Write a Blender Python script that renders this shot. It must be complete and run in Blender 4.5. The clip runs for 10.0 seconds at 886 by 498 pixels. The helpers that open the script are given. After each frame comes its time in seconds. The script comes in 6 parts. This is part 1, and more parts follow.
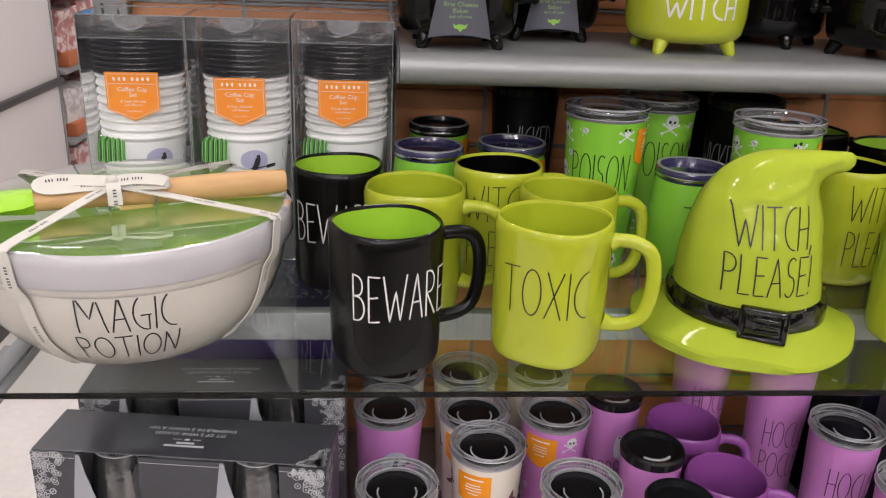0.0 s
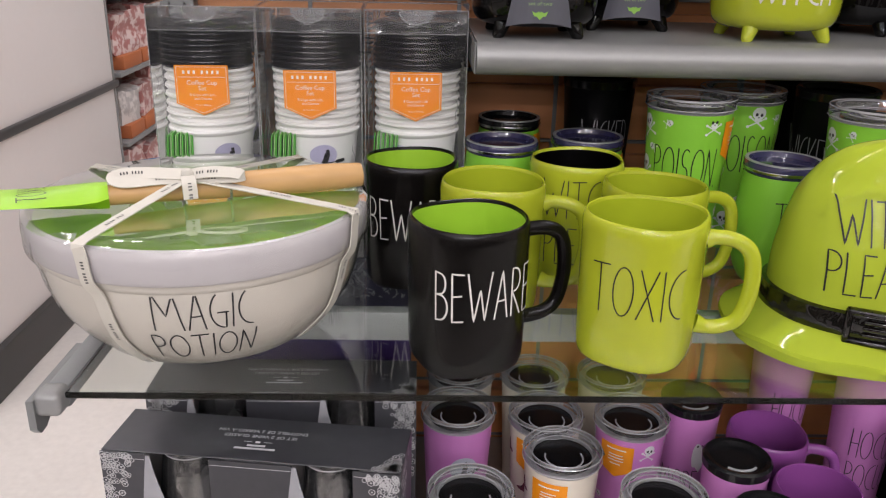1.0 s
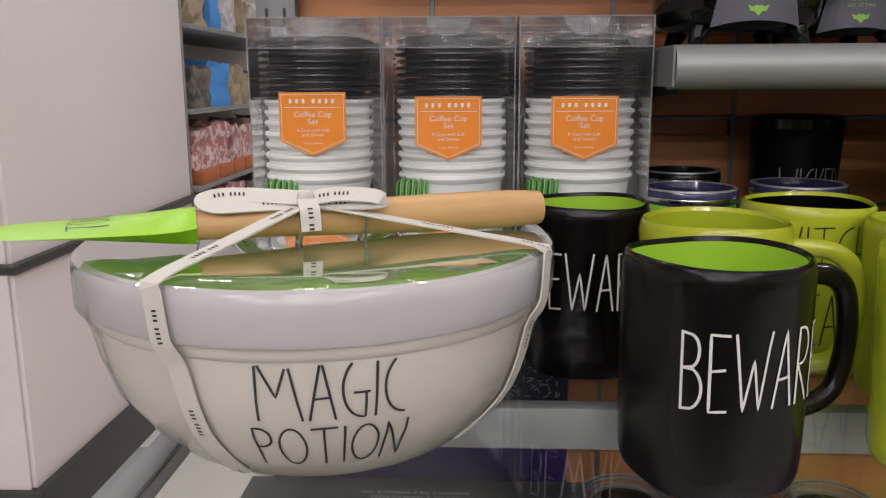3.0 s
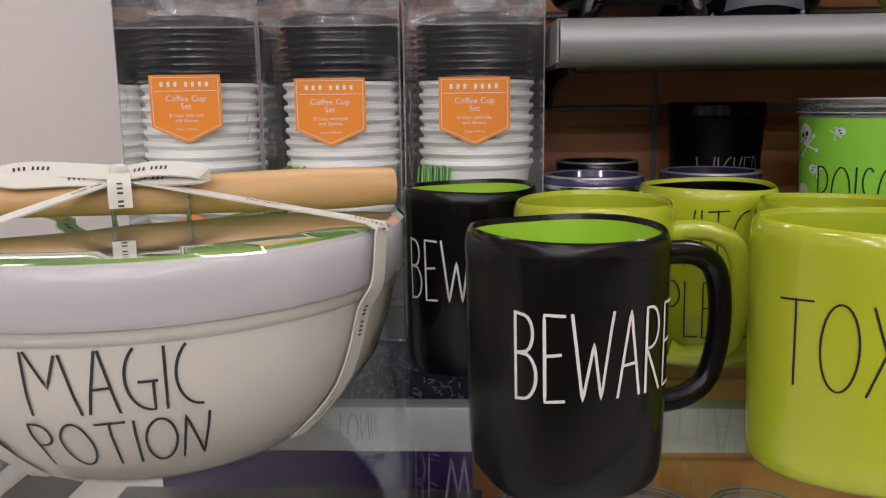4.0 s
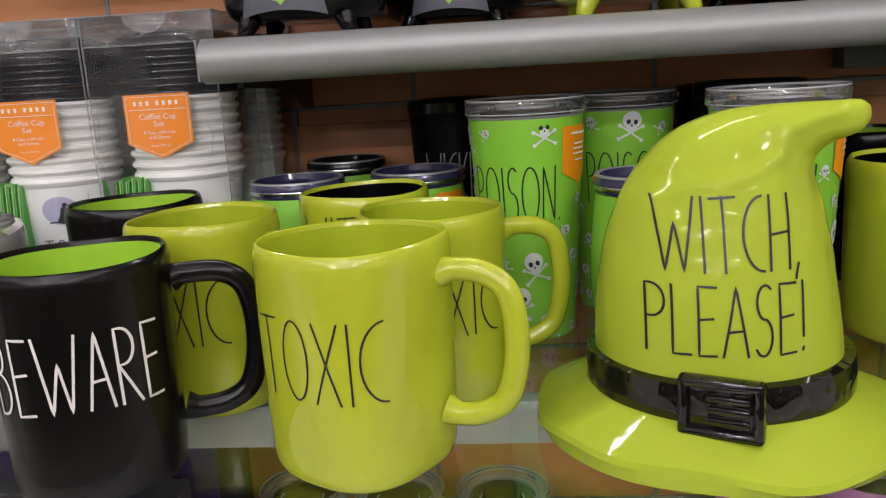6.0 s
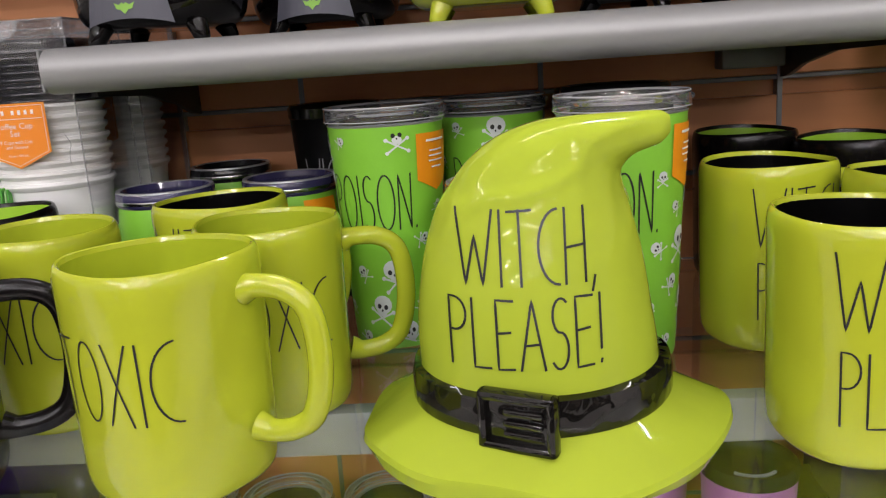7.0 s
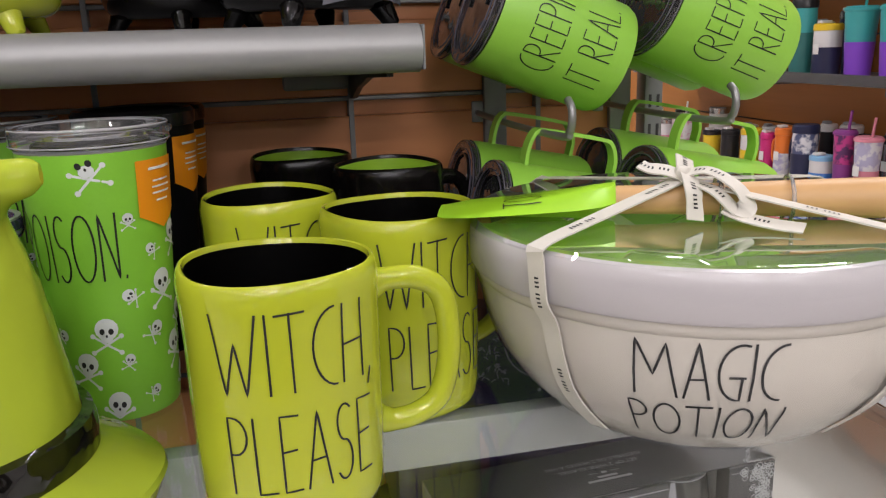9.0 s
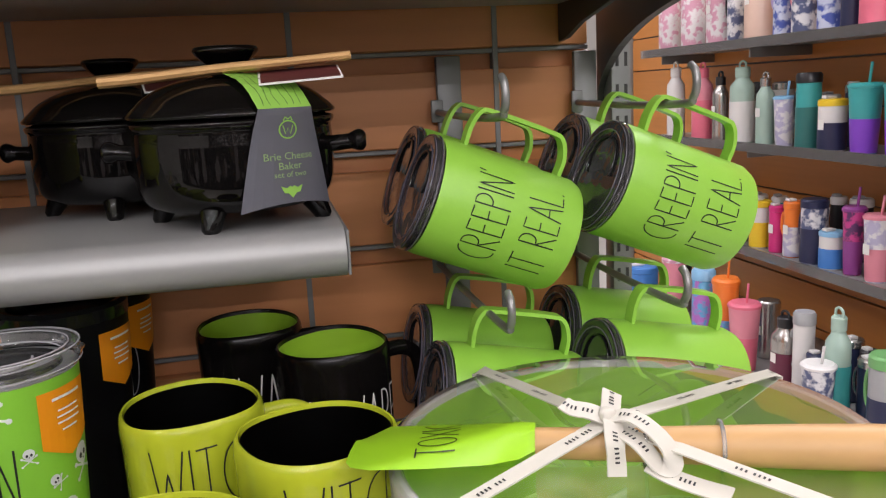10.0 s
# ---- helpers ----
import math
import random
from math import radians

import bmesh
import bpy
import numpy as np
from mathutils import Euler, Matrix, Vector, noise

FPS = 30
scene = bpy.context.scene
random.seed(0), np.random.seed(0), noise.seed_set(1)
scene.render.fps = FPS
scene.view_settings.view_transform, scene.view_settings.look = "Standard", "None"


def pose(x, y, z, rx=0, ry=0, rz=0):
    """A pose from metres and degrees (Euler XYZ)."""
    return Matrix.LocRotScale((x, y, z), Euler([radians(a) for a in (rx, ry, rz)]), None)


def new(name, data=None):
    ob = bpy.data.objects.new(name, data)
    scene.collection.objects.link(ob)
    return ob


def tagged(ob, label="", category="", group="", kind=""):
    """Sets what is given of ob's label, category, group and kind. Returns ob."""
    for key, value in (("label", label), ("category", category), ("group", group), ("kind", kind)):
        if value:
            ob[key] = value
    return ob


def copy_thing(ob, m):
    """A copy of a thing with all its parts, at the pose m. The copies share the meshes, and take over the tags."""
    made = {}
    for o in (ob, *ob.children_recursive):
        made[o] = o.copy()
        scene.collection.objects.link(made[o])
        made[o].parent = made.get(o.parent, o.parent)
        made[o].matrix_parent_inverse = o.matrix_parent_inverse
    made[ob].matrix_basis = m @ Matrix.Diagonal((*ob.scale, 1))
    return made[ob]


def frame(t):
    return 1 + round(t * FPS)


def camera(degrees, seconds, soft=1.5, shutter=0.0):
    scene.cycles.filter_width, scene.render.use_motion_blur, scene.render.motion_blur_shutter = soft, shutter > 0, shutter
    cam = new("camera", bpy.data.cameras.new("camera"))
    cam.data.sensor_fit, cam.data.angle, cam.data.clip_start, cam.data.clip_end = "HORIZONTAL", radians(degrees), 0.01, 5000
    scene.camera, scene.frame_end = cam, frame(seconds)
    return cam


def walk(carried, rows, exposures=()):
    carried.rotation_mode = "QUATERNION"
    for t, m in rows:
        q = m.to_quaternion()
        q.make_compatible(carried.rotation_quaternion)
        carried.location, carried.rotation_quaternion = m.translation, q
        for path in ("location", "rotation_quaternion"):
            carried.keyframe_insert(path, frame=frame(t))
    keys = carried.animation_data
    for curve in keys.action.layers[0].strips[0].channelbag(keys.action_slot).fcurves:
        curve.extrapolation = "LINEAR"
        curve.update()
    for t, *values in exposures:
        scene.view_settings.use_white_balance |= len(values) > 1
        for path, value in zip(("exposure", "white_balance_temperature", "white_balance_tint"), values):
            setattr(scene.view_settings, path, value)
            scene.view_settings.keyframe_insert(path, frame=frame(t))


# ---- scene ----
from mathutils.bvhtree import BVHTree

# ---- camera and walk ----
cam = camera(56.79, 10.0, soft=1.2)
# seconds, eye, and the turns about x, y and z in degrees
ROWS = [
    (0.0, -0.0020, -0.0019, 1.3639, 69.35, -2.10, -3.96),
    (0.5, -0.0104, 0.0022, 1.3555, 69.06, -1.60, -1.98),
    (1.0, -0.0360, 0.0304, 1.3450, 69.50, -1.26, -1.17),
    (1.5, -0.0558, 0.0518, 1.3274, 70.40, -0.70, -0.43),
    (2.0, -0.0991, 0.0967, 1.3050, 74.30, -0.11, 0.92),
    (2.2, -0.1137, 0.1253, 1.2845, 74.80, -0.04, 1.75),
    (3.3, -0.1273, 0.2557, 1.2113, 79.64, 0.31, 2.93),
    (3.5, -0.1159, 0.2691, 1.2024, 79.93, 0.09, 2.54),
    (4.0, -0.0405, 0.2665, 1.1963, 79.67, 0.69, 2.45),
    (4.5, 0.0433, 0.2710, 1.2015, 79.39, 1.43, 2.22),
    (5.0, 0.0954, 0.2618, 1.2031, 78.75, 1.79, 2.78),
    (5.5, 0.1690, 0.2570, 1.2164, 77.81, 2.54, 3.92),
    (5.7, 0.2034, 0.2513, 1.2218, 77.63, 2.94, 4.46),
    (6.8, 0.3374, 0.2675, 1.2227, 77.01, 4.11, 4.19),
    (7.0, 0.3468, 0.2664, 1.2273, 76.84, 3.77, 3.10),
    (7.5, 0.3906, 0.2696, 1.2412, 76.31, 3.13, -0.75),
    (8.0, 0.4325, 0.2597, 1.2462, 75.68, 2.40, -4.54),
    (8.5, 0.4928, 0.2632, 1.2538, 75.75, 2.00, -10.28),
    (9.0, 0.5412, 0.2938, 1.2408, 75.68, 1.78, -13.44),
    (9.5, 0.5931, 0.3254, 1.2602, 76.26, 1.98, -13.08),
    (10.0, 0.6201, 0.3297, 1.3404, 78.95, 2.93, -12.00),
]
walk(cam, [(t, pose(x, y, z, tilt, lean, turn)) for t, x, y, z, tilt, lean, turn in ROWS],
     [(0.0, -0.10), (1.0, -0.16), (2.0, -0.42), (3.5, -0.42), (4.0, -0.38), (4.5, -0.20), (5.5, -0.22), (7.0, 0.04), (8.5, 0.0), (9.0, -0.16), (9.5, -0.17), (10.0, 0.04)])

# ---- world and light ----
world = bpy.data.worlds.new("world")
scene.world = world
world.use_nodes = True
world.node_tree.nodes["Background"].inputs[0].default_value = (1.0, 0.97, 0.93, 1)
world.node_tree.nodes["Background"].inputs[1].default_value = 0.05


def ceiling_tube(x, y, length, power):
    lamp = bpy.data.lights.new("ceiling_tube", "AREA")
    lamp.shape, lamp.size, lamp.size_y, lamp.energy, lamp.color = "RECTANGLE", length, 0.07, power, (0.985, 0.94, 0.99)
    ob = new("ceiling_tube", lamp)
    ob.matrix_world = pose(x, y, 3.95, 0, 0, 0)
    return ob


# unseen tubes; the distant rows are added and strong, for low frontal light
for tube_y, tube_power in ((-11.4, 125), (-8.4, 115), (-5.4, 72), (-3.4, 50), (-1.4, 30), (1.9, 36), (4.4, 36)):
    for tube_x in (-2.6, 0.0, 2.6):
        # tubes over the far right aisle boosted to brighten its shelves
        ceiling_tube(tube_x, tube_y, 1.5, tube_power * (1.7 if tube_x > 1 and tube_y > 0 else 1.0))

# ---- materials ----
def material(name, base, rough=0.5, metal=0.0, grain=0.0, scale=60.0, bump=0.0, coat=0.0, big=0.0, spec=0.5, stretch=(1, 1, 1), vary=0.0, deep=0.001, detail=6.0):
    m = bpy.data.materials.new(name)
    m.use_nodes = True
    nodes, links = m.node_tree.nodes, m.node_tree.links
    b = nodes["Principled BSDF"]
    b.inputs["Base Color"].default_value = (*base, 1)
    b.inputs["Roughness"].default_value = rough
    b.inputs["Metallic"].default_value = metal
    b.inputs["Coat Weight"].default_value = coat
    b.inputs["Coat Roughness"].default_value = 0.06
    b.inputs["Specular IOR Level"].default_value = spec
    if grain or bump or big:
        tc = nodes.new("ShaderNodeTexCoord")
        mp = nodes.new("ShaderNodeMapping")
        mp.inputs["Scale"].default_value = stretch
        links.new(tc.outputs["Object"], mp.inputs["Vector"])
        n1 = nodes.new("ShaderNodeTexNoise")
        n1.inputs["Scale"].default_value, n1.inputs["Detail"].default_value = scale, detail
        links.new(mp.outputs[0], n1.inputs["Vector"])
        n2 = nodes.new("ShaderNodeTexNoise")
        n2.inputs["Scale"].default_value, n2.inputs["Detail"].default_value = scale * 0.09, 3
        links.new(mp.outputs[0], n2.inputs["Vector"])
        add = nodes.new("ShaderNodeMath")
        add.operation = "MULTIPLY_ADD"
        links.new(n1.outputs["Fac"], add.inputs[0])
        add.inputs[1].default_value = grain
        mul = nodes.new("ShaderNodeMath")
        mul.operation = "MULTIPLY_ADD"
        links.new(n2.outputs["Fac"], mul.inputs[0])
        mul.inputs[1].default_value = big
        mul.inputs[2].default_value = 1 - 0.5 * (grain + big)
        links.new(mul.outputs[0], add.inputs[2])
        last = add.outputs[0]
        if vary:
            info = nodes.new("ShaderNodeObjectInfo")
            mv = nodes.new("ShaderNodeMath")
            mv.operation = "MULTIPLY_ADD"
            links.new(info.outputs["Random"], mv.inputs[0])
            mv.inputs[1].default_value, mv.inputs[2].default_value = vary, 1 - vary / 2
            m2 = nodes.new("ShaderNodeMath")
            m2.operation = "MULTIPLY"
            links.new(last, m2.inputs[0])
            links.new(mv.outputs[0], m2.inputs[1])
            last = m2.outputs[0]
        vm = nodes.new("ShaderNodeVectorMath")
        vm.operation = "SCALE"
        vm.inputs[0].default_value = base
        links.new(last, vm.inputs["Scale"])
        links.new(vm.outputs[0], b.inputs["Base Color"])
        if bump:
            bp = nodes.new("ShaderNodeBump")
            bp.inputs["Strength"].default_value, bp.inputs["Distance"].default_value = bump, deep
            links.new(n1.outputs["Fac"], bp.inputs["Height"])
            links.new(bp.outputs[0], b.inputs["Normal"])
    return m


def film_material(name, tint, gloss, rough=0.05, bump=0.0, scale=30.0, haze=0.0):
    """Thin clear plastic: lets light straight through, with a glossy skin."""
    m = bpy.data.materials.new(name)
    m.use_nodes = True
    nodes, links = m.node_tree.nodes, m.node_tree.links
    nodes.remove(nodes["Principled BSDF"])
    out = nodes["Material Output"]
    tr = nodes.new("ShaderNodeBsdfTransparent")
    tr.inputs[0].default_value = (*tint, 1)
    gl = nodes.new("ShaderNodeBsdfGlossy")
    gl.inputs["Roughness"].default_value = rough
    fr = nodes.new("ShaderNodeFresnel")
    fr.inputs[0].default_value = 1.45
    mx = nodes.new("ShaderNodeMath")
    mx.operation = "MULTIPLY"
    mx.use_clamp = True
    mx.inputs[1].default_value = gloss
    links.new(fr.outputs[0], mx.inputs[0])
    mix = nodes.new("ShaderNodeMixShader")
    links.new(mx.outputs[0], mix.inputs[0])
    links.new(tr.outputs[0], mix.inputs[1])
    links.new(gl.outputs[0], mix.inputs[2])
    if haze:
        df = nodes.new("ShaderNodeBsdfDiffuse")
        df.inputs[0].default_value = (0.8, 0.8, 0.8, 1)
        hz = nodes.new("ShaderNodeMixShader")
        hz.inputs[0].default_value = haze
        links.new(mix.outputs[0], hz.inputs[1])
        links.new(df.outputs[0], hz.inputs[2])
        links.new(hz.outputs[0], out.inputs[0])
    else:
        links.new(mix.outputs[0], out.inputs[0])
    if bump:
        n1 = nodes.new("ShaderNodeTexNoise")
        n1.inputs["Scale"].default_value = scale
        tc = nodes.new("ShaderNodeTexCoord")
        links.new(tc.outputs["Object"], n1.inputs["Vector"])
        bp = nodes.new("ShaderNodeBump")
        bp.inputs["Strength"].default_value, bp.inputs["Distance"].default_value = bump, 0.003
        links.new(n1.outputs["Fac"], bp.inputs["Height"])
        links.new(bp.outputs[0], gl.inputs["Normal"])
        links.new(bp.outputs[0], fr.inputs["Normal"])
    return m


def glass_material(name, tint, ior=1.5):
    m = bpy.data.materials.new(name)
    m.use_nodes = True
    b = m.node_tree.nodes["Principled BSDF"]
    b.inputs["Base Color"].default_value = (*tint, 1)
    b.inputs["Transmission Weight"].default_value = 1.0
    b.inputs["Roughness"].default_value = 0.0
    b.inputs["IOR"].default_value = ior
    return m


LIME = material("lime_glaze", (0.405, 0.460, 0.026), 0.10, grain=0.06, scale=25, big=0.14, bump=0.03, coat=0.3)
HAT_GLAZE = material("hat_lime_glaze", (0.360, 0.445, 0.036), 0.05, grain=0.06, scale=28, big=0.14, bump=0.3, coat=0.0, deep=0.0030, detail=2.2, spec=0.17)
LIME_IN = material("lime_glaze_inside", (0.34, 0.41, 0.02), 0.22, grain=0.05, scale=25, big=0.1)
SPRING = material("spring_green_glaze", (0.30, 0.52, 0.035), 0.3, grain=0.05, scale=25, big=0.1)
BLACK_SATIN = material("black_satin_glaze", (0.0045, 0.0038, 0.0036), 0.20, grain=0.25, scale=40, big=0.3, bump=0.06, spec=0.27)
BLACK_GLOSS = material("black_gloss_glaze", (0.0035, 0.003, 0.003), 0.045, grain=0.1, scale=30, bump=0.05, spec=0.30)
BELT_GLOSS = material("black_belt_glaze", (0.005, 0.0045, 0.004), 0.06, grain=0.1, scale=70, bump=0.6, spec=0.7, deep=0.003, detail=1.0)
BLACK_INSIDE = material("black_inside", (0.0012, 0.0011, 0.0011), 0.35, grain=0.1, scale=30, spec=0.06)
CREAM = material("cream_stoneware", (0.665, 0.622, 0.548), 0.20, grain=0.03, scale=40, big=0.05, bump=0.02, coat=0.2)
LILAC = material("lilac_rim_glaze", (0.555, 0.525, 0.53), 0.20, grain=0.03, scale=40, big=0.06, coat=0.2)
INK = material("black_ink", (0.012, 0.012, 0.014), 0.45, grain=0.1, scale=90)
WHITE_INK = material("white_ink", (0.66, 0.63, 0.59), 0.5, grain=0.05, scale=90)
BONE_INK = material("bone_print", (0.64, 0.67, 0.66), 0.5, grain=0.1, scale=200)
MOON = material("pale_moon_print", (0.50, 0.55, 0.62), 0.5, grain=0.3, scale=200)
HAT_PRINT = material("maroon_hat_print", (0.16, 0.03, 0.05), 0.5, grain=0.3, scale=200)
POWDER = material("green_powder_coat", (0.215, 0.52, 0.038), 0.42, grain=0.06, scale=500, big=0.05, bump=0.08)
POWDER_MUG = material("green_powder_coat_mug", (0.265, 0.54, 0.058), 0.4, grain=0.06, scale=500, big=0.05, bump=0.08)
PURPLE = material("orchid_powder_coat", (0.56, 0.205, 0.52), 0.42, grain=0.06, scale=500, big=0.06, bump=0.08)
PURPLE_GLAZE = material("purple_glaze", (0.23, 0.058, 0.25), 0.25, grain=0.05, scale=30, big=0.1)
IVORY = material("ivory_coat", (0.68, 0.62, 0.52), 0.4, grain=0.05, scale=300, big=0.05)
BLACK_COAT = material("black_powder_coat", (0.0035, 0.0035, 0.004), 0.42, grain=0.1, scale=400, bump=0.06, spec=0.15)
LID_CLEAR = film_material("smoke_clear_lid", (0.86, 0.85, 0.87), 2.6, 0.05, bump=0.2, scale=50, haze=0.055)
LID_RING = film_material("clear_acrylic_lid", (0.93, 0.93, 0.94), 2.6, 0.03, bump=0.3, scale=60, haze=0.045)
LID_SMOKE = film_material("smoky_violet_lid", (0.60, 0.55, 0.66), 2.2, 0.03, bump=0.5, scale=45, haze=0.03)
LID_SMOKE_EDGE = material("smoky_lid_edge", (0.10, 0.09, 0.115), 0.05, grain=0.1, scale=60, coat=0.6)
# pale plastic; also stands in for bright lines on clear lid and glass rims
LID_PALE = material("pale_lid_plastic_and_glint", (0.44, 0.43, 0.45), 0.10, grain=0.1, scale=60, coat=0.5)
LID_DARK = material("dark_lid_seal", (0.009, 0.009, 0.010), 0.16, grain=0.1, scale=50, coat=0.1, spec=0.4)
LID_BLUE = material("blue_tinted_lid", (0.035, 0.032, 0.085), 0.1, grain=0.1, scale=50, coat=0.6)
STEEL_LIP = material("brushed_steel_lip", (0.42, 0.42, 0.43), 0.3, 0.5, grain=0.2, scale=120, bump=0.1)
CHROME = material("steel_rim", (0.6, 0.6, 0.6), 0.2, 1.0, grain=0.05, scale=80)
ORANGE = material("orange_card", (0.82, 0.285, 0.006), 0.45, grain=0.05, scale=200, big=0.04)
PAPER = material("white_paper", (0.8, 0.79, 0.76), 0.6, grain=0.05, scale=150)
CUP_WHITE = material("white_paper_cup", (0.86, 0.85, 0.82), 0.5, grain=0.04, scale=120, big=0.05)
LID_BLACK = material("black_plastic_lid", (0.012, 0.012, 0.016), 0.2, grain=0.15, scale=80)
CLEAR_BOX = film_material("clear_carton_plastic", (0.985, 0.985, 0.988), 1.7, 0.05, bump=0.5, scale=14, haze=0.020)
FLAP = film_material("crumpled_flap_plastic", (0.97, 0.97, 0.975), 2.6, 0.06, bump=0.9, scale=70, haze=0.045)
# white haze in this film stands in for light on edges and creases
FILM_SHEEN = film_material("film_sheen_white", (0.96, 0.96, 0.97), 2.5, 0.12, bump=0.4, scale=60, haze=0.16)
SHRINK = film_material("shrink_wrap", (0.93, 0.94, 0.92), 3.0, 0.012, bump=0.05, scale=12, haze=0.035)
SHRINK_SIDE = film_material("shrink_wrap_side", (0.97, 0.97, 0.96), 0.8, 0.08, bump=0.5, scale=30, haze=0.02)
SLEEVE_GREEN = material("green_sleeve_card", (0.09, 0.42, 0.04), 0.5, grain=0.1, scale=200)
SLEEVE_EDGE = material("pale_green_sleeve_edge", (0.30, 0.56, 0.20), 0.5, grain=0.1, scale=200)
SILICONE = material("green_silicone", (0.31, 0.60, 0.018), 0.38, grain=0.04, scale=60, big=0.05)
BEECH = material("beech_handle", (0.56, 0.33, 0.135), 0.45, grain=0.25, scale=90, big=0.15, bump=0.05, stretch=(0.08, 1, 1))
RIBBON = material("printed_ribbon", (0.60, 0.57, 0.50), 0.6, grain=0.06, scale=300, bump=0.05)
SHELF_GREY = material("grey_shelf_paint", (0.30, 0.30, 0.295), 0.4, 0.25, grain=0.06, scale=160, big=0.08, bump=0.05)
METAL_GREY = material("grey_upright_paint", (0.24, 0.245, 0.245), 0.42, 0.3, grain=0.08, scale=120, big=0.1, bump=0.05)
HOOK_GREY = material("hook_steel", (0.27, 0.27, 0.265), 0.35, 0.6, grain=0.08, scale=100)
GROOVE = material("slat_groove_metal", (0.12, 0.105, 0.095), 0.4, 0.5, grain=0.1, scale=100)
SLAT = material("brown_slat_laminate", (0.62, 0.255, 0.098), 0.42, grain=0.25, scale=60, big=0.25, bump=0.04, stretch=(0.06, 1, 1), vary=0.15)
SLAT_FAR = material("orange_slat_laminate", (0.52, 0.205, 0.046), 0.42, grain=0.2, scale=60, big=0.25, stretch=(0.06, 1, 1), vary=0.12)
CARTON = material("charcoal_carton", (0.046, 0.046, 0.053), 0.32, grain=0.35, scale=70, big=0.5, bump=0.06, coat=0.15)
NAVY = material("navy_carton", (0.018, 0.016, 0.05), 0.4, grain=0.12, scale=80, big=0.15)
LACE = material("silver_lace_print", (0.55, 0.55, 0.56), 0.4, grain=0.1, scale=300)
SLEEVE_GREY = material("slate_card_sleeve", (0.085, 0.085, 0.105), 0.5, grain=0.05, scale=200)
SLEEVE_TEXT = material("sage_card_print", (0.24, 0.36, 0.14), 0.5, grain=0.08, scale=150)
SLEEVE_LIME = material("lime_card_print", (0.24, 0.47, 0.07), 0.5, grain=0.08, scale=150)
FLOOR = material("speckled_floor_tile", (0.60, 0.57, 0.53), 0.35, grain=0.22, scale=45, big=0.14, bump=0.02, vary=0.05)
CASE_WHITE = material("white_case_panel", (0.68, 0.655, 0.64), 0.45, grain=0.03, scale=40, big=0.04)
CASE_BLACK = material("black_rubber_bumper", (0.035, 0.034, 0.034), 0.4, grain=0.15, scale=50)
# invented cell pattern that gives glossy things something to reflect
REFLECTED_CELLS = material("aisle_reflection_cells", (0.16, 0.14, 0.12), 0.7)
aisle_nodes, aisle_links = REFLECTED_CELLS.node_tree.nodes, REFLECTED_CELLS.node_tree.links
aisle_co, aisle_cells, aisle_ramp = aisle_nodes.new("ShaderNodeTexCoord"), aisle_nodes.new("ShaderNodeTexVoronoi"), aisle_nodes.new("ShaderNodeValToRGB")
aisle_map = aisle_nodes.new("ShaderNodeMapping")
aisle_map.inputs["Scale"].default_value = (5.0, 1.0, 2.2)
aisle_cells.inputs["Scale"].default_value = 1.0
aisle_links.new(aisle_co.outputs["Object"], aisle_map.inputs["Vector"])
aisle_links.new(aisle_map.outputs[0], aisle_cells.inputs["Vector"])
aisle_links.new(aisle_cells.outputs["Color"], aisle_ramp.inputs[0])
aisle_ramp.color_ramp.interpolation = "CONSTANT"
aisle_ramp.color_ramp.elements[0].color = (0.02, 0.02, 0.02, 1)
aisle_ramp.color_ramp.elements[1].position, aisle_ramp.color_ramp.elements[1].color = 0.72, (0.62, 0.60, 0.57, 1)
aisle_ramp.color_ramp.elements.new(0.45).color = (0.07, 0.055, 0.05, 1)
aisle_ramp.color_ramp.elements.new(0.60).color = (0.22, 0.17, 0.14, 1)
aisle_links.new(aisle_ramp.outputs[0], aisle_nodes["Principled BSDF"].inputs["Base Color"])
WALL_PAINT = material("pale_wall_paint", (0.50, 0.48, 0.45), 0.7, grain=0.04, scale=60, big=0.05)
CEILING = material("ceiling_board", (0.7, 0.69, 0.67), 0.8, grain=0.1, scale=150)
WINE_GLASS = film_material("thin_wine_glass", (0.92, 0.92, 0.92), 3.2, 0.03, bump=0.3, scale=40, haze=0.02)
FROST = material("grey_print_card", (0.33, 0.33, 0.35), 0.5, grain=0.08, scale=100)
SHELF_GLASS = glass_material("green_tinted_shelf_glass", (0.90, 0.945, 0.92))


# ---- mesh helpers ----
def link_mesh(name, bm, mat, smooth=True):
    me = bpy.data.meshes.new(name)
    bmesh.ops.recalc_face_normals(bm, faces=bm.faces)
    bm.to_mesh(me)
    bm.free()
    for mm in (mat if isinstance(mat, (list, tuple)) else [mat]):
        me.materials.append(mm)
    if smooth:
        me.polygons.foreach_set("use_smooth", [True] * len(me.polygons))
        me.set_sharp_from_angle(angle=radians(35))
    return new(name, me)


def part(name, bm, mat, parent, label="", smooth=True):
    ob = link_mesh(name, bm, mat, smooth)
    ob.parent = parent
    return tagged(ob, label) if label else ob


def thing(name, x, y, z, turn, label, category, group="", kind=""):
    ob = new(name)
    ob.empty_display_size = 0.02
    ob.matrix_world = pose(x, y, z, 0, 0, turn)
    return tagged(ob, label, category, group, kind)


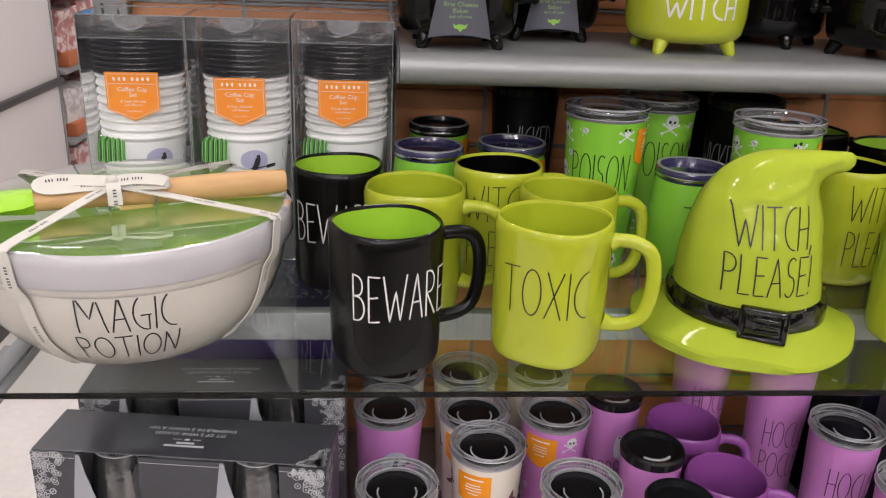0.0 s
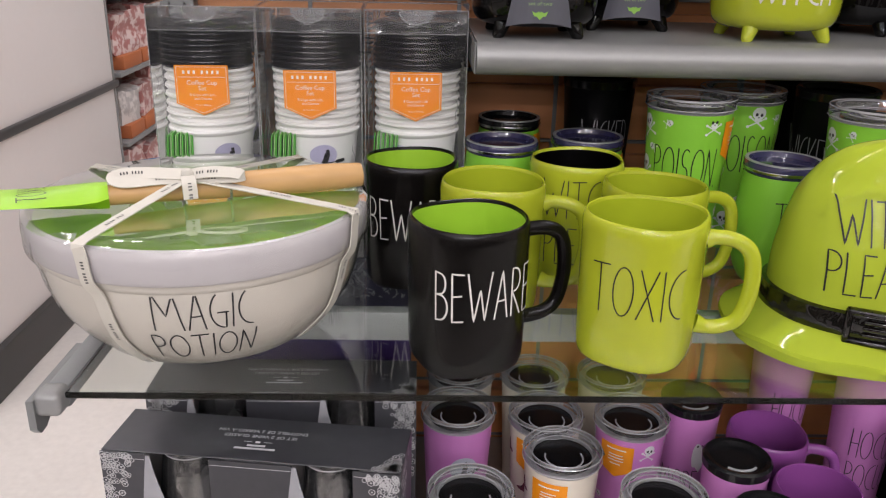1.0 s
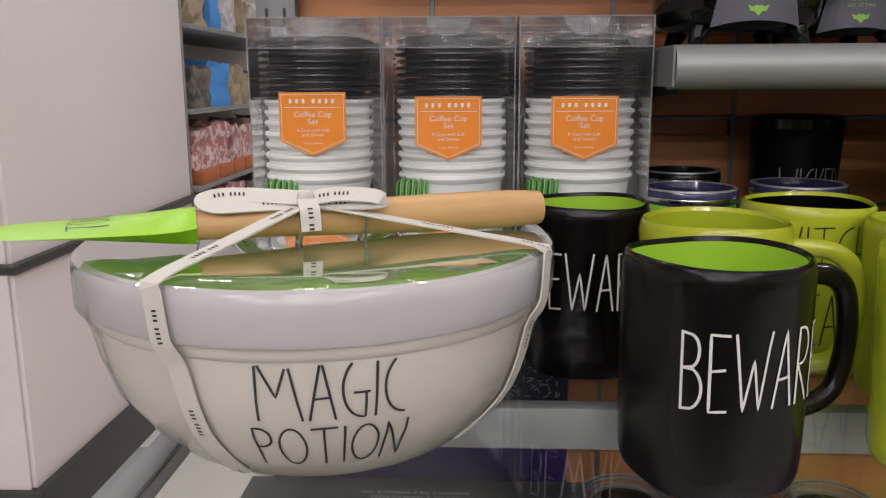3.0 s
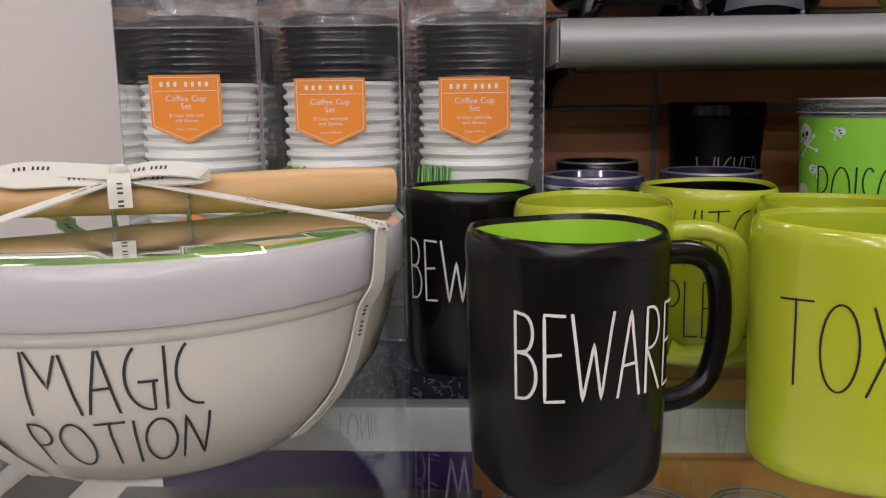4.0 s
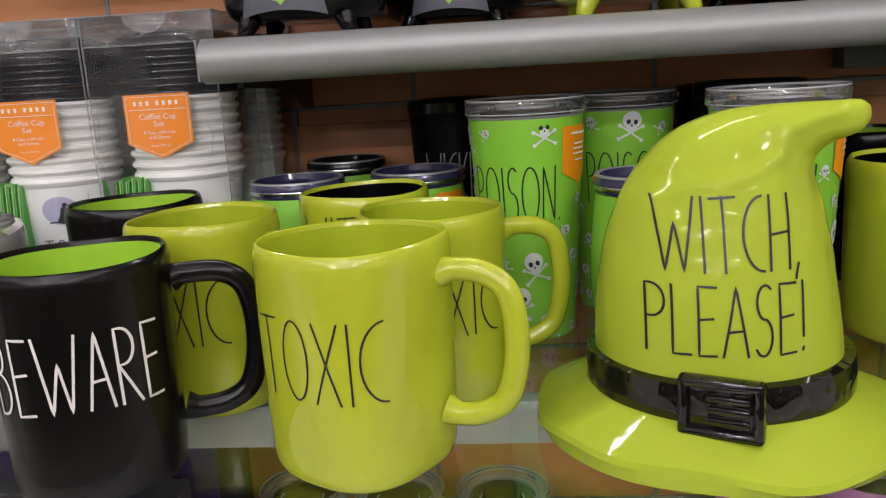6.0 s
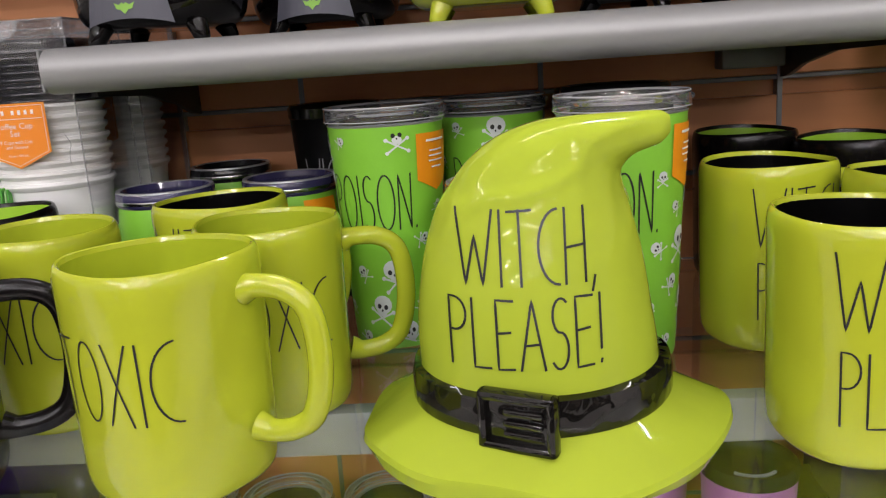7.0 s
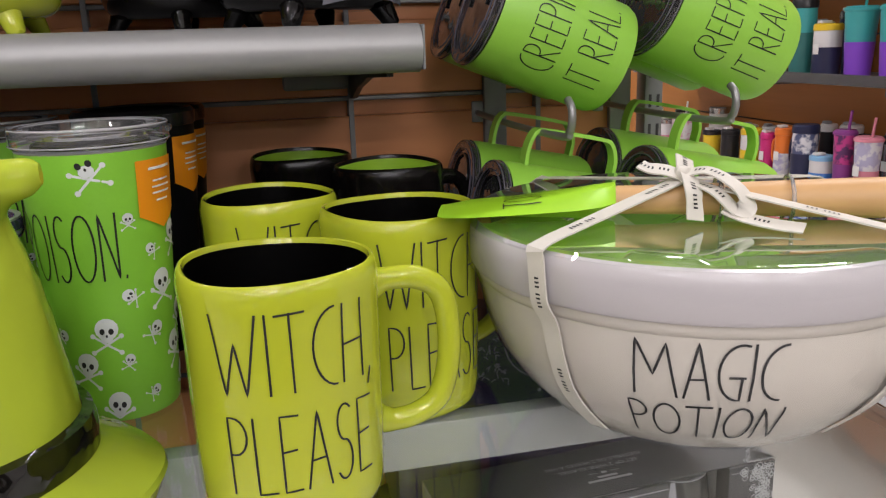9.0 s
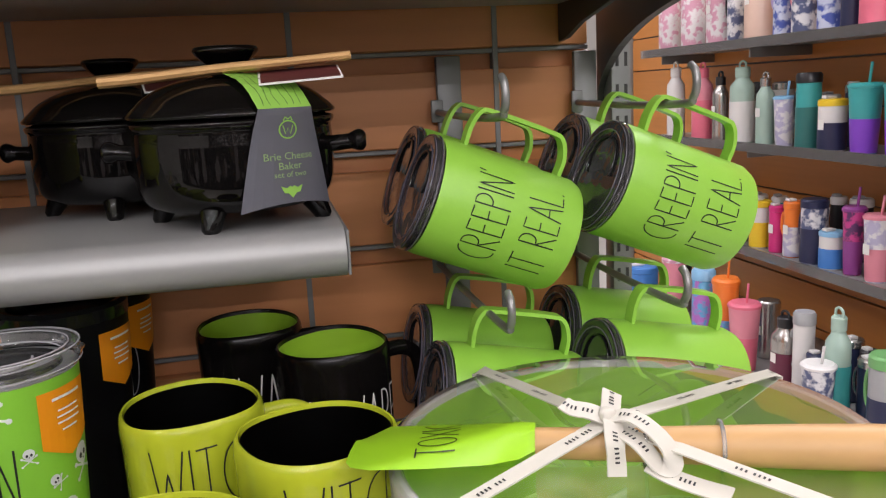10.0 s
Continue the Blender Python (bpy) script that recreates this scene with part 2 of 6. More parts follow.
def box_bm(x0, x1, y0, y1, z0, z1, bevel=0.0, segs=2, bm=None):
    own = bm is None
    bm = bm or bmesh.new()
    made = bmesh.ops.create_cube(bm, size=1.0)
    for v in made["verts"]:
        v.co = Vector(((x0 + x1) / 2 + v.co.x * (x1 - x0), (y0 + y1) / 2 + v.co.y * (y1 - y0), (z0 + z1) / 2 + v.co.z * (z1 - z0)))
    if bevel:
        edges = list({e for v in made["verts"] for e in v.link_edges})
        bmesh.ops.bevel(bm, geom=edges, offset=bevel, segments=segs, affect="EDGES", profile=0.5)
    return bm


def lathe_bm(profile, seg=48, wobble=None, bm=None, centre=(0, 0)):
    """Turns a list of (radius, z) round the z axis. wobble(angle, z) gives a factor for the radius."""
    bm = bm or bmesh.new()
    rings = []
    for r, z in profile:
        if r <= 1e-6:
            rings.append([bm.verts.new((centre[0], centre[1], z))])
            continue
        ring = []
        for i in range(seg):
            a = 2 * math.pi * i / seg
            f = wobble(a, z) if wobble else 1.0
            ring.append(bm.verts.new((centre[0] + r * f * math.cos(a), centre[1] + r * f * math.sin(a), z)))
        rings.append(ring)
    for a, b in zip(rings, rings[1:]):
        for i in range(seg):
            j = (i + 1) % seg
            if len(a) == 1 and len(b) == 1:
                continue
            if len(a) == 1:
                bm.faces.new((a[0], b[i], b[j]))
            elif len(b) == 1:
                bm.faces.new((a[i], a[j], b[0]))
            else:
                bm.faces.new((a[i], a[j], b[j], b[i]))
    return bm


def tube_bm(path, radius, seg=10, bm=None, flat=1.0, up=None):
    """A tube along a path; radius is a number or one per point; flat squeezes it across `up`."""
    bm = bm or bmesh.new()
    pts = [Vector(p) for p in path]
    rads = radius if isinstance(radius, (list, tuple)) else [radius] * len(pts)
    side = None
    rings = []
    for i, p in enumerate(pts):
        d = (pts[min(i + 1, len(pts) - 1)] - pts[max(i - 1, 0)]).normalized()
        if side is None:
            ref = Vector(up) if up else (Vector((0, 0, 1)) if abs(d.z) < 0.9 else Vector((1, 0, 0)))
            side = d.cross(ref).normalized()
        side = (side - d * side.dot(d)).normalized()
        other = d.cross(side)
        rings.append([bm.verts.new(p + rads[i] * (math.cos(2 * math.pi * k / seg) * side + flat * math.sin(2 * math.pi * k / seg) * other)) for k in range(seg)])
    for a, b in zip(rings, rings[1:]):
        for k in range(seg):
            bm.faces.new((a[k], a[(k + 1) % seg], b[(k + 1) % seg], b[k]))
    bm.faces.new(rings[0][::-1])
    bm.faces.new(rings[-1])
    return bm


def smooth_path(ctrl, n=8):
    """Catmull-Rom through control points."""
    p = [Vector(c) for c in ctrl]
    p = [2 * p[0] - p[1]] + p + [2 * p[-1] - p[-2]]
    out = []
    for i in range(1, len(p) - 2):
        for k in range(n):
            t = k / n
            a, b, c, d = p[i - 1], p[i], p[i + 1], p[i + 2]
            out.append(0.5 * ((2 * b) + (c - a) * t + (2 * a - 5 * b + 4 * c - d) * t * t + (3 * b - a - 3 * c + d) * t ** 3))
    out.append(p[-2])
    return out


def arc(cx, cy, rx, ry, a0, a1, n=14):
    return [(cx + rx * math.cos(radians(a0 + (a1 - a0) * i / n)), cy + ry * math.sin(radians(a0 + (a1 - a0) * i / n))) for i in range(n + 1)]


# tall thin hand lettering: each letter as (width, strokes) on a height of 1
STROKES = {
    "A": (0.46, [[(0, 0), (0.23, 1), (0.46, 0)], [(0.09, 0.36), (0.37, 0.38)]]),
    "B": (0.38, [[(0.02, 0), (0, 1)], [(0, 1), (0.2, 0.98)] + arc(0.16, 0.77, 0.16, 0.21, 80, -70, 8) + [(0.04, 0.54)], [(0.04, 0.54)] + arc(0.14, 0.28, 0.24, 0.27, 70, -80, 10) + [(0.02, 0)]]),
    "C": (0.40, [arc(0.40, 0.5, 0.40, 0.5, 92, 270, 16)]),
    "D": (0.42, [[(0.02, 0), (0, 1)], [(0, 1)] + arc(0.06, 0.5, 0.36, 0.5, 85, -85, 14) + [(0.02, 0)]]),
    "E": (0.33, [[(0.33, 0.99), (0, 1), (0.02, 0), (0.33, 0.01)], [(0.01, 0.53), (0.27, 0.55)]]),
    "G": (0.44, [arc(0.38, 0.5, 0.38, 0.5, 75, 275, 16) + [(0.41, 0.42)], [(0.2, 0.43), (0.46, 0.43)]]),
    "H": (0.40, [[(0, 0), (0.01, 1)], [(0.4, 0), (0.39, 1)], [(0, 0.48), (0.4, 0.51)]]),
    "I": (0.05, [[(0.03, 0), (0.02, 1)]]),
    "J": (0.25, [[(0.25, 1), (0.25, 0.2)] + arc(0.13, 0.2, 0.12, 0.2, 0, -150, 8)]),
    "K": (0.38, [[(0, 0), (0, 1)], [(0.36, 1), (0.01, 0.45), (0.38, 0)]]),
    "L": (0.34, [[(0, 1), (0.02, 0), (0.34, 0.01)]]),
    "M": (0.80, [[(0, 0), (0.06, 1), (0.37, 0.40), (0.60, 0.96), (0.80, 0)]]),
    "N": (0.42, [[(0, 0), (0.02, 1), (0.40, 0), (0.42, 1)]]),
    "O": (0.54, [arc(0.27, 0.5, 0.27, 0.5, 100, 460, 26)]),
    "P": (0.34, [[(0.02, 0), (0, 1)] + arc(0.1, 0.76, 0.24, 0.24, 90, -90, 10) + [(0.01, 0.52)]]),
    "R": (0.38, [[(0.02, 0), (0, 1)] + arc(0.1, 0.76, 0.22, 0.24, 90, -90, 10) + [(0.02, 0.52), (0.38, 0)]]),
    "S": (0.34, [arc(0.19, 0.76, 0.16, 0.24, 50, 250, 12) + arc(0.15, 0.27, 0.17, 0.27, 70, -140, 12)]),
    "T": (0.48, [[(0.25, 0), (0.23, 1)], [(0, 0.98), (0.48, 1.0)]]),
    "U": (0.40, [[(0, 1), (0, 0.3)] + arc(0.2, 0.28, 0.2, 0.28, 180, 360, 12) + [(0.4, 1)]]),
    "W": (0.78, [[(0, 1), (0.20, 0), (0.40, 0.66), (0.56, 0), (0.78, 1)]]),
    "X": (0.44, [[(0, 0), (0.44, 1)], [(0.02, 1), (0.42, 0)]]),
    ",": (0.06, [[(0.06, 0.06), (0.0, -0.14)]]),
    ".": (0.05, [[(0.02, 0.0), (0.03, 0.035)]]),
    "!": (0.05, [[(0.03, 0.22), (0.02, 1)], [(0.02, 0.02), (0.03, 0.06)]]),
    "'": (0.05, [[(0.03, 1.02), (0.0, 0.86)]]),
    " ": (0.2, []),
}


def lettering(lines, pen):
    """lines: (word, u0, u1, v0, v1). Returns quads in (u, v) along the strokes, pen wide."""
    strips = []
    for word, u0, u1, v0, v1 in lines:
        gap = 0.13
        total = sum(STROKES[ch][0] for ch in word) + gap * (len(word) - 1)
        su, sv = (u1 - u0) / total, v1 - v0
        at = 0.0
        for ch in word:
            w, strokes = STROKES[ch]
            for st in strokes:
                pts = [Vector((u0 + (at + x) * su, v0 + y * sv)) for x, y in st]
                fine = [pts[0]]
                for a, b in zip(pts, pts[1:]):
                    n = max(1, int((b - a).length / 0.003))
                    fine += [a + (b - a) * (k + 1) / n for k in range(n)]
                strips.append(fine)
            at += w + gap
    return strips


def ink_bm(strips, pen, place, bm=None):
    """Lays pen strokes on a surface; place(u, v) gives the point on it."""
    bm = bm or bmesh.new()
    for pts in strips:
        left, right = [], []
        n = len(pts)
        for i, p in enumerate(pts):
            d = pts[min(i + 1, n - 1)] - pts[max(i - 1, 0)]
            if d.length < 1e-9:
                continue
            d.normalize()
            nrm = Vector((-d.y, d.x)) * pen / 2
            ext = d * pen * 0.4 * (-1 if i == 0 else 1 if i == n - 1 else 0)
            a, b = place(*(p + nrm + ext)), place(*(p - nrm + ext))
            if a is None or b is None:
                left.append(None), right.append(None)
                continue
            left.append(bm.verts.new(a)), right.append(bm.verts.new(b))
        for i in range(len(left) - 1):
            if None not in (left[i], left[i + 1], right[i], right[i + 1]):
                bm.faces.new((left[i], left[i + 1], right[i + 1], right[i]))
    return bm


def tree_of(bm):
    bm.normal_update()
    return BVHTree.FromBMesh(bm)


def round_place(tree, angle, radius, lift=0.0005, reach=0.3):
    """(u, v) to a turned surface: u metres round it from the angle, v the height."""
    def place(u, v):
        a = radians(angle) + u / radius
        d = Vector((math.cos(a), math.sin(a), 0))
        hit, nrm, _, _ = tree.ray_cast(d * reach + Vector((0, 0, v)), -d)
        return None if hit is None else hit + (nrm if nrm.dot(d) > 0 else -nrm) * lift
    return place


def flat_place(tree, origin, right, up, toward, lift=0.0006):
    origin, right, up, toward = Vector(origin), Vector(right), Vector(up), Vector(toward)
    def place(u, v):
        hit, nrm, _, _ = tree.ray_cast(origin + right * u + up * v, toward)
        return None if hit is None else hit + (nrm if nrm.dot(toward) < 0 else -nrm) * lift
    return place


def text_bm(body, size, m, align="CENTER"):
    """Built-in font lettering as a flat mesh, placed by the matrix m."""
    cu = bpy.data.curves.new("lettering", "FONT")
    cu.body, cu.size, cu.align_x, cu.align_y, cu.resolution_u = body, size, align, "CENTER", 2
    ob = new("lettering", cu)
    me = bpy.data.meshes.new_from_object(ob)
    bm = bmesh.new()
    bm.from_mesh(me)
    bpy.data.objects.remove(ob)
    bpy.data.curves.remove(cu)
    bpy.data.meshes.remove(me)
    bm.transform(m)
    return bm


def join_bm(parts):
    bm = bmesh.new()
    for p in parts:
        me = bpy.data.meshes.new("joined")
        p.to_mesh(me)
        p.free()
        bm.from_mesh(me)
        bpy.data.meshes.remove(me)
    return bm


def poly_bm(pts, m, depth=0.0):
    bm = bmesh.new()
    f = bm.faces.new([bm.verts.new((x, y, 0)) for x, y in pts])
    if depth:
        got = bmesh.ops.extrude_face_region(bm, geom=[f])
        bmesh.ops.translate(bm, vec=(0, 0, depth), verts=[v for v in got["geom"] if isinstance(v, bmesh.types.BMVert)])
    bm.transform(m)
    return bm


def bars_bm(rows, m):
    """Plain printed bars: (x0, x1, y0, y1) each, flat."""
    bm = bmesh.new()
    for x0, x1, y0, y1 in rows:
        bm.faces.new([bm.verts.new(p) for p in ((x0, y0, 0), (x1, y0, 0), (x1, y1, 0), (x0, y1, 0))])
    bm.transform(m)
    return bm


FRONT = Matrix.Rotation(radians(90), 4, "X")  # flat drawing stood up, facing -y

# ---- structure ----
def slab(name, dims, mat, label, bevel=0.0):
    ob = link_mesh(name, box_bm(*dims, bevel), mat)
    return tagged(ob, label, name.split("_")[0], kind="structure")


GLASS_Z = 1.0
WALL_Y = 1.15
slab("floor", (-6, 6, -13, 8, -0.1, 0.0), FLOOR, "pale speckled polished store floor")
slab("ceiling", (-6, 6, -13, 8, 4.0, 4.1), CEILING, "white store ceiling above the aisle")
# carries the invented cell pattern to darken reflections
slab("wall_south", (-6, 6, -13.1, -13, 0, 4.0), REFLECTED_CELLS, "unseen plain wall behind the aisle, dark patterned for reflections")
slab("wall_west", (-6.1, -6, -13, 8, 0, 4.0), WALL_PAINT, "pale plain store wall at the side")
slab("wall_east", (6, 6.1, -13, 8, 0, 4.0), WALL_PAINT, "pale plain store wall at the side")
slab("wall_north", (-6, 6, 8, 8.1, 0, 4.0), WALL_PAINT, "pale plain store wall at the far end")


# unseen block added to darken reflections, kept low so far lamps pass over
def reflection_block():
    run = thing("opposite_fixture", -4.0, -2.1, 0, 0, "unseen dark block across the aisle, added for reflections", "fixture", kind="structure")
    part("base", box_bm(0, 8.0, 0, 0.5, 0, 0.2), CASE_BLACK, run, smooth=False)
    part("stock", box_bm(0.02, 7.98, 0.05, 0.45, 0.2, 1.32), REFLECTED_CELLS, run, smooth=False)
    return run


reflection_block()


def slat_wall():
    wall = slab("slat_wall", (-0.335, 0.95, WALL_Y + 0.012, WALL_Y + 0.06, 0.25, 2.1), SLAT, "brown wood laminate slat wall with metal lined grooves")
    seams = (-0.335, -0.185, 0.01, 0.145, 0.40, 0.646, 0.85, 0.95)
    step = 0.0955
    meshes = {}
    for k in range(-8, 9):
        z0 = 1.186 + k * step
        for a, b in zip(seams, seams[1:]):
            key = round(b - a, 3)
            if key not in meshes:
                bm = box_bm(-(b - a) / 2 + 0.0012, (b - a) / 2 - 0.0012, -0.012, 0.0, -(step - 0.021) / 2, (step - 0.021) / 2, 0.0012, 1)
                meshes[key] = link_mesh("slat", bm, SLAT)
                ob = meshes[key]
            else:
                ob = new("slat", meshes[key].data)
            ob.location = ((a + b) / 2, WALL_Y + 0.012, z0 + 0.002 + (step - 0.021) / 2)
            ob.parent = wall
        lip = part("groove_lip", box_bm(-0.335, 0.95, WALL_Y + 0.0005, WALL_Y + 0.0119, z0 - 0.0032, z0 + 0.0012, 0.0008, 1), METAL_GREY, wall)
    for sx in seams[1:-1]:
        part("seam_strip", box_bm(sx - 0.0028, sx + 0.0028, WALL_Y - 0.0008, WALL_Y + 0.0118, 0.25, 2.1, 0.0006, 1), METAL_GREY, wall)
    return wall


slat_wall()


def upright(x, z0, z1, width, label):
    post = thing("upright", x, WALL_Y - 0.002, z0, 0, label, "upright", kind="structure")
    part("channel", box_bm(-width / 2, width / 2, -0.022, 0.0, 0, z1 - z0, 0.002), METAL_GREY, post)
    slots = bmesh.new()
    n = int((z1 - z0) / 0.032)
    for i in range(n):
        for s in (-0.22, 0.22):
            box_bm(s * width - 0.0016, s * width + 0.0016, -0.0226, -0.018, 0.01 + i * 0.032, 0.024 + i * 0.032, bm=slots)
    part("slot_row", slots, CASE_BLACK, post)
    return post


upright(-0.352, 0.0, 2.15, 0.044, "grey slotted metal upright at the end of the slat wall")
upright(0.9755, 0.0, 2.15, 0.0215, "grey slotted metal upright at the end of the slat wall")


def bullnose_shelf(name, x0, x1, y0, y1, top, thick, label):
    shelf = thing(name, x0, y0, top, 0, label, "shelf", kind="structure")
    r = thick / 2
    prof = [(y1 - y0, 0.0), (r, 0.0)] + [(r - r * math.sin(radians(a)), -r + r * math.cos(radians(a))) for a in range(12, 180, 12)] + [(r, -thick), (r + 0.02, -thick), (r + 0.02, -thick + 0.003), (y1 - y0, -thick + 0.003)]
    prof = [(0.0 + p[0], p[1]) for p in prof]
    bm = bmesh.new()
    n = len(prof)
    a = [bm.verts.new((0, y, z)) for y, z in prof]
    b = [bm.verts.new((x1 - x0, y, z)) for y, z in prof]
    for i in range(n):
        bm.faces.new((a[i], a[(i + 1) % n], b[(i + 1) % n], b[i]))
    bm.faces.new(a)
    bm.faces.new(b[::-1])
    part("deck", bm, SHELF_GREY, shelf)
    for x in (-0.0025, x1 - x0 + 0.0005):
        part("end_plate", box_bm(x, x + 0.002, 0.004, y1 - y0, -thick + 0.002, -0.001, 0.0006, 1), METAL_GREY, shelf)
    for x in (0.012, x1 - x0 - 0.018):
        bm = poly_bm([(0.05, -thick + 0.004), (y1 - y0, -thick + 0.004), (y1 - y0, -thick - 0.034), (y1 - y0 - 0.02, -thick - 0.032), (y1 - y0 - 0.06, -thick - 0.020), (0.15, -thick - 0.008), (0.05, -thick - 0.004)], Matrix(((0, 0, 1, x), (1, 0, 0, 0), (0, 1, 0, 0), (0, 0, 0, 1))), 0.005)
        part("bracket", bm, CASE_BLACK, shelf, "black shelf bracket", smooth=False)
    return shelf


def gusset(x, z):
    """A black curved bracket that carries the top shelf, beside the upright."""
    b = thing("shelf_gusset", x, WALL_Y - 0.002, z, 0, "black curved bracket under the top metal shelf", "bracket", kind="structure")
    outer = [(-0.28 + 0.28 * math.sin(radians(a)), -0.095 * (1 - math.cos(radians(a))) - 0.004) for a in range(0, 91, 6)]
    bm = poly_bm([(0.0, 0.0)] + [(-0.28, 0.0)] + outer, Matrix(((0, 0, 1, 0), (1, 0, 0, 0), (0, 1, 0, 0), (0, 0, 0, 1))), 0.008)
    part("plate", bm, CASE_BLACK, b, smooth=False)
    return b


gusset(0.958, 1.4155)
bullnose_shelf("metal_shelf", 0.0175, 0.6635, 0.865, WALL_Y - 0.002, 1.253, 0.034, "grey painted metal shelf with a rounded front, under black bakers")
# the left stretch is unseen, added to shade the wall above the cup sets
bullnose_shelf("metal_shelf", -0.335, 0.935, 0.865, WALL_Y - 0.002, 1.450, 0.034, "grey painted metal shelf with a rounded front, top tier, lengthened for shade")


def glass_shelf():
    shelf = thing("glass_shelf", 0.3, 0.6125, GLASS_Z, 0, "clear green-edged glass shelf on grey metal arms", "shelf", kind="structure")
    pane = part("pane", box_bm(-0.621, 0.63, 0.0, 0.5225, -0.006, 0.0, 0.001, 1), SHELF_GLASS, shelf)
    pane.visible_shadow = False
    part("support_rail", box_bm(-0.621, 0.63, 0.164, 0.181, -0.038, -0.0065, 0.002), SHELF_GREY, shelf, "grey metal cross rail under the glass")
    for s, x in ((1, -0.633), (-1, 0.642)):
        part("arm", box_bm(x - 0.010, x + 0.010, 0.012, 0.525, -0.022, -0.0015, 0.003), METAL_GREY, shelf)
        cap = part("end_cap", box_bm(x - 0.010, x + 0.0115, -0.010, 0.014, -0.018, 0.0025, 0.005, 3), SHELF_GREY, shelf)
        bm = poly_bm([(-0.012, 0.0), (0.09, 0.0), (0.09, -0.012), (0.03, -0.017), (0.014, -0.026), (0.004, -0.032), (-0.006, -0.032), (-0.012, -0.026)], Matrix(((0, 0, 1, x - 0.014), (1, 0, 0, 0), (0, 1, 0, -0.002), (0, 0, 0, 1))), 0.006)
        part("side_lip", bm, METAL_GREY, shelf, smooth=False)
    return shelf


glass_shelf()
for bar_x in (0.799, 0.943):
    bar = thing("hook_bar", bar_x, WALL_Y - 0.001, 1.02, 0, "grey metal bar on the slat wall that holds hooks", "bar", kind="structure")
    part("strip", box_bm(-0.0125, 0.0125, -0.008, 0.0, 0, 0.352, 0.002), METAL_GREY, bar)
LOW_Z = 0.61
clip = thing("shelf_clip", 0.578, WALL_Y - 0.034, 1.197, 0, "grey metal clip block under the metal shelf", "clip", kind="structure")
part("block", box_bm(0, 0.062, 0, 0.03, 0, 0.0215, 0.002), METAL_GREY, clip)
lower = slab("lower_shelf", (-0.36, 0.95, 0.6, WALL_Y - 0.002, LOW_Z - 0.03, LOW_Z), SHELF_GREY, "grey metal lower shelf deck under the glass shelf", 0.004)

# white case at the end of the next aisle
def white_case():
    case = thing("display_case", -1.328, 2.205, 0, 0, "white panelled display case with black bumper rails", "case", kind="structure")
    part("side_panel", box_bm(-1.6, 0, 0, 1.30, 0.155, 2.3, 0.004), CASE_WHITE, case)
    part("front_panel", box_bm(-1.6, -0.012, -0.012, -0.002, 0.155, 2.3, 0.003), CASE_WHITE, case)
    part("kick_base", box_bm(-1.6, 0.022, -0.022, 1.31, 0.0, 0.155, 0.006), CASE_BLACK, case, "black kick base")
    part("bumper_rail", box_bm(-0.004, 0.022, -0.022, 1.312, 0.750, 0.780, 0.009, 3), CASE_BLACK, case, "black bumper rail")
    part("bumper_rail", box_bm(-1.6, 0.022, -0.026, -0.008, 0.750, 0.780, 0.009, 3), CASE_BLACK, case, "black bumper rail")
    part("corner_strip", box_bm(-0.006, 0.006, 1.292, 1.306, 0.155, 2.3, 0.002), METAL_GREY, case)
    return case


white_case()

# ---- things on the glass shelf ----
MUG_H = 0.132


def mug_profile():
    outer = [(0.0, 0.003), (0.036, 0.003), (0.038, 0.0), (0.0415, 0.0), (0.0445, 0.0012), (0.0468, 0.004), (0.0482, 0.009), (0.0489, 0.017), (0.0493, 0.034), (0.0496, 0.06), (0.0499, 0.09), (0.0503, 0.112), (0.0508, 0.1205), (0.0507, 0.1250), (0.0499, 0.1290), (0.0490, 0.1312), (0.0480, MUG_H), (0.0469, 0.1315), (0.0463, 0.1288)]
    inner = [(0.0463, 0.1288), (0.0461, 0.125), (0.0458, 0.118), (0.0452, 0.06), (0.0440, 0.025), (0.036, 0.011), (0.0, 0.009)]
    return outer, inner


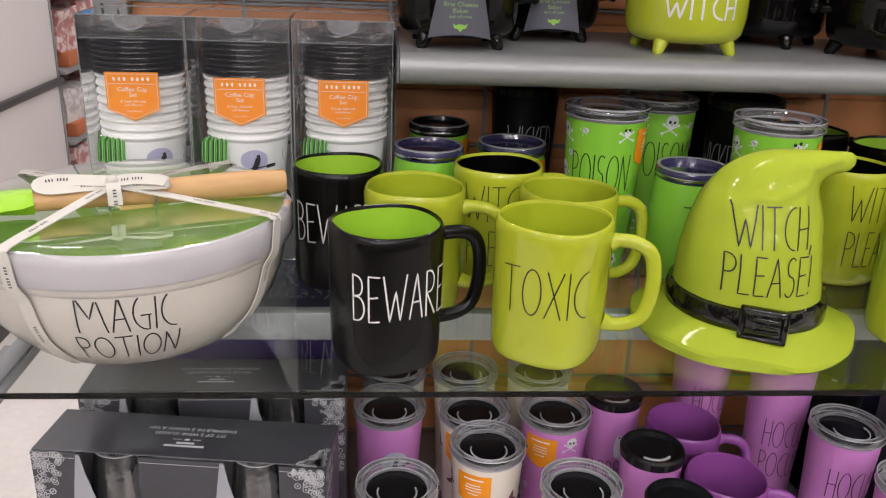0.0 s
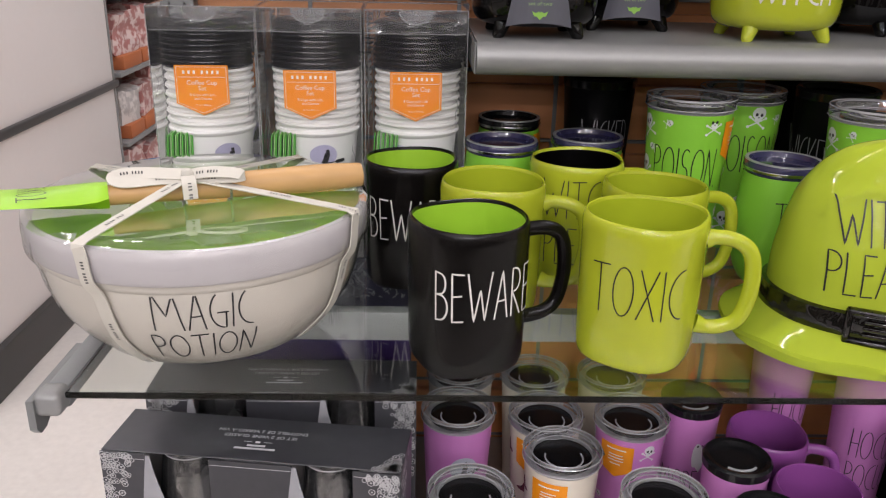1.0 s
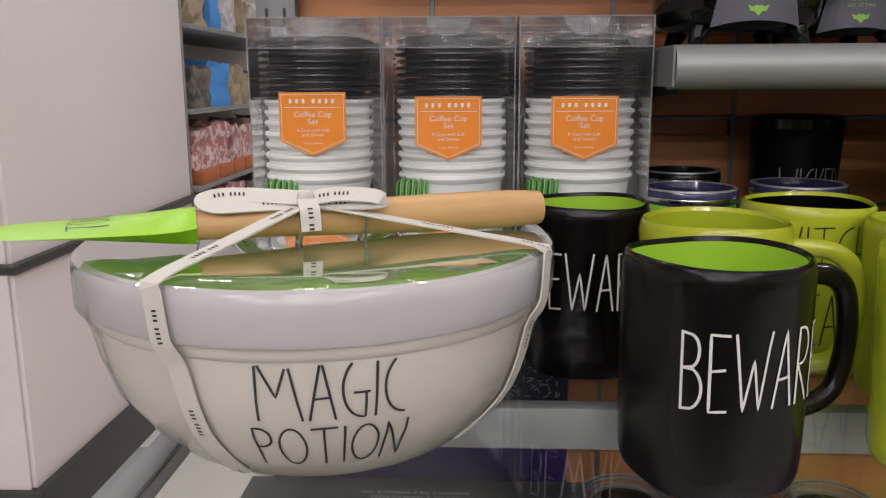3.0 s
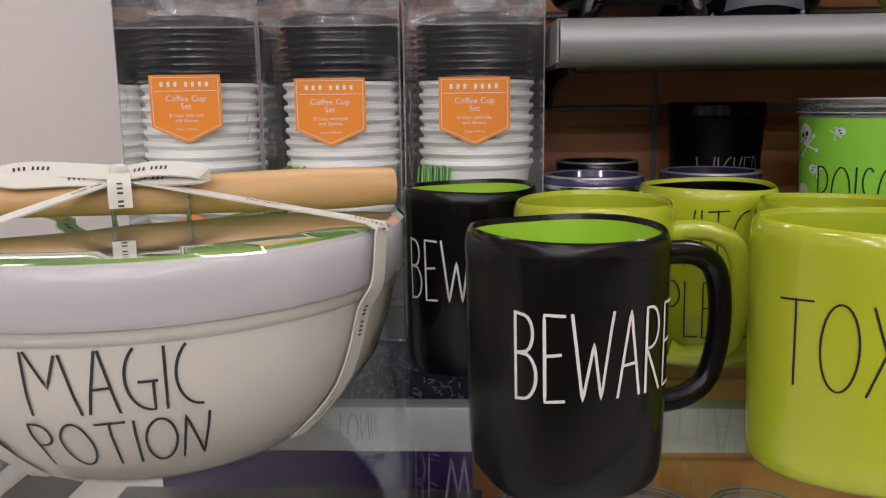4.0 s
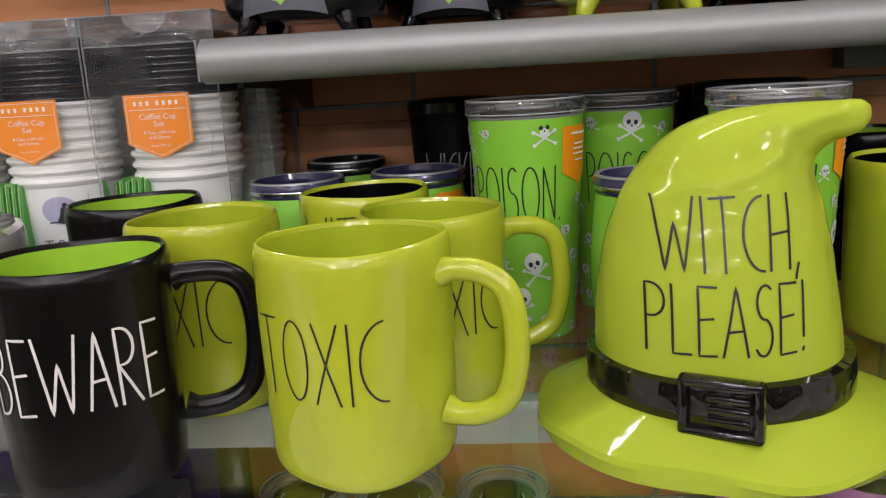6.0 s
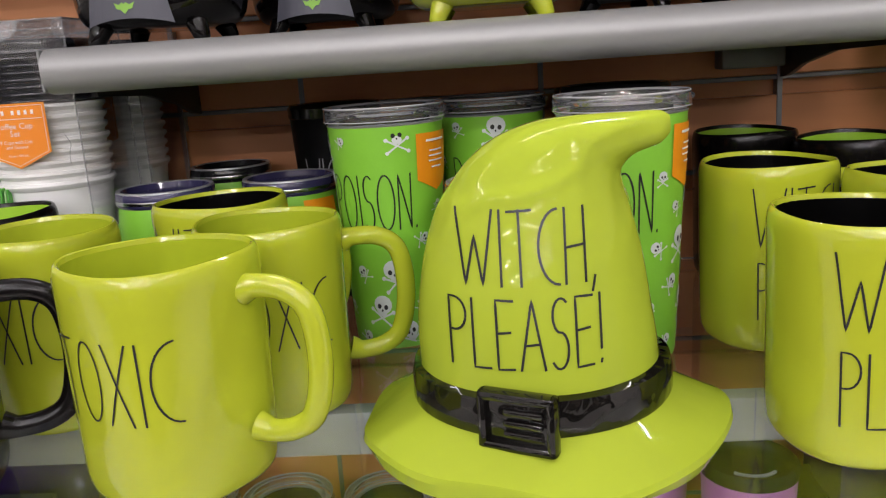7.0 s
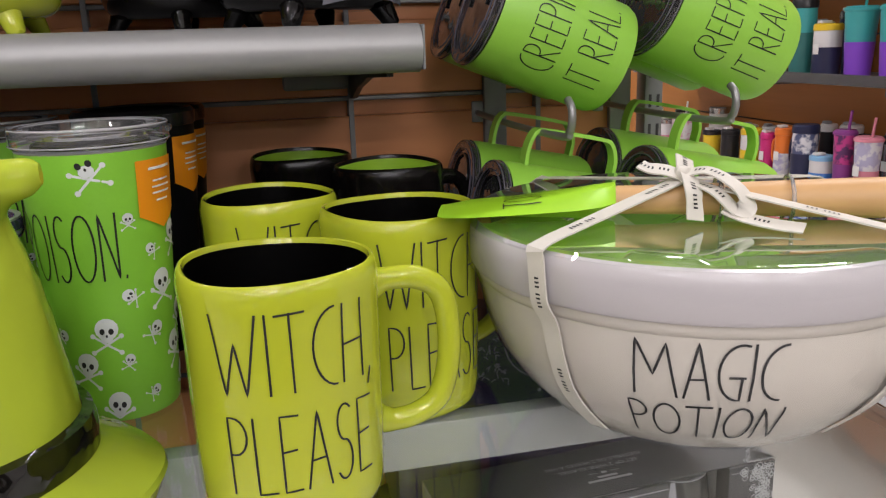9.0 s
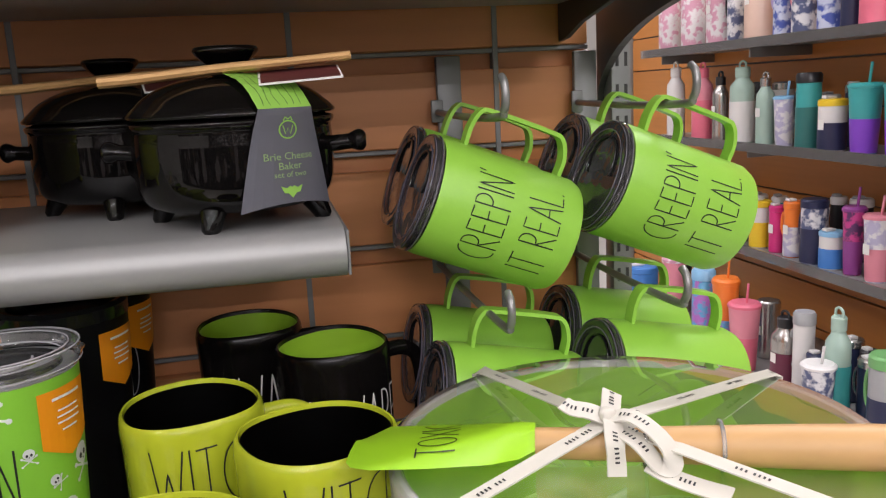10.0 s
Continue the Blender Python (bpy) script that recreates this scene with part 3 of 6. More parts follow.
def mug(x, y, text_angle, handle_angle, outer_mat, inner_mat, lines, ink, pen, label, seed, group, z=GLASS_Z, size=1.0, tall=1.0, face=None, square=2.4, grip=0.0):
    """A hand-shaped mug: a rounded square in plan, its flat sides turned to `face`, rounder at the rim."""
    t = thing("mug", x, y, z, 0, label, "mug", group)
    t.scale = (size, size, tall)
    flat = radians(text_angle if face is None else face)
    rng = random.Random(seed)
    p2, p3, p4 = rng.uniform(0, 6.28), rng.uniform(0, 6.28), rng.uniform(0, 6.28)

    def wob(a, zz):
        n = square - (square - 2) * 0.5 * min(1, max(0, (zz - 0.095) / 0.03))
        corner = (abs(math.cos(a - flat)) ** n + abs(math.sin(a - flat)) ** n) ** (-1 / n) / ((1 + 2 ** (0.5 - 1 / n)) / 2)
        return corner * (1 + min(1, zz / 0.1) * (0.005 * math.cos(2 * a + p2) + 0.004 * math.cos(3 * a + p3) + 0.003 * math.cos(4 * a + p4)) + 0.002 * math.cos(5 * a + zz * 40))

    def rim_wave(bm):
        for v in bm.verts:
            a = math.atan2(v.co.y, v.co.x)
            v.co.z += 0.0009 * math.cos(2 * a + p3) * max(0, v.co.z / MUG_H) ** 2
        return bm

    outer, inner = mug_profile()
    body_bm = rim_wave(lathe_bm(outer, 72, wob))
    tree = tree_of(body_bm)
    body = part("body", body_bm, outer_mat, t)
    part("interior", rim_wave(lathe_bm(inner, 72, wob)), inner_mat, t, "glazed interior")
    top, low = 0.114, 0.034
    ctrl = [(0.0482, 0, top - 0.002), (0.056, 0, top), (0.072 + grip, 0, top - 0.001), (0.0845 + grip, 0, top - 0.009), (0.0895 + grip, 0, top - 0.026), (0.0895 + grip, 0, top - 0.050), (0.0835 + grip, 0, low + 0.008), (0.071 + grip, 0, low - 0.001), (0.057, 0, low - 0.003), (0.0482, 0, low - 0.001)]
    path = smooth_path(ctrl, 5)
    n = len(path)
    rads = [0.0066 + 0.0022 * max(0, 1 - min(i, n - 1 - i) / 5) for i in range(n)]
    hb = tube_bm(path, rads, 14, flat=0.88, up=(0, 1, 0))
    hb.transform(Matrix.Rotation(radians(handle_angle), 4, "Z"))
    part("handle", hb, outer_mat, t)
    if lines:
        pb = ink_bm(lettering(lines, pen), pen, round_place(tree, text_angle, 0.0498))
        part("lettering", pb, ink, body, "thin hand-drawn lettering", smooth=False)
    return t


BEWARE = [("BEWARE", -0.044, 0.044, 0.0565, 0.0985)]
TOXIC = [("TOXIC", -0.038, 0.038, 0.0535, 0.0970)]
WITCH = [("WITCH,", -0.0394, 0.0387, 0.0780, 0.1180), ("PLEASE", -0.0352, 0.0374, 0.0260, 0.0665)]
L_BEW = "satin black ceramic mug with a green inside"
L_TOX = "glossy lime green ceramic mug lettered in black"
L_WIT = "glossy lime green ceramic mug with a black inside"
G_MUG = "mugs on the glass shelf"
mug(0.0037, 0.6830, -71, 19, BLACK_SATIN, SPRING, BEWARE, WHITE_INK, 0.0015, L_BEW, 1, G_MUG, size=1.011, face=-68, square=2.7, grip=0.003)
mug(0.1580, 0.6975, -108, -14, LIME, LIME_IN, TOXIC, INK, 0.0011, L_TOX, 2, G_MUG, size=1.062, tall=1.01, face=-123, square=2.6, grip=-0.002)
mug(0.0336, 0.7970, -102, -14, LIME, LIME_IN, TOXIC, INK, 0.0011, L_TOX, 3, G_MUG, size=1.03)
mug(0.1925, 0.7990, -78, 12, LIME, LIME_IN, TOXIC, INK, 0.0011, L_TOX, 4, G_MUG, tall=0.985)
mug(0.1312, 0.8890, -93, 2, LIME, BLACK_INSIDE, WITCH, INK, 0.0011, L_WIT, 5, G_MUG, size=1.02)
mug(-0.0480, 0.8690, -91, 0, BLACK_SATIN, SPRING, BEWARE, WHITE_INK, 0.0015, L_BEW, 6, G_MUG, tall=1.018)
mug(0.5490, 0.7164, -84, 4, LIME, BLACK_INSIDE, WITCH, INK, 0.0011, L_WIT, 7, G_MUG, size=1.035, tall=1.012, face=-79)
mug(0.6320, 0.8180, -69, 22, LIME, BLACK_INSIDE, WITCH, INK, 0.0011, L_WIT, 8, G_MUG, size=1.01, tall=1.034)
mug(0.5510, 0.8910, -73, 14, LIME, BLACK_INSIDE, WITCH, INK, 0.0011, L_WIT, 9, G_MUG, size=0.97, tall=1.042)
mug(0.5865, 1.0680, -82, 8, BLACK_SATIN, SPRING, BEWARE, WHITE_INK, 0.0015, L_BEW, 10, G_MUG, size=0.95, tall=1.075)
mug(0.6555, 0.9910, -68, 22, BLACK_SATIN, SPRING, BEWARE, WHITE_INK, 0.0015, L_BEW, 11, G_MUG, size=0.94, tall=1.058)


def disc_bm(bm, u0, v0, ru, rv, place, seg=14):
    rings = [[place(u0, v0)]]
    for k in (0.5, 1.0):
        rings.append([place(u0 + ru * k * math.cos(2 * math.pi * i / seg), v0 + rv * k * math.sin(2 * math.pi * i / seg)) for i in range(seg)])
    if any(p is None for r in rings for p in r):
        return
    vs = [[bm.verts.new(p) for p in r] for r in rings]
    for i in range(seg):
        j = (i + 1) % seg
        bm.faces.new((vs[0][0], vs[1][i], vs[1][j]))
        bm.faces.new((vs[1][i], vs[2][i], vs[2][j], vs[1][j]))


def skull_prints(tree, radius, z0, z1, keep_out, rng, spacing, size, t):
    """Skull and crossbone prints in staggered rows, each jittered."""
    spots = []
    rows = max(2, round((z1 - z0) / (spacing * 0.74)))
    for j in range(rows + 1):
        n = int(2 * math.pi * radius / spacing)
        for i in range(n):
            a = -180 + 360 * (i + 0.5 * (j % 2) + rng.uniform(-0.22, 0.22)) / n
            z = z0 + (z1 - z0) * j / rows + rng.uniform(-0.005, 0.005)
            spots.append((a, z, size * ((1.0, 0.52)[(i + j) % 2] + rng.uniform(-0.1, 0.12))))
    for a, z, s in spots:
        if keep_out(a, z, s):
            continue
        bm = bmesh.new()
        tilt = rng.uniform(-0.3, 0.3) if s > size * 0.8 else rng.uniform(-1.4, 1.4)

        def at_lift(lift, a=a, tilt=tilt, z=z):
            p = round_place(tree, a, radius, lift)
            return lambda u, v: p(u * math.cos(tilt) - v * math.sin(tilt), z + u * math.sin(tilt) + v * math.cos(tilt))
        pl, ph, hi = at_lift(0.0004), at_lift(0.0007), at_lift(0.0010)
        for q in (-1, 1):
            ink_bm([[Vector((-0.72 * s, q * 0.45 * s - 0.55 * s)), Vector((0, -0.55 * s)), Vector((0.72 * s, -q * 0.45 * s - 0.55 * s))]], 0.12 * s, pl, bm)
            for e in (-1, 1):
                disc_bm(bm, 0.72 * s * e, -q * e * 0.45 * s - 0.55 * s, 0.14 * s, 0.14 * s, pl, 8)
        disc_bm(bm, 0, 0.3 * s, 0.60 * s, 0.58 * s, ph)
        disc_bm(bm, 0, -0.15 * s, 0.34 * s, 0.3 * s, ph, 10)
        light = len(bm.faces)
        for e in (-0.22, 0.22):
            disc_bm(bm, e * s, 0.18 * s, 0.14 * s, 0.17 * s, hi, 8)
        disc_bm(bm, 0, -0.06 * s, 0.06 * s, 0.09 * s, hi, 6)
        bm.faces.ensure_lookup_table()
        for f in bm.faces[light:]:
            f.material_index = 1
        part("skull_print", bm, [BONE_INK, INK], t, smooth=False)


def tag_bm(place, w, h):
    """A pennant-shaped card bent on the body, with its lettering as bars."""
    bm = bmesh.new()
    cols = 8
    top = [place(-w / 2 + w * i / cols, 0) for i in range(cols + 1)]
    bot = [place(-w / 2 + w * i / cols, -h + 0.22 * h * abs(2 * i / cols - 1)) for i in range(cols + 1)]
    a, b = [bm.verts.new(p) for p in top], [bm.verts.new(p) for p in bot]
    for i in range(cols):
        bm.faces.new((a[i], a[i + 1], b[i + 1], b[i]))
    return bm


def tall_tumbler(x, y, z, height, r_top, coat, text_angle, lines, ink, label, seed, group, skulls=False, tag=None, pen=0.0012, dark_lid=False, decal=""):
    t = thing("tumbler", x, y, z, 0, label, "tumbler", group)
    rng = random.Random(seed)
    hb = height - 0.013
    r0 = r_top * 0.80
    prof = [(0.0, 0.001), (r0 - 0.004, 0.001), (r0 - 0.001, 0.0), (r0, 0.003)] + [(r0 + (r_top - r0) * k / 10, 0.004 + (hb - 0.004) * k / 10) for k in range(1, 11)] + [(r_top - 0.002, hb), (r_top - 0.003, hb - 0.004)]
    bm = lathe_bm(prof, 56)
    tree = tree_of(bm)
    body = part("body", bm, coat, t)
    if dark_lid:
        lid = part("lid", lathe_bm([(r_top - 0.003, hb - 0.003), (r_top + 0.001, hb + 0.0005), (r_top + 0.0016, hb + 0.010), (r_top - 0.001, hb + 0.013), (r_top - 0.006, hb + 0.012), (r_top - 0.008, hb + 0.006), (0.0, hb + 0.005)], 48), LID_DARK, t, "black plastic lid")
        sl = [Vector((0.6 * r_top * math.cos(radians(a)), 0.6 * r_top * math.sin(radians(a)), hb + 0.0070)) for a in range(-135, -44, 10)]
        part("sip_slot", tube_bm(sl, 0.0018, 6), LID_PALE, lid)
    else:
        part("seal", lathe_bm([(r_top * 0.80, hb + 0.0005), (r_top * 0.78, hb + 0.003), (0.0, hb + 0.003)], 40), LID_DARK, t, "dark lid seal")
        part("steel_lip", lathe_bm([(r_top - 0.0006, hb - 0.002), (r_top + 0.0004, hb), (r_top - 0.002, hb + 0.0012), (r_top * 0.80, hb + 0.0004)], 48), STEEL_LIP, t, "brushed steel lip")
        lid = part("lid", lathe_bm([(r_top + 0.0012, hb + 0.0010), (r_top + 0.0026, hb + 0.003), (r_top + 0.0026, hb + 0.0110), (r_top + 0.0020, hb + 0.0128), (r_top + 0.0004, hb + 0.0136), (r_top - 0.0035, hb + 0.0136), (r_top - 0.0058, hb + 0.0120), (r_top - 0.0075, hb + 0.0068), (r_top * 0.80, hb + 0.0062)], 56), LID_RING, t, "clear plastic lid")
        lid.visible_shadow = False
        sl = [Vector((0.5 * r_top * math.cos(radians(a)), -0.25 * r_top + 0.5 * r_top * math.sin(radians(a)), hb + 0.0075)) for a in range(-200, 21, 20)]
        part("slider", tube_bm(sl, 0.0010, 6), LID_PALE, lid)
        # opaque pale rings imitate highlights along the clear lid's edges
        for rr, zz, tt in ((r_top + 0.0020, 0.0134, 0.0007), (r_top - 0.0045, 0.0132, 0.0006), (r_top + 0.0026, 0.0032, 0.0005), (r_top * 0.80, 0.0068, 0.0006)):
            ring = [Vector((rr * math.cos(radians(q)), rr * math.sin(radians(q)), hb + zz)) for q in range(0, 361, 9)]
            part("lid_edge", tube_bm(ring, tt, 5), LID_PALE, lid)
        tab = [Vector((r_top + 0.0024, 0.006 * k, hb + 0.009)) for k in (-1, 0, 1)]
        part("lid_tab", tube_bm(tab, 0.0022, 8), LID_RING, lid)
    if lines:
        part("lettering", ink_bm(lettering(lines, pen), pen, round_place(tree, text_angle, r_top * 0.93)), ink, body, "thin hand-drawn lettering", smooth=False)
    if skulls:
        lo = min(l[3] for l in lines) - 0.012 if lines else 9
        hi = max(l[4] for l in lines) + 0.010 if lines else 9

        def keep_out(a, zz, s):
            if lines and lo < zz < hi and abs((a - text_angle + 180) % 360 - 180) < 47:
                return True
            return bool(tag is not None and zz > hb - 0.06 and abs((a - tag + 180) % 360 - 180) < 36)
        skull_prints(tree, r_top * 0.93, 0.012, hb - 0.014, keep_out, rng, 0.034, 0.0122, body)
    if decal:
        pl, ph = round_place(tree, -80, r_top * 0.93, 0.0004), round_place(tree, -80, r_top * 0.93, 0.0008)
        one, two = bmesh.new(), bmesh.new()
        zc = hb - 0.05
        if decal == "moon":
            disc_bm(one, 0, zc, 0.017, 0.017, pl, 20)
            ink_bm([[Vector((-0.013 + 0.003 * i, zc - 0.008 + 0.0004 * i)) for i in range(10)]], 0.0014, ph, two)
            ink_bm([[Vector((0.0, zc - 0.006)), Vector((0.002, zc + 0.003))]], 0.006, ph, two)
            ink_bm([[Vector((0.003, zc + 0.003)), Vector((0.002, zc + 0.010))]], 0.003, ph, two)
            ink_bm([[Vector((0.013, zc - 0.006)), Vector((0.021, zc - 0.004))]], 0.005, ph, two)
        elif decal == "ghost":
            disc_bm(one, 0, 0, 1, 1, lambda u, v: pl(0.0088 * u * (1 - 0.25 * v) - 0.003 * v, zc - 0.006 + 0.021 * v - (0.003 * math.cos(7 * u) if v < -0.4 else 0)), 24)
            for e in (-0.003, 0.003):
                disc_bm(two, e, zc + 0.011, 0.0014, 0.0018, ph, 8)
        else:
            for a0, z0 in ((0.02, zc), (-0.035, zc - 0.03), (0.005, zc - 0.055), (0.06, zc - 0.02), (0.085, zc + 0.02), (-0.07, zc + 0.015)):
                hat, band = bmesh.new(), bmesh.new()
                for k in range(6):
                    disc_bm(hat, a0 + 0.0006 * k, z0 + 0.0025 * k, 0.007 - 0.0011 * k, 0.0026, pl, 8)
                disc_bm(hat, a0, z0 - 0.001, 0.013, 0.0032, pl, 12)
                ink_bm([[Vector((a0 - 0.006, z0 + 0.0022)), Vector((a0 + 0.0065, z0 + 0.0022))]], 0.0016, ph, band)
                part("hat_print", hat, HAT_PRINT, body, "small printed hat", smooth=False)
                part("hat_band_print", band, INK, body, smooth=False)
        if decal != "hat":
            part("decal", one, MOON if decal == "moon" else BONE_INK, body, "printed %s decal" % decal, smooth=False)
            part("decal_line", two, INK, body, smooth=False)
    if tag is not None:
        pl = round_place(tree, tag, r_top * 0.95, 0.0011)
        tag_part = part("tag", tag_bm(lambda u, v: pl(u, v + hb - 0.008), 0.041, 0.046), ORANGE, t, "orange pennant tag", smooth=False)
        p2 = round_place(tree, tag, r_top * 0.95, 0.0015)
        bars = bmesh.new()
        for k, (w, v) in enumerate(((0.022, -0.006), (0.016, -0.014), (0.018, -0.018), (0.018, -0.022), (0.012, -0.027))):
            ink_bm([[Vector((-w / 2 + w * i / 6, hb - 0.008 + v)) for i in range(7)]], 0.0018 if k == 0 else 0.0012, p2, bars)
        part("tag_print", bars, PAPER, tag_part, smooth=False)
    return t


def short_tumbler(x, y, text_angle, lines, label, group, blue=True, tag=None, wide=1.0, tall=1.0):
    t = thing("tumbler", x, y, GLASS_Z, 0, label, "tumbler", group)
    t.scale = (wide, wide, tall)
    prof = [(0.0, 0.001), (0.024, 0.001), (0.027, 0.0), (0.030, 0.003), (0.036, 0.014), (0.0405, 0.03), (0.0425, 0.05), (0.0422, 0.072), (0.0405, 0.095), (0.0385, 0.113), (0.0380, 0.1165), (0.0365, 0.117)]
    bm = lathe_bm(prof, 56)
    tree = tree_of(bm)
    part("body", bm, POWDER, t)
    part("lid", lathe_bm([(0.0365, 0.114), (0.0388, 0.117), (0.0398, 0.119), (0.0398, 0.127), (0.0385, 0.129), (0.0350, 0.129), (0.0335, 0.124), (0.0, 0.123)], 48), LID_BLUE if blue else LID_DARK, t, "dark translucent lid")
    part("top_ring", lathe_bm([(0.0392, 0.1268), (0.0388, 0.1296), (0.0362, 0.1297), (0.0350, 0.1285)], 48), STEEL_LIP, t)
    part("lid_ring", lathe_bm([(0.0402, 0.1195), (0.0406, 0.121), (0.0402, 0.1225)], 48), CHROME, t)
    if lines:
        part("lettering", ink_bm(lettering(lines, 0.0012), 0.0012, round_place(tree, text_angle, 0.042)), INK, t, smooth=False)
    if tag is not None:
        pl = round_place(tree, tag, 0.040, 0.001)
        part("tag", tag_bm(lambda u, v: pl(u, v + 0.112), 0.032, 0.034), ORANGE, t, "orange pennant tag", smooth=False)
    return t


POISON = [("POISON.", -0.0365, 0.0370, 0.0995, 0.1425)]
WICKED = [("WICKED", -0.030, 0.032, 0.090, 0.140)]
G_TALL, G_SHORT = "tall tumblers on the glass shelf", "short tumblers on the glass shelf"
L_POI = "bright green tumbler with skull prints and a clear lid"
L_WIC = "black tall tumbler with pale lettering and a lid"
L_SHO = "bright green stemless tumbler with a dark lid"
tall_tumbler(0.2605, 0.9300, GLASS_Z, 0.193, 0.0464, POWDER, -105, POISON, INK, L_POI, 21, G_TALL, True, -27)
tall_tumbler(0.4400, 0.8715, GLASS_Z, 0.194, 0.0466, POWDER, -114, POISON, INK, L_POI, 22, G_TALL, True, -24)
tall_tumbler(0.3450, 1.0030, GLASS_Z, 0.191, 0.0470, POWDER, -88, POISON, INK, L_POI, 23, G_TALL, True, 60)
tall_tumbler(0.1910, 1.0870, GLASS_Z, 0.191, 0.0450, BLACK_COAT, -86, WICKED, FROST, L_WIC, 24, G_TALL, dark_lid=True)
tall_tumbler(0.4560, 1.0900, GLASS_Z, 0.191, 0.0455, BLACK_COAT, -82, WICKED, FROST, L_WIC, 25, G_TALL, tag=-20, dark_lid=True)
tall_tumbler(0.4530, 0.9900, GLASS_Z, 0.196, 0.0455, BLACK_COAT, -150, WICKED, FROST, L_WIC, 26, G_TALL, tag=-22, dark_lid=True)
short_tumbler(0.0566, 0.9680, -70, None, L_SHO, G_SHORT, wide=1.065, tall=1.025)
short_tumbler(0.1620, 0.9936, -70, None, L_SHO, G_SHORT, tag=-40, wide=1.075, tall=1.027)
short_tumbler(0.0770, 1.0920, -70, None, L_SHO, G_SHORT, blue=False, tag=-20, wide=1.02, tall=1.044)
short_tumbler(0.3496, 0.8733, -69, [("TOXIC", -0.034, 0.034, 0.056, 0.094)], L_SHO, G_SHORT, wide=1.02, tall=1.06)


def rounded(prof, n=4):
    return [(p.x, p.z) for p in smooth_path([(q[0], 0, q[1]) for q in prof], n)]


CREASE = [Vector(c) for c in ((-0.056, 0.128), (-0.047, 0.142), (-0.028, 0.149), (-0.008, 0.150), (0.010, 0.155), (0.025, 0.162), (0.031, 0.174), (0.046, 0.179), (0.061, 0.183))]


SLIM = Matrix.Diagonal((0.93, 0.93, 1.0, 1.0))


def witch_hat(x, y):
    t = thing("ceramic_hat", x, y, GLASS_Z, 0, "glossy lime green ceramic hat with a black buckled belt", "hat")
    # brim, wavy
    bm = bmesh.new()
    rings = []
    seg = 132
    for r, z in ((0.070, 0.001), (0.100, 0.0), (0.108, 0.002), (0.1125, 0.0055), (0.1115, 0.0095), (0.107, 0.0125), (0.100, 0.0175), (0.090, 0.024), (0.080, 0.031)):
        ring = []
        for i in range(seg):
            a = 2 * math.pi * i / seg
            k = max(0, (r - 0.08) / 0.036)
            f = 1 + 0.022 * k * math.cos(2 * a + 0.3) + 0.014 * k * math.cos(5 * a) + 0.007 * k * math.cos(9 * a + 1)
            ring.append(bm.verts.new((r * f * math.cos(a), r * f * 0.98 * math.sin(a), z + (k * (0.0035 * (1 + math.cos(3 * a + 0.6)) + 0.0016 * (1 + math.cos(7 * a))) if z > 0.002 else 0.0))))
        rings.append(ring)
    for a, b in zip(rings, rings[1:]):
        for i in range(seg):
            bm.faces.new((a[i], a[(i + 1) % seg], b[(i + 1) % seg], b[i]))
    bm.faces.new(rings[0][::-1])
    bm.transform(SLIM @ Matrix.Diagonal((1.04, 1.04, 1, 1)))
    part("brim", bm, HAT_GLAZE, t)
    # crown: a slumped cone; each ring from its upper to its lower side, with its half depth
    rings_ab = [(-0.0785, 0.024, 0.078, 0.024, 0.078), (-0.0775, 0.05, 0.076, 0.05, 0.0765), (-0.076, 0.085, 0.071, 0.083, 0.0735), (-0.069, 0.115, 0.066, 0.108, 0.0675), (-0.060, 0.138, 0.062, 0.125, 0.061), (-0.052, 0.150, 0.059, 0.137, 0.055), (-0.040, 0.164, 0.056, 0.147, 0.048), (-0.022, 0.176, 0.055, 0.154, 0.040), (0.0, 0.1835, 0.056, 0.158, 0.032), (0.02, 0.186, 0.059, 0.162, 0.025), (0.04, 0.1868, 0.063, 0.165, 0.018), (0.06, 0.187, 0.069, 0.1675, 0.013), (0.074, 0.187, 0.075, 0.170, 0.0085), (0.0795, 0.1845, 0.080, 0.1745, 0.004)]
    up_side = smooth_path([(r[0], 0, r[1]) for r in rings_ab], 8)
    low_side = smooth_path([(r[2], 0, r[3]) for r in rings_ab], 8)
    depth = smooth_path([(r[4], 0, 0) for r in rings_ab], 8)
    bm = bmesh.new()
    rings = []
    for order, (a3, b3, dd) in enumerate(zip(up_side, low_side, depth)):
        nod = min(1.0, max(0.0, (order / len(depth) - 0.45) / 0.5))
        mid, half = (a3 + b3) / 2 + Vector((0, -0.021 * nod * nod * (3 - 2 * nod), 0)), (b3 - a3) / 2
        ring = []
        for k in range(seg):
            a = 2 * math.pi * k / seg
            fold = min(1, max(0, (mid.z - 0.07) / 0.05)) * min(1, half.length / 0.04)
            dent = 1 + 0.014 * math.sin(2.2 * a + mid.z * 60) * fold + fold * (0.014 * noise.noise(Vector((math.cos(a) * 2, math.sin(a) * 2, mid.z * 38))) + 0.010 * noise.noise(Vector((math.cos(a) * 5, math.sin(a) * 5, mid.z * 80))))
            spot = mid + dent * (math.cos(a) * half + math.sin(a) * Vector((0, dd.x, 0)))
            if math.sin(a) < 0:
                flat = Vector((spot.x, spot.z))
                near = min(((flat - (p + (q - p) * min(1, max(0, (flat - p).dot(q - p) / (q - p).length_squared)))).length, i) for i, (p, q) in enumerate(zip(CREASE, CREASE[1:])))[0]
                spot.y -= 0.0028 * math.exp(-(near / 0.0045) ** 2) - 0.0014 * math.exp(-(near / 0.013) ** 2)
            ring.append(bm.verts.new(spot))
        rings.append(ring)
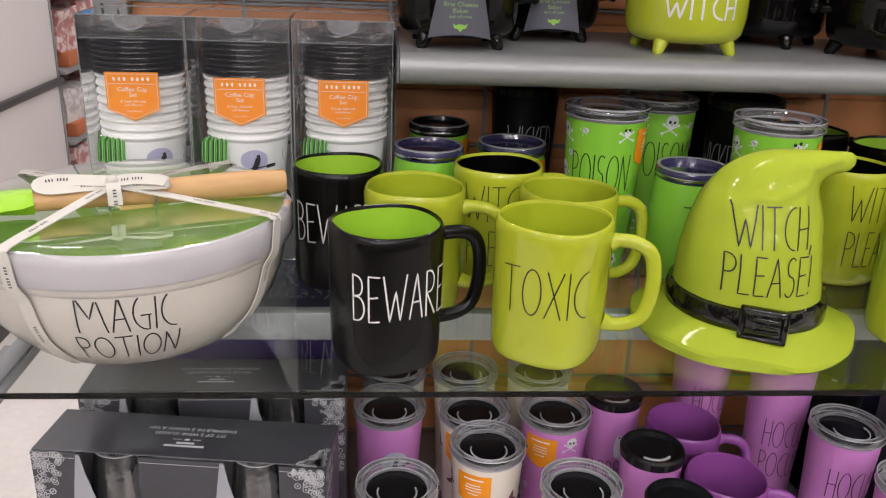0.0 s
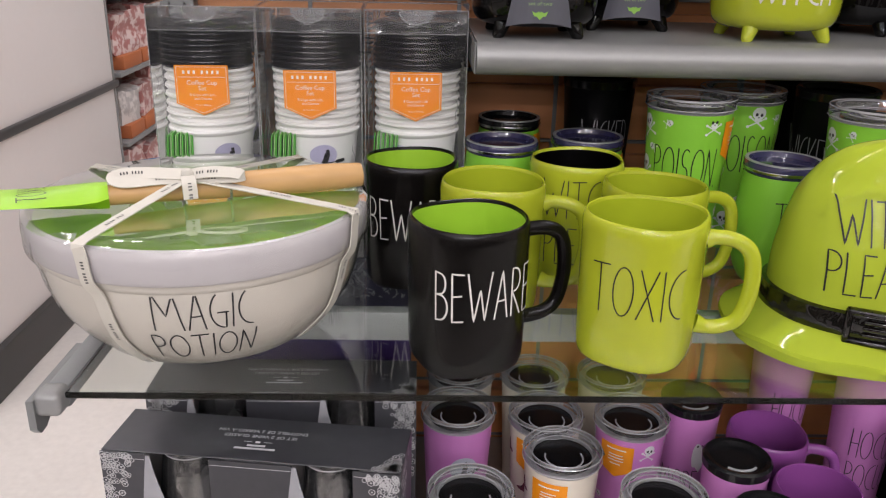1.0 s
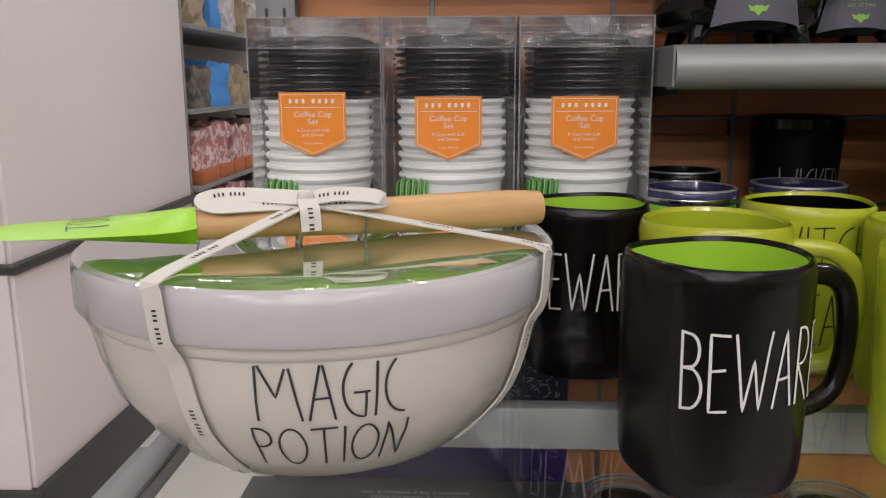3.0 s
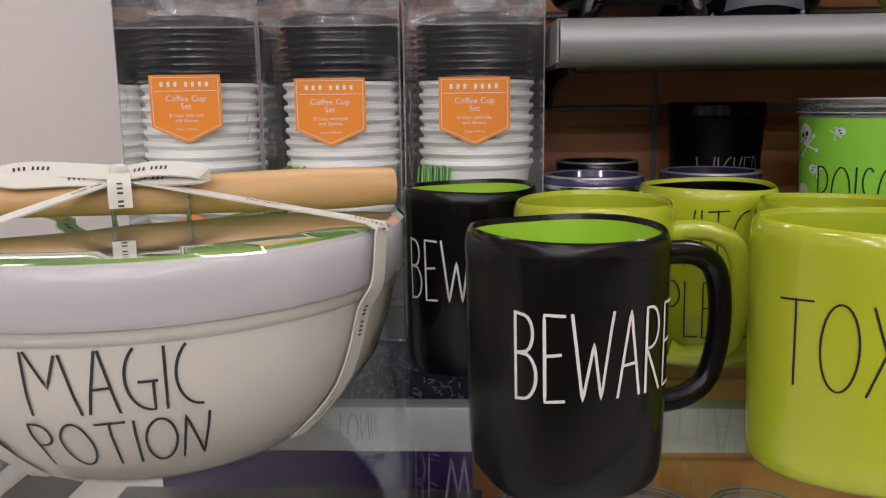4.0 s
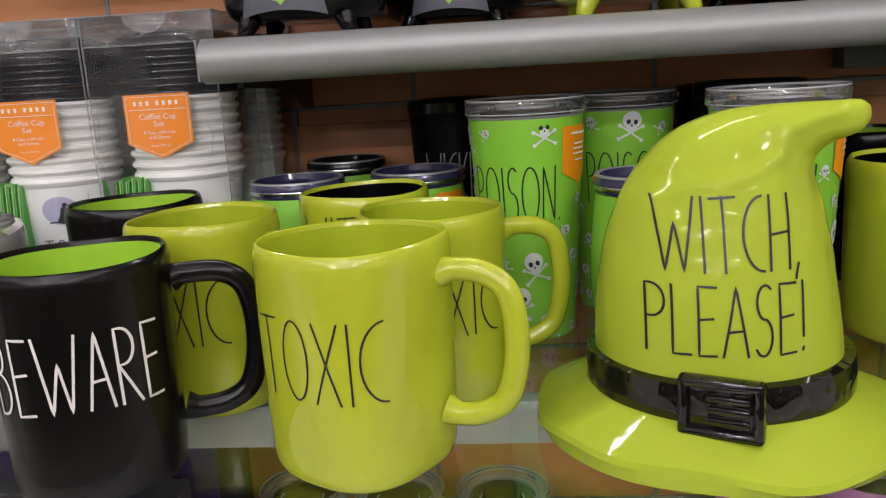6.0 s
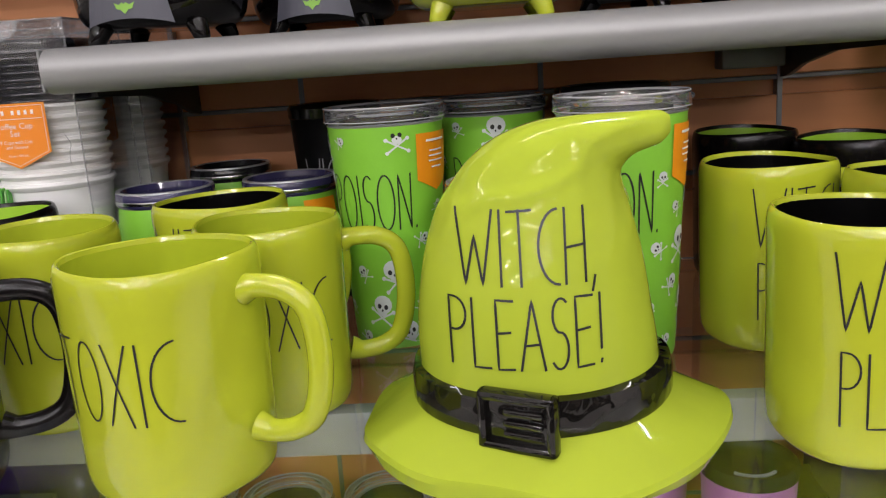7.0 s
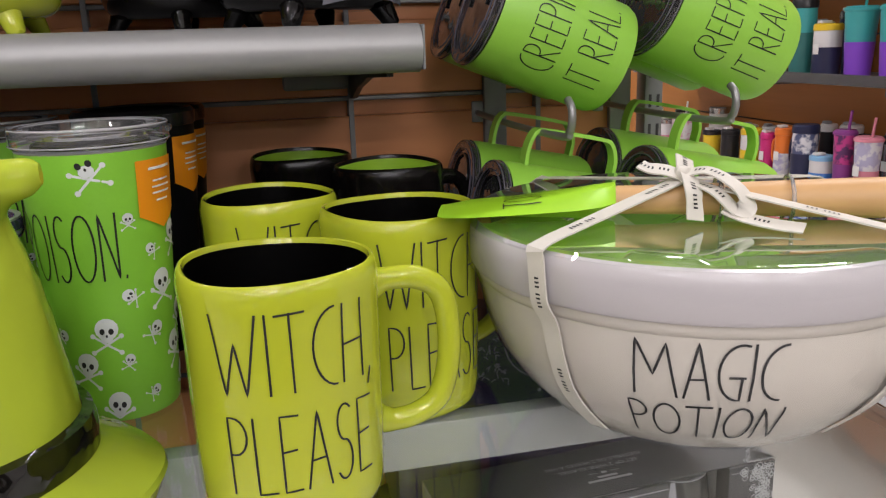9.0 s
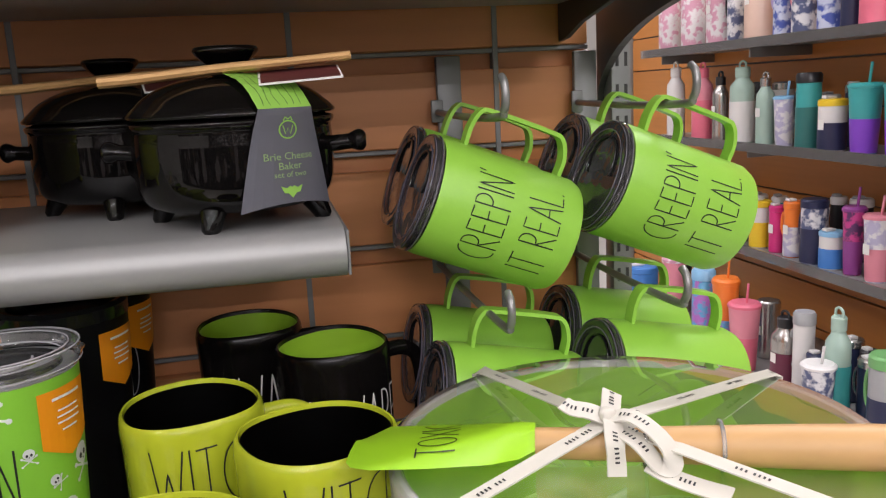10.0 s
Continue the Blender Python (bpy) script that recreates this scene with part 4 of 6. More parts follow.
    for a, b in zip(rings, rings[1:]):
        for i in range(seg):
            bm.faces.new((a[i], a[(i + 1) % seg], b[(i + 1) % seg], b[i]))
    bm.faces.new(rings[-1])
    bm.transform(SLIM @ Matrix.Diagonal((1, 1, 1.028, 1)))
    tree = tree_of(bm)
    crown = part("crown", bm, HAT_GLAZE, t)
    # belt with a buckle
    part("belt", lathe_bm([(0.0698, 0.0265), (0.0763, 0.0280), (0.0780, 0.0325), (0.0777, 0.0450), (0.0763, 0.0505), (0.0705, 0.0520)], 72, lambda a, z: 1 + 0.006 * math.cos(3 * a) + 0.004 * math.cos(7 * a)), BELT_GLOSS, t, "glossy black belt")
    ang = -101
    m = Matrix.Rotation(radians(ang + 90), 4, "Z") @ Matrix.Translation((0, -0.080, 0.0418)) @ Matrix.Rotation(radians(-13), 4, "Z") @ Matrix.Diagonal((0.88, 1, 0.88, 1))
    frame_bm = box_bm(-0.025, 0.025, -0.006, 0.004, 0.0125, 0.019, 0.003)
    for dims in ((-0.025, 0.025, -0.006, 0.004, -0.019, -0.0125), (-0.025, -0.0185, -0.006, 0.004, -0.019, 0.019), (0.0185, 0.025, -0.006, 0.004, -0.019, 0.019)):
        box_bm(*dims, 0.003, bm=frame_bm)
    frame_bm.transform(m)
    part("buckle", frame_bm, BELT_GLOSS, t, "raised black buckle")
    pin = box_bm(-0.019, 0.019, -0.003, 0.004, -0.013, 0.013, 0.002)
    for zz in (-0.007, 0.0, 0.007):
        box_bm(-0.008, 0.017, -0.006, 0.0, zz - 0.0022, zz + 0.0022, 0.0018, bm=pin)
    pin.transform(m)
    part("buckle_pin", pin, BELT_GLOSS, t)
    # lettering projected from the front
    ang = radians(-92)
    toward = Vector((-math.cos(ang), -math.sin(ang), 0))
    right = Vector((-math.sin(ang), math.cos(ang), 0))
    pl = flat_place(tree, -toward * 0.3, right, (0, 0, 1), toward)
    lines = [("WITCH,", -0.0425, 0.0300, 0.1095, 0.1470), ("PLEASE!", -0.0475, 0.0325, 0.0660, 0.1025)]
    part("lettering", ink_bm(lettering(lines, 0.0013), 0.0013, pl), INK, crown, "thin hand-drawn lettering", smooth=False)
    return t


witch_hat(0.3680, 0.7385)

BOWL_PROFILE = [(0.0, 0.004), (0.062, 0.004), (0.065, 0.0), (0.072, 0.0), (0.078, 0.003), (0.095, 0.012), (0.1125, 0.029), (0.1265, 0.049), (0.1345, 0.071), (0.1380, 0.089), (0.1385, 0.093)]
BOWL_COLLAR = [(0.1385, 0.093), (0.1406, 0.0952), (0.1413, 0.0980), (0.1413, 0.1005)]
BOWL_BAND = [(0.1413, 0.1005), (0.1440, 0.1015), (0.1455, 0.104), (0.1460, 0.121), (0.1455, 0.126), (0.1438, 0.1290), (0.1412, 0.1300), (0.1392, 0.1288), (0.1378, 0.1255)]
BOWL_INNER = [(0.1378, 0.1255), (0.1320, 0.100), (0.1207, 0.070), (0.1024, 0.041), (0.0700, 0.020), (0.0400, 0.012), (0.0000, 0.011)]


def ribbon_bm(path, width, normal_hint, bm=None):
    """A thin cloth strip along a path, lying across the hint direction."""
    bm = bm or bmesh.new()
    pts = [Vector(p) for p in path]
    rows = []
    for i, p in enumerate(pts):
        d = (pts[min(i + 1, len(pts) - 1)] - pts[max(i - 1, 0)]).normalized()
        n = Vector(normal_hint(p) if callable(normal_hint) else normal_hint)
        s = d.cross(n).normalized() * width / 2
        up = s.cross(d).normalized() * 0.0005
        rows.append([bm.verts.new(p - s + up), bm.verts.new(p + s + up), bm.verts.new(p + s - up), bm.verts.new(p - s - up)])
    for a, b in zip(rows, rows[1:]):
        for k in range(4):
            bm.faces.new((a[k], a[(k + 1) % 4], b[(k + 1) % 4], b[k]))
    return bm


def print_marks(path, hint, bm, start=0.012):
    """Plain printed marks along a ribbon: groups of three and four, spaced by its length."""
    offs = [start + 0.058 * g + o for g in range(8) for o in (0, 0.0024, 0.0048, 0.0090, 0.0114, 0.0138, 0.0162)]
    run = 0.0
    for p, q in zip(path, path[1:]):
        d = q - p
        ln = d.length
        if ln < 1e-6:
            continue
        d.normalize()
        nn = Vector(hint(p))
        s = d.cross(nn).normalized()
        up = s.cross(d).normalized() * 0.0008
        if up.dot(nn) < 0:
            up = -up
        for o in offs:
            if run <= o < run + ln:
                c = p + d * (o - run)
                for e in (up, -up):
                    bm.faces.new([bm.verts.new(v + e) for v in (c - s * 0.0016, c + s * 0.0013, c + s * 0.0013 + d * 0.0011, c - s * 0.0016 + d * 0.0011)])
        run += ln


def gift_bowl(x, y, text_angle, lines, spat, ribbons, bow, bow_shape, label, seed):
    """spat: tip, neck and end of the spatula, local; ribbons: angles at the rim and at the foot; bow: local place of the knot."""
    t = thing("mixing_bowl", x, y, GLASS_Z, 0, label, "bowl", "gift wrapped bowls")
    rng = random.Random(seed)
    bm = lathe_bm(BOWL_PROFILE, 96)
    tree = tree_of(bm)
    body = part("body", bm, CREAM, t)
    part("collar", lathe_bm(BOWL_COLLAR, 96), CREAM, t)
    part("rim_band", lathe_bm(BOWL_BAND, 96), LILAC, t, "pale lilac glazed rim band")
    part("interior", lathe_bm(BOWL_INNER, 96), SPRING, t, "green glazed interior")
    part("lettering", ink_bm(lettering(lines, 0.0014), 0.0014, round_place(tree, text_angle, 0.135, 0.0007)), INK, body, "black hand-drawn lettering", smooth=False)
    # shrink wrap: a taut skin over the top, tucked over the rim
    top_skin = [(0.0, 0.1345), (0.05, 0.1340), (0.09, 0.1335), (0.125, 0.1330), (0.1425, 0.1322), (0.1466, 0.129)]
    side_skin = [(0.1466, 0.129), (0.1478, 0.121), (0.1476, 0.103), (0.1445, 0.0985), (0.1403, 0.090), (0.1368, 0.073), (0.1290, 0.0505), (0.1150, 0.0310), (0.098, 0.0140), (0.081, 0.003)]
    for nm, skin, film in (("lid_film", top_skin, SHRINK), ("shrink_wrap", side_skin, SHRINK_SIDE)):
        bm = lathe_bm(skin, 96)
        for v in bm.verts:
            q = v.co.copy()
            v.co.z += 0.0010 * noise.noise(q * 22 + Vector((seed, 0, 0))) * (max(0.0, 1 - (q.xy.length / 0.125) ** 4) if q.z > 0.131 else 0.2)
            if nm == "shrink_wrap":
                v.co.xy *= 1 + 0.004 * abs(noise.noise(q * 40 + Vector((0, seed, 0))))
        wrap = part(nm, bm, film, t, "clear shrink wrap film")
        wrap.visible_shadow = False
    # ribbons over the rim and down the sides
    knot = Vector(bow)
    prints = bmesh.new()
    for a, foot in ribbons:
        ca, sa = math.cos(radians(a)), math.sin(radians(a))
        rim = Vector((0.148 * ca, 0.148 * sa, 0.134))
        path = [knot.lerp(rim, k / 10) for k in range(10)]
        for k, (r, z) in enumerate(((0.1490, 0.1325), (0.1497, 0.128), (0.1497, 0.118), (0.1490, 0.104), (0.1462, 0.097), (0.1418, 0.089), (0.1382, 0.072), (0.1304, 0.050), (0.1165, 0.031), (0.0995, 0.014))):
            b = radians(a + (foot - a) * k / 9)
            path.append(Vector((r * math.cos(b), r * math.sin(b), z)))
        path = smooth_path(path, 2)
        hint = lambda p: Vector((0, 0, 1)) if p.z > 0.1335 else Vector((p.x, p.y, 0.02)).normalized()
        part("ribbon", ribbon_bm(path, 0.0116, hint), RIBBON, t, "cream printed ribbon")
        print_marks(path, hint, prints)
    # bow: loops, a knot and tails
    for ctrl in bow_shape:
        pth = smooth_path([knot + Vector(c) for c in ctrl], 6)
        centre = sum(pth, Vector()) / len(pth)
        stands = max(c[2] for c in ctrl) > 0.015
        hint2 = (lambda p: (p - centre).normalized() * 0.7 + Vector((0.12, -0.3, 0.4))) if stands else (lambda p: Vector((0.25, -0.55, 0.8)))
        part("bow_loop", ribbon_bm(pth, 0.0116, hint2), RIBBON, t, "tied cream ribbon loop")
        print_marks(pth, hint2, prints, 0.008)
    tagged(part("ribbon_print", prints, INK, t, smooth=False), kind="stuff")
    kb = lathe_bm(rounded([(0.0, -0.007), (0.0035, -0.006), (0.0050, 0.0), (0.0038, 0.005), (0.0, 0.006)], 3), 14, lambda a, z: 1 + 0.15 * math.cos(3 * a + z * 300))
    kb.transform(Matrix.Translation(knot + Vector((0, 0, 0.002))))
    part("knot", kb, RIBBON, t)
    # spatula
    tip, neck, end = (Vector(p) for p in spat)
    sp = thing("spatula", x, y, GLASS_Z, 0, "lime green silicone spatula with a pale wooden handle", "spatula", "spatulas tied on the bowls")
    ax = (end - neck).normalized()
    side = ax.cross(Vector((0, 0, 1))).normalized()
    length = (end - neck).length
    path = [neck + ax * length * k / 10 for k in range(11)]
    hr = [0.0085, 0.0088, 0.0092, 0.0098, 0.0104, 0.011, 0.0116, 0.012, 0.0122, 0.012, 0.0108]
    part("handle", tube_bm(path, hr, 16), BEECH, sp, "pale beech handle")
    hl = (tip - neck).length
    back = (tip - neck).normalized()
    bm = bmesh.new()
    outline = [(0.0, 0.0105), (0.08, 0.020), (0.22, 0.026), (0.55, 0.029), (0.85, 0.029), (0.96, 0.024), (1.0, 0.018)]
    rows = []
    for u, w in outline:
        c = neck + back * hl * u
        th = 0.0075 * (1 - u) ** 2 + 0.0022
        lw, rw = (w, w) if u < 0.9 else (w * 1.05, w * 0.55)
        rows.append([bm.verts.new(c + side * lw), bm.verts.new(c + side * lw * 0.5 + Vector((0, 0, th))), bm.verts.new(c + Vector((0, 0, th * 1.12))), bm.verts.new(c - side * rw * 0.5 + Vector((0, 0, th))), bm.verts.new(c - side * rw), bm.verts.new(c - side * rw * 0.5 - Vector((0, 0, th))), bm.verts.new(c - Vector((0, 0, th * 1.12))), bm.verts.new(c + side * lw * 0.5 - Vector((0, 0, th)))])
    for a, b in zip(rows, rows[1:]):
        for k in range(8):
            bm.faces.new((a[k], a[(k + 1) % 8], b[(k + 1) % 8], b[k]))
    bm.faces.new(rows[0][::-1])
    bm.faces.new(rows[-1])
    blade_tree = tree_of(bm)
    blade = part("blade", bm, SILICONE, sp, "lime silicone blade")
    mid = neck + back * hl * 0.52 + Vector((0, 0, 0.1))
    pl = flat_place(blade_tree, mid, -side, back, (0, 0, -1), 0.0005)
    part("lettering", ink_bm(lettering([("TOXIC", -0.020, 0.020, -0.011, 0.011)], 0.0009), 0.0009, pl), INK, blade, smooth=False)
    for f in (0.27, 0.45):
        c = neck + ax * length * f
        loop = [c + side * 0.0135 * math.cos(q) + Vector((0, 0, 0.0135 * math.sin(q))) for q in [2 * math.pi * i / 12 for i in range(13)]]
        # ties take the whitened film, so their sheen is partly colour
        part("tie", tube_bm(loop, 0.0012, 6), FILM_SHEEN, sp, "twisted clear film tie")
    return t


BOW_LEFT = [[(0, 0, 0), (-0.022, -0.010, 0.001), (-0.046, -0.020, 0.001), (-0.054, -0.017, 0.004), (-0.040, -0.010, 0.006), (0, 0, 0.003)],
            [(0, 0, 0.002), (0.018, 0.001, 0.005), (0.038, 0.003, 0.004), (0.043, 0.004, 0.001), (0.024, 0.001, 0.000), (0, 0, 0)],
            [(0.002, -0.006, 0.003), (0.005, -0.013, -0.003), (0.006, -0.015, -0.014)]]
BOW_RIGHT = [[(0, 0, 0.003), (0.010, -0.012, 0.006), (0.019, -0.026, -0.001), (0.022, -0.034, -0.010), (0.016, -0.034, -0.014), (0.008, -0.023, -0.004), (0, -0.004, 0)],
             [(0, 0, 0.002), (-0.008, 0.005, 0.005), (-0.016, 0.010, 0.006), (-0.020, 0.014, 0.008)],
             [(0.002, 0, 0.003), (0.006, 0.008, 0.007), (0.010, 0.016, 0.010)],
             [(0.010, -0.030, -0.013), (0.018, -0.038, -0.017), (0.029, -0.049, -0.0195), (0.040, -0.060, -0.0205)],
             [(0, -0.008, 0.003), (-0.004, -0.020, -0.003), (-0.005, -0.024, -0.012), (-0.006, -0.027, -0.019)]]
L_BOWL = "cream ceramic mixing bowl wrapped in film and tied with ribbon"
B1, B2 = (-0.2313, 0.7355), (0.816, 0.760)
gift_bowl(*B1, -77.3, [("MAGIC", -0.0385, 0.0380, 0.0605, 0.0950), ("POTION", -0.0435, 0.0412, 0.0285, 0.0550)], ((-0.168, -0.080, 0.146), (-0.059, -0.061, 0.147), (0.139, 0.018, 0.146)), ((-20, -26), (-112, -107), (62, 66), (148, 146)), (0.000, -0.041, 0.157), BOW_LEFT, L_BOWL, 31)
gift_bowl(*B2, -116, [("MAGIC", -0.0385, 0.0370, 0.0570, 0.0905), ("POTION", -0.0425, 0.0425, 0.0262, 0.0515)], ((-0.164, 0.016, 0.1395), (-0.067, -0.023, 0.1455), (0.138, -0.100, 0.146)), ((-153, -150), (-64, -68), (113, 113), (24, 24)), (-0.029, -0.033, 0.157), BOW_RIGHT, L_BOWL, 32)


def arc_path(r, y, z):
    return [Vector((r * math.cos(radians(a)), y, z - r * 0.8 * math.sin(radians(a)))) for a in range(0, 181, 15)]


def coffee_set(x, y, turn, seed, moon_angle, shift, slip):
    """A clear carton with nested paper cups, a stack of lids and a label."""
    t = thing("coffee_cup_set", x, y, GLASS_Z, turn, "clear boxed set of white paper cups with black lids", "cup set", "boxed cup sets")
    w, d, h = 0.1095, 0.1085, 0.278
    shell = bmesh.new()
    c = [Vector((sx * w / 2, (0 if sy < 0 else d), z)) for z in (0.0005, h) for sy in (-1, 1) for sx in (-1, 1)]
    vs = [shell.verts.new(p) for p in c]
    for f in ((0, 1, 5, 4), (1, 3, 7, 5), (3, 2, 6, 7), (2, 0, 4, 6), (0, 2, 3, 1), (4, 5, 7, 6)):
        shell.faces.new([vs[i] for i in f])
    b = part("carton", shell, CLEAR_BOX, t, "clear plastic carton", smooth=False)
    b.visible_shadow = False
    # pale tubes imitate light caught along the carton's edges
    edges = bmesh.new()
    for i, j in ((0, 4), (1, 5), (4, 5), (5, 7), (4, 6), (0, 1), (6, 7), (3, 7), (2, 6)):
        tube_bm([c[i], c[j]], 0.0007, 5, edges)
    part("carton_edge_glint", edges, FILM_SHEEN, t)
    # crumpled tuck flap behind the top of the front sheet, with a half-round notch
    tab = bmesh.new()
    grid = []
    for j in range(10):
        row = []
        for i in range(31):
            u, v = -w / 2 + 0.0015 + (w - 0.003) * i / 30, h - 0.024 * j / 9
            q = Vector((u * 55 + seed * 3.1, v * 70, seed))
            row.append(tab.verts.new((u, 0.0028 + 0.0020 * noise.noise(q) + 0.0010 * noise.noise(q * 2.3), v)))
        grid.append(row)
    for r0, r1 in zip(grid, grid[1:]):
        for i in range(30):
            tab.faces.new((r0[i], r0[i + 1], r1[i + 1], r1[i]))
    part("tuck_flap", tab, FLAP, t).visible_shadow = False
    # flap and notch edges, whitened as if light caught them
    fold_glints = bmesh.new()
    tube_bm([(-w / 2, 0.0008, h - 0.024), (0, 0.001, h - 0.0245), (w / 2, 0.0008, h - 0.024)], 0.0005, 5, fold_glints)
    tube_bm(arc_path(0.018, 0.0006, h - 0.0005), 0.0009, 5, fold_glints)
    # tab filled with whitened film in place of bright crumples
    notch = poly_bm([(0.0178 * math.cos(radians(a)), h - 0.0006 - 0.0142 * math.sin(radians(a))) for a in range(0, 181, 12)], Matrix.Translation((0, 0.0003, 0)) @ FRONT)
    part("notch_tab", notch, FILM_SHEEN, t, "half-round film tab with sheen put in as white", smooth=False).visible_shadow = False
    crng = random.Random(seed * 7)
    # pale star and squiggles drawn in as highlights on crumpled film
    for a in range(20, 161, 20) if seed == 42 else ():
        p = Vector((0.016 * math.cos(radians(a + crng.uniform(-6, 6))), -0.0004, h - 0.002 - 0.0125 * math.sin(radians(a))))
        tube_bm([(0.002, -0.0004, h - 0.004), p], [0.0006, 0.0002], 5, fold_glints)
    for _ in range(4):
        u, v = crng.uniform(-w / 2 + 0.012, w / 2 - 0.012), h - crng.uniform(0.003, 0.022)
        tube_bm(smooth_path([(u + 0.007 * k * crng.uniform(0.5, 1.2), -0.0002, v + crng.uniform(-0.004, 0.004)) for k in range(4)], 4), [0.0002] * 4 + [0.0005] * 5 + [0.0002] * 4, 5, fold_glints)
    for _ in range(5):
        u, v = crng.choice((-1, 1)) * (w / 2 - crng.uniform(0.002, 0.012)), crng.uniform(0.10, 0.24)
        tube_bm(smooth_path([(u + crng.uniform(-0.003, 0.003), -0.0002, v - 0.008 * k) for k in range(4)], 4), [0.0003] * 13, 5, fold_glints)
    tagged(part("fold_glint", fold_glints, FILM_SHEEN, t), kind="stuff")
    cx, cy = shift, d / 2
    rng = random.Random(seed)
    r_top, r_low, ch = 0.0466, 0.032, 0.146
    prof = [(0.0, 0.003), (r_low, 0.003), (r_low + 0.0005, 0.002), (r_top - 0.0008, ch - 0.003)]
    cup_rim = [(r_top - 0.0012, ch - 0.007), (r_top + 0.0012, ch - 0.005), (r_top + 0.0022, ch - 0.0025), (r_top + 0.001, ch), (r_top - 0.002, ch)]
    bm = lathe_bm(prof + cup_rim, 48, centre=(cx, cy))
    tree = tree_of(bm)
    part("paper_cup", bm, CUP_WHITE, t, "white paper cup with a moon print")
    for k in range(1, 8):
        ox, oy = rng.uniform(-0.0006, 0.0006), rng.uniform(-0.0006, 0.0006)
        part("paper_cup", lathe_bm([(r_top - 0.0016, ch - 0.0112 + k * 0.0094), (r_top - 0.0012, ch - 0.0065 + k * 0.0094), (r_top + 0.0002, ch - 0.0055 + k * 0.0094), (r_top + 0.0022, ch - 0.003 + k * 0.0094), (r_top + 0.0018, ch - 0.0005 + k * 0.0094), (r_top - 0.001, ch + k * 0.0094), (r_top - 0.003, ch - 0.002 + k * 0.0094)], 40, centre=(cx + ox, cy + oy)), CUP_WHITE, t)
    zl = ch + 7 * 0.0094 + 0.001
    for k in range(9):
        z = zl + k * 0.0058
        part("cup_lid", lathe_bm([(r_top - 0.004, z), (r_top + 0.0026, z + 0.0003), (r_top + 0.0037, z + 0.0012), (r_top + 0.0034, z + 0.0024), (r_top + 0.0020, z + 0.0030), (r_top - 0.004, z + 0.0034), (r_top - 0.004, z + 0.0050), (0.0, z + 0.0050)], 40, centre=(cx + rng.uniform(-0.0008, 0.0008), cy + rng.uniform(-0.0008, 0.0008))), LID_BLACK, t)
    for k in range(11):
        sl = box_bm(-0.0007, 0.0007, 0.0, 0.026 - 0.001 * k, 0, 0.140 + 0.0012 * (k % 3), 0.0003, 1)
        sl.transform(pose(-0.0535 + k * 0.0025, 0.004 + 0.0005 * k, 0.002, 0, 3.6 + 0.3 * (k % 2), 0))
        part("cup_sleeve", sl, SLEEVE_EDGE if k % 2 else SLEEVE_GREEN, t, "green corrugated card cup sleeve", smooth=False)
    # printed moon with a broom shape
    def shifted(angle, lift):
        def place(u, v):
            a = radians(angle) + u / 0.035
            dd = Vector((math.cos(a), math.sin(a), 0))
            hit, nrm, _, _ = tree.ray_cast(Vector((cx, cy, v)) + dd * 0.2, -dd)
            return None if hit is None else hit + dd * lift
        return place
    mb = bmesh.new()
    disc_bm(mb, 0, 0.1185, 0.0125, 0.0125, shifted(moon_angle, 0.0004), 20)
    part("moon_print", mb, material("moon_print", (0.46, 0.44, 0.60), 0.6, grain=0.3, scale=300), t, smooth=False)
    wb = bmesh.new()
    hi = shifted(moon_angle, 0.0008)
    ink_bm([[Vector((-0.008 + 0.003 * i, 0.108 + 0.0004 * i)) for i in range(9)]], 0.0012, hi, wb)
    ink_bm([[Vector((0.0, 0.109)), Vector((0.002, 0.114)), Vector((0.003, 0.119))]], 0.005, hi, wb)
    ink_bm([[Vector((0.004, 0.119)), Vector((0.0035, 0.124))]], 0.003, hi, wb)
    ink_bm([[Vector((0.013, 0.1105)), Vector((0.019, 0.1112))]], 0.004, hi, wb)
    part("broom_print", wb, INK, t, smooth=False)
    part("lettering", ink_bm(lettering([("TONIC", -0.016, 0.020, 0.07, 0.092)], 0.0009), 0.0009, shifted(moon_angle, 0.0005)), INK, t, smooth=False)
    # label behind the front sheet
    lw, top, low = 0.0560, 0.2165, 0.163
    m = Matrix.Translation((slip[0] - 0.001, 0.0018, slip[1])) @ FRONT
    label_card = part("label", poly_bm([(-lw / 2, top), (-lw / 2, low + 0.013), (0, low), (lw / 2, low + 0.013), (lw / 2, top)], m), ORANGE, t, "orange pennant label", smooth=False)
    m = Matrix.Translation((slip[0] - 0.001, 0.0013, slip[1])) @ FRONT
    inset = bmesh.new()
    o = [(-lw / 2 + 0.002, top - 0.002), (-lw / 2 + 0.002, low + 0.014), (0, low + 0.0025), (lw / 2 - 0.002, low + 0.014), (lw / 2 - 0.002, top - 0.002)]
    ink_bm([[Vector(o[i]), Vector(o[(i + 1) % 5])] for i in range(5)], 0.0004, lambda u, v: m @ Vector((u, v, 0)), inset)
    ink_bm([[Vector((-lw / 2 + 0.004, top - 0.0125)), Vector((lw / 2 - 0.004, top - 0.0125))]], 0.0005, lambda u, v: m @ Vector((u, v, 0)), inset)
    part("label_border", inset, PAPER, label_card, smooth=False)
    rows = [(-0.0195 + i * 0.0054 + (0.003 if i > 2 else 0), -0.0171 + i * 0.0054 + (0.003 if i > 2 else 0), top - 0.0092, top - 0.0056) for i in range(7)]
    part("label_mark", bars_bm(rows, m), PAPER, label_card, smooth=False)
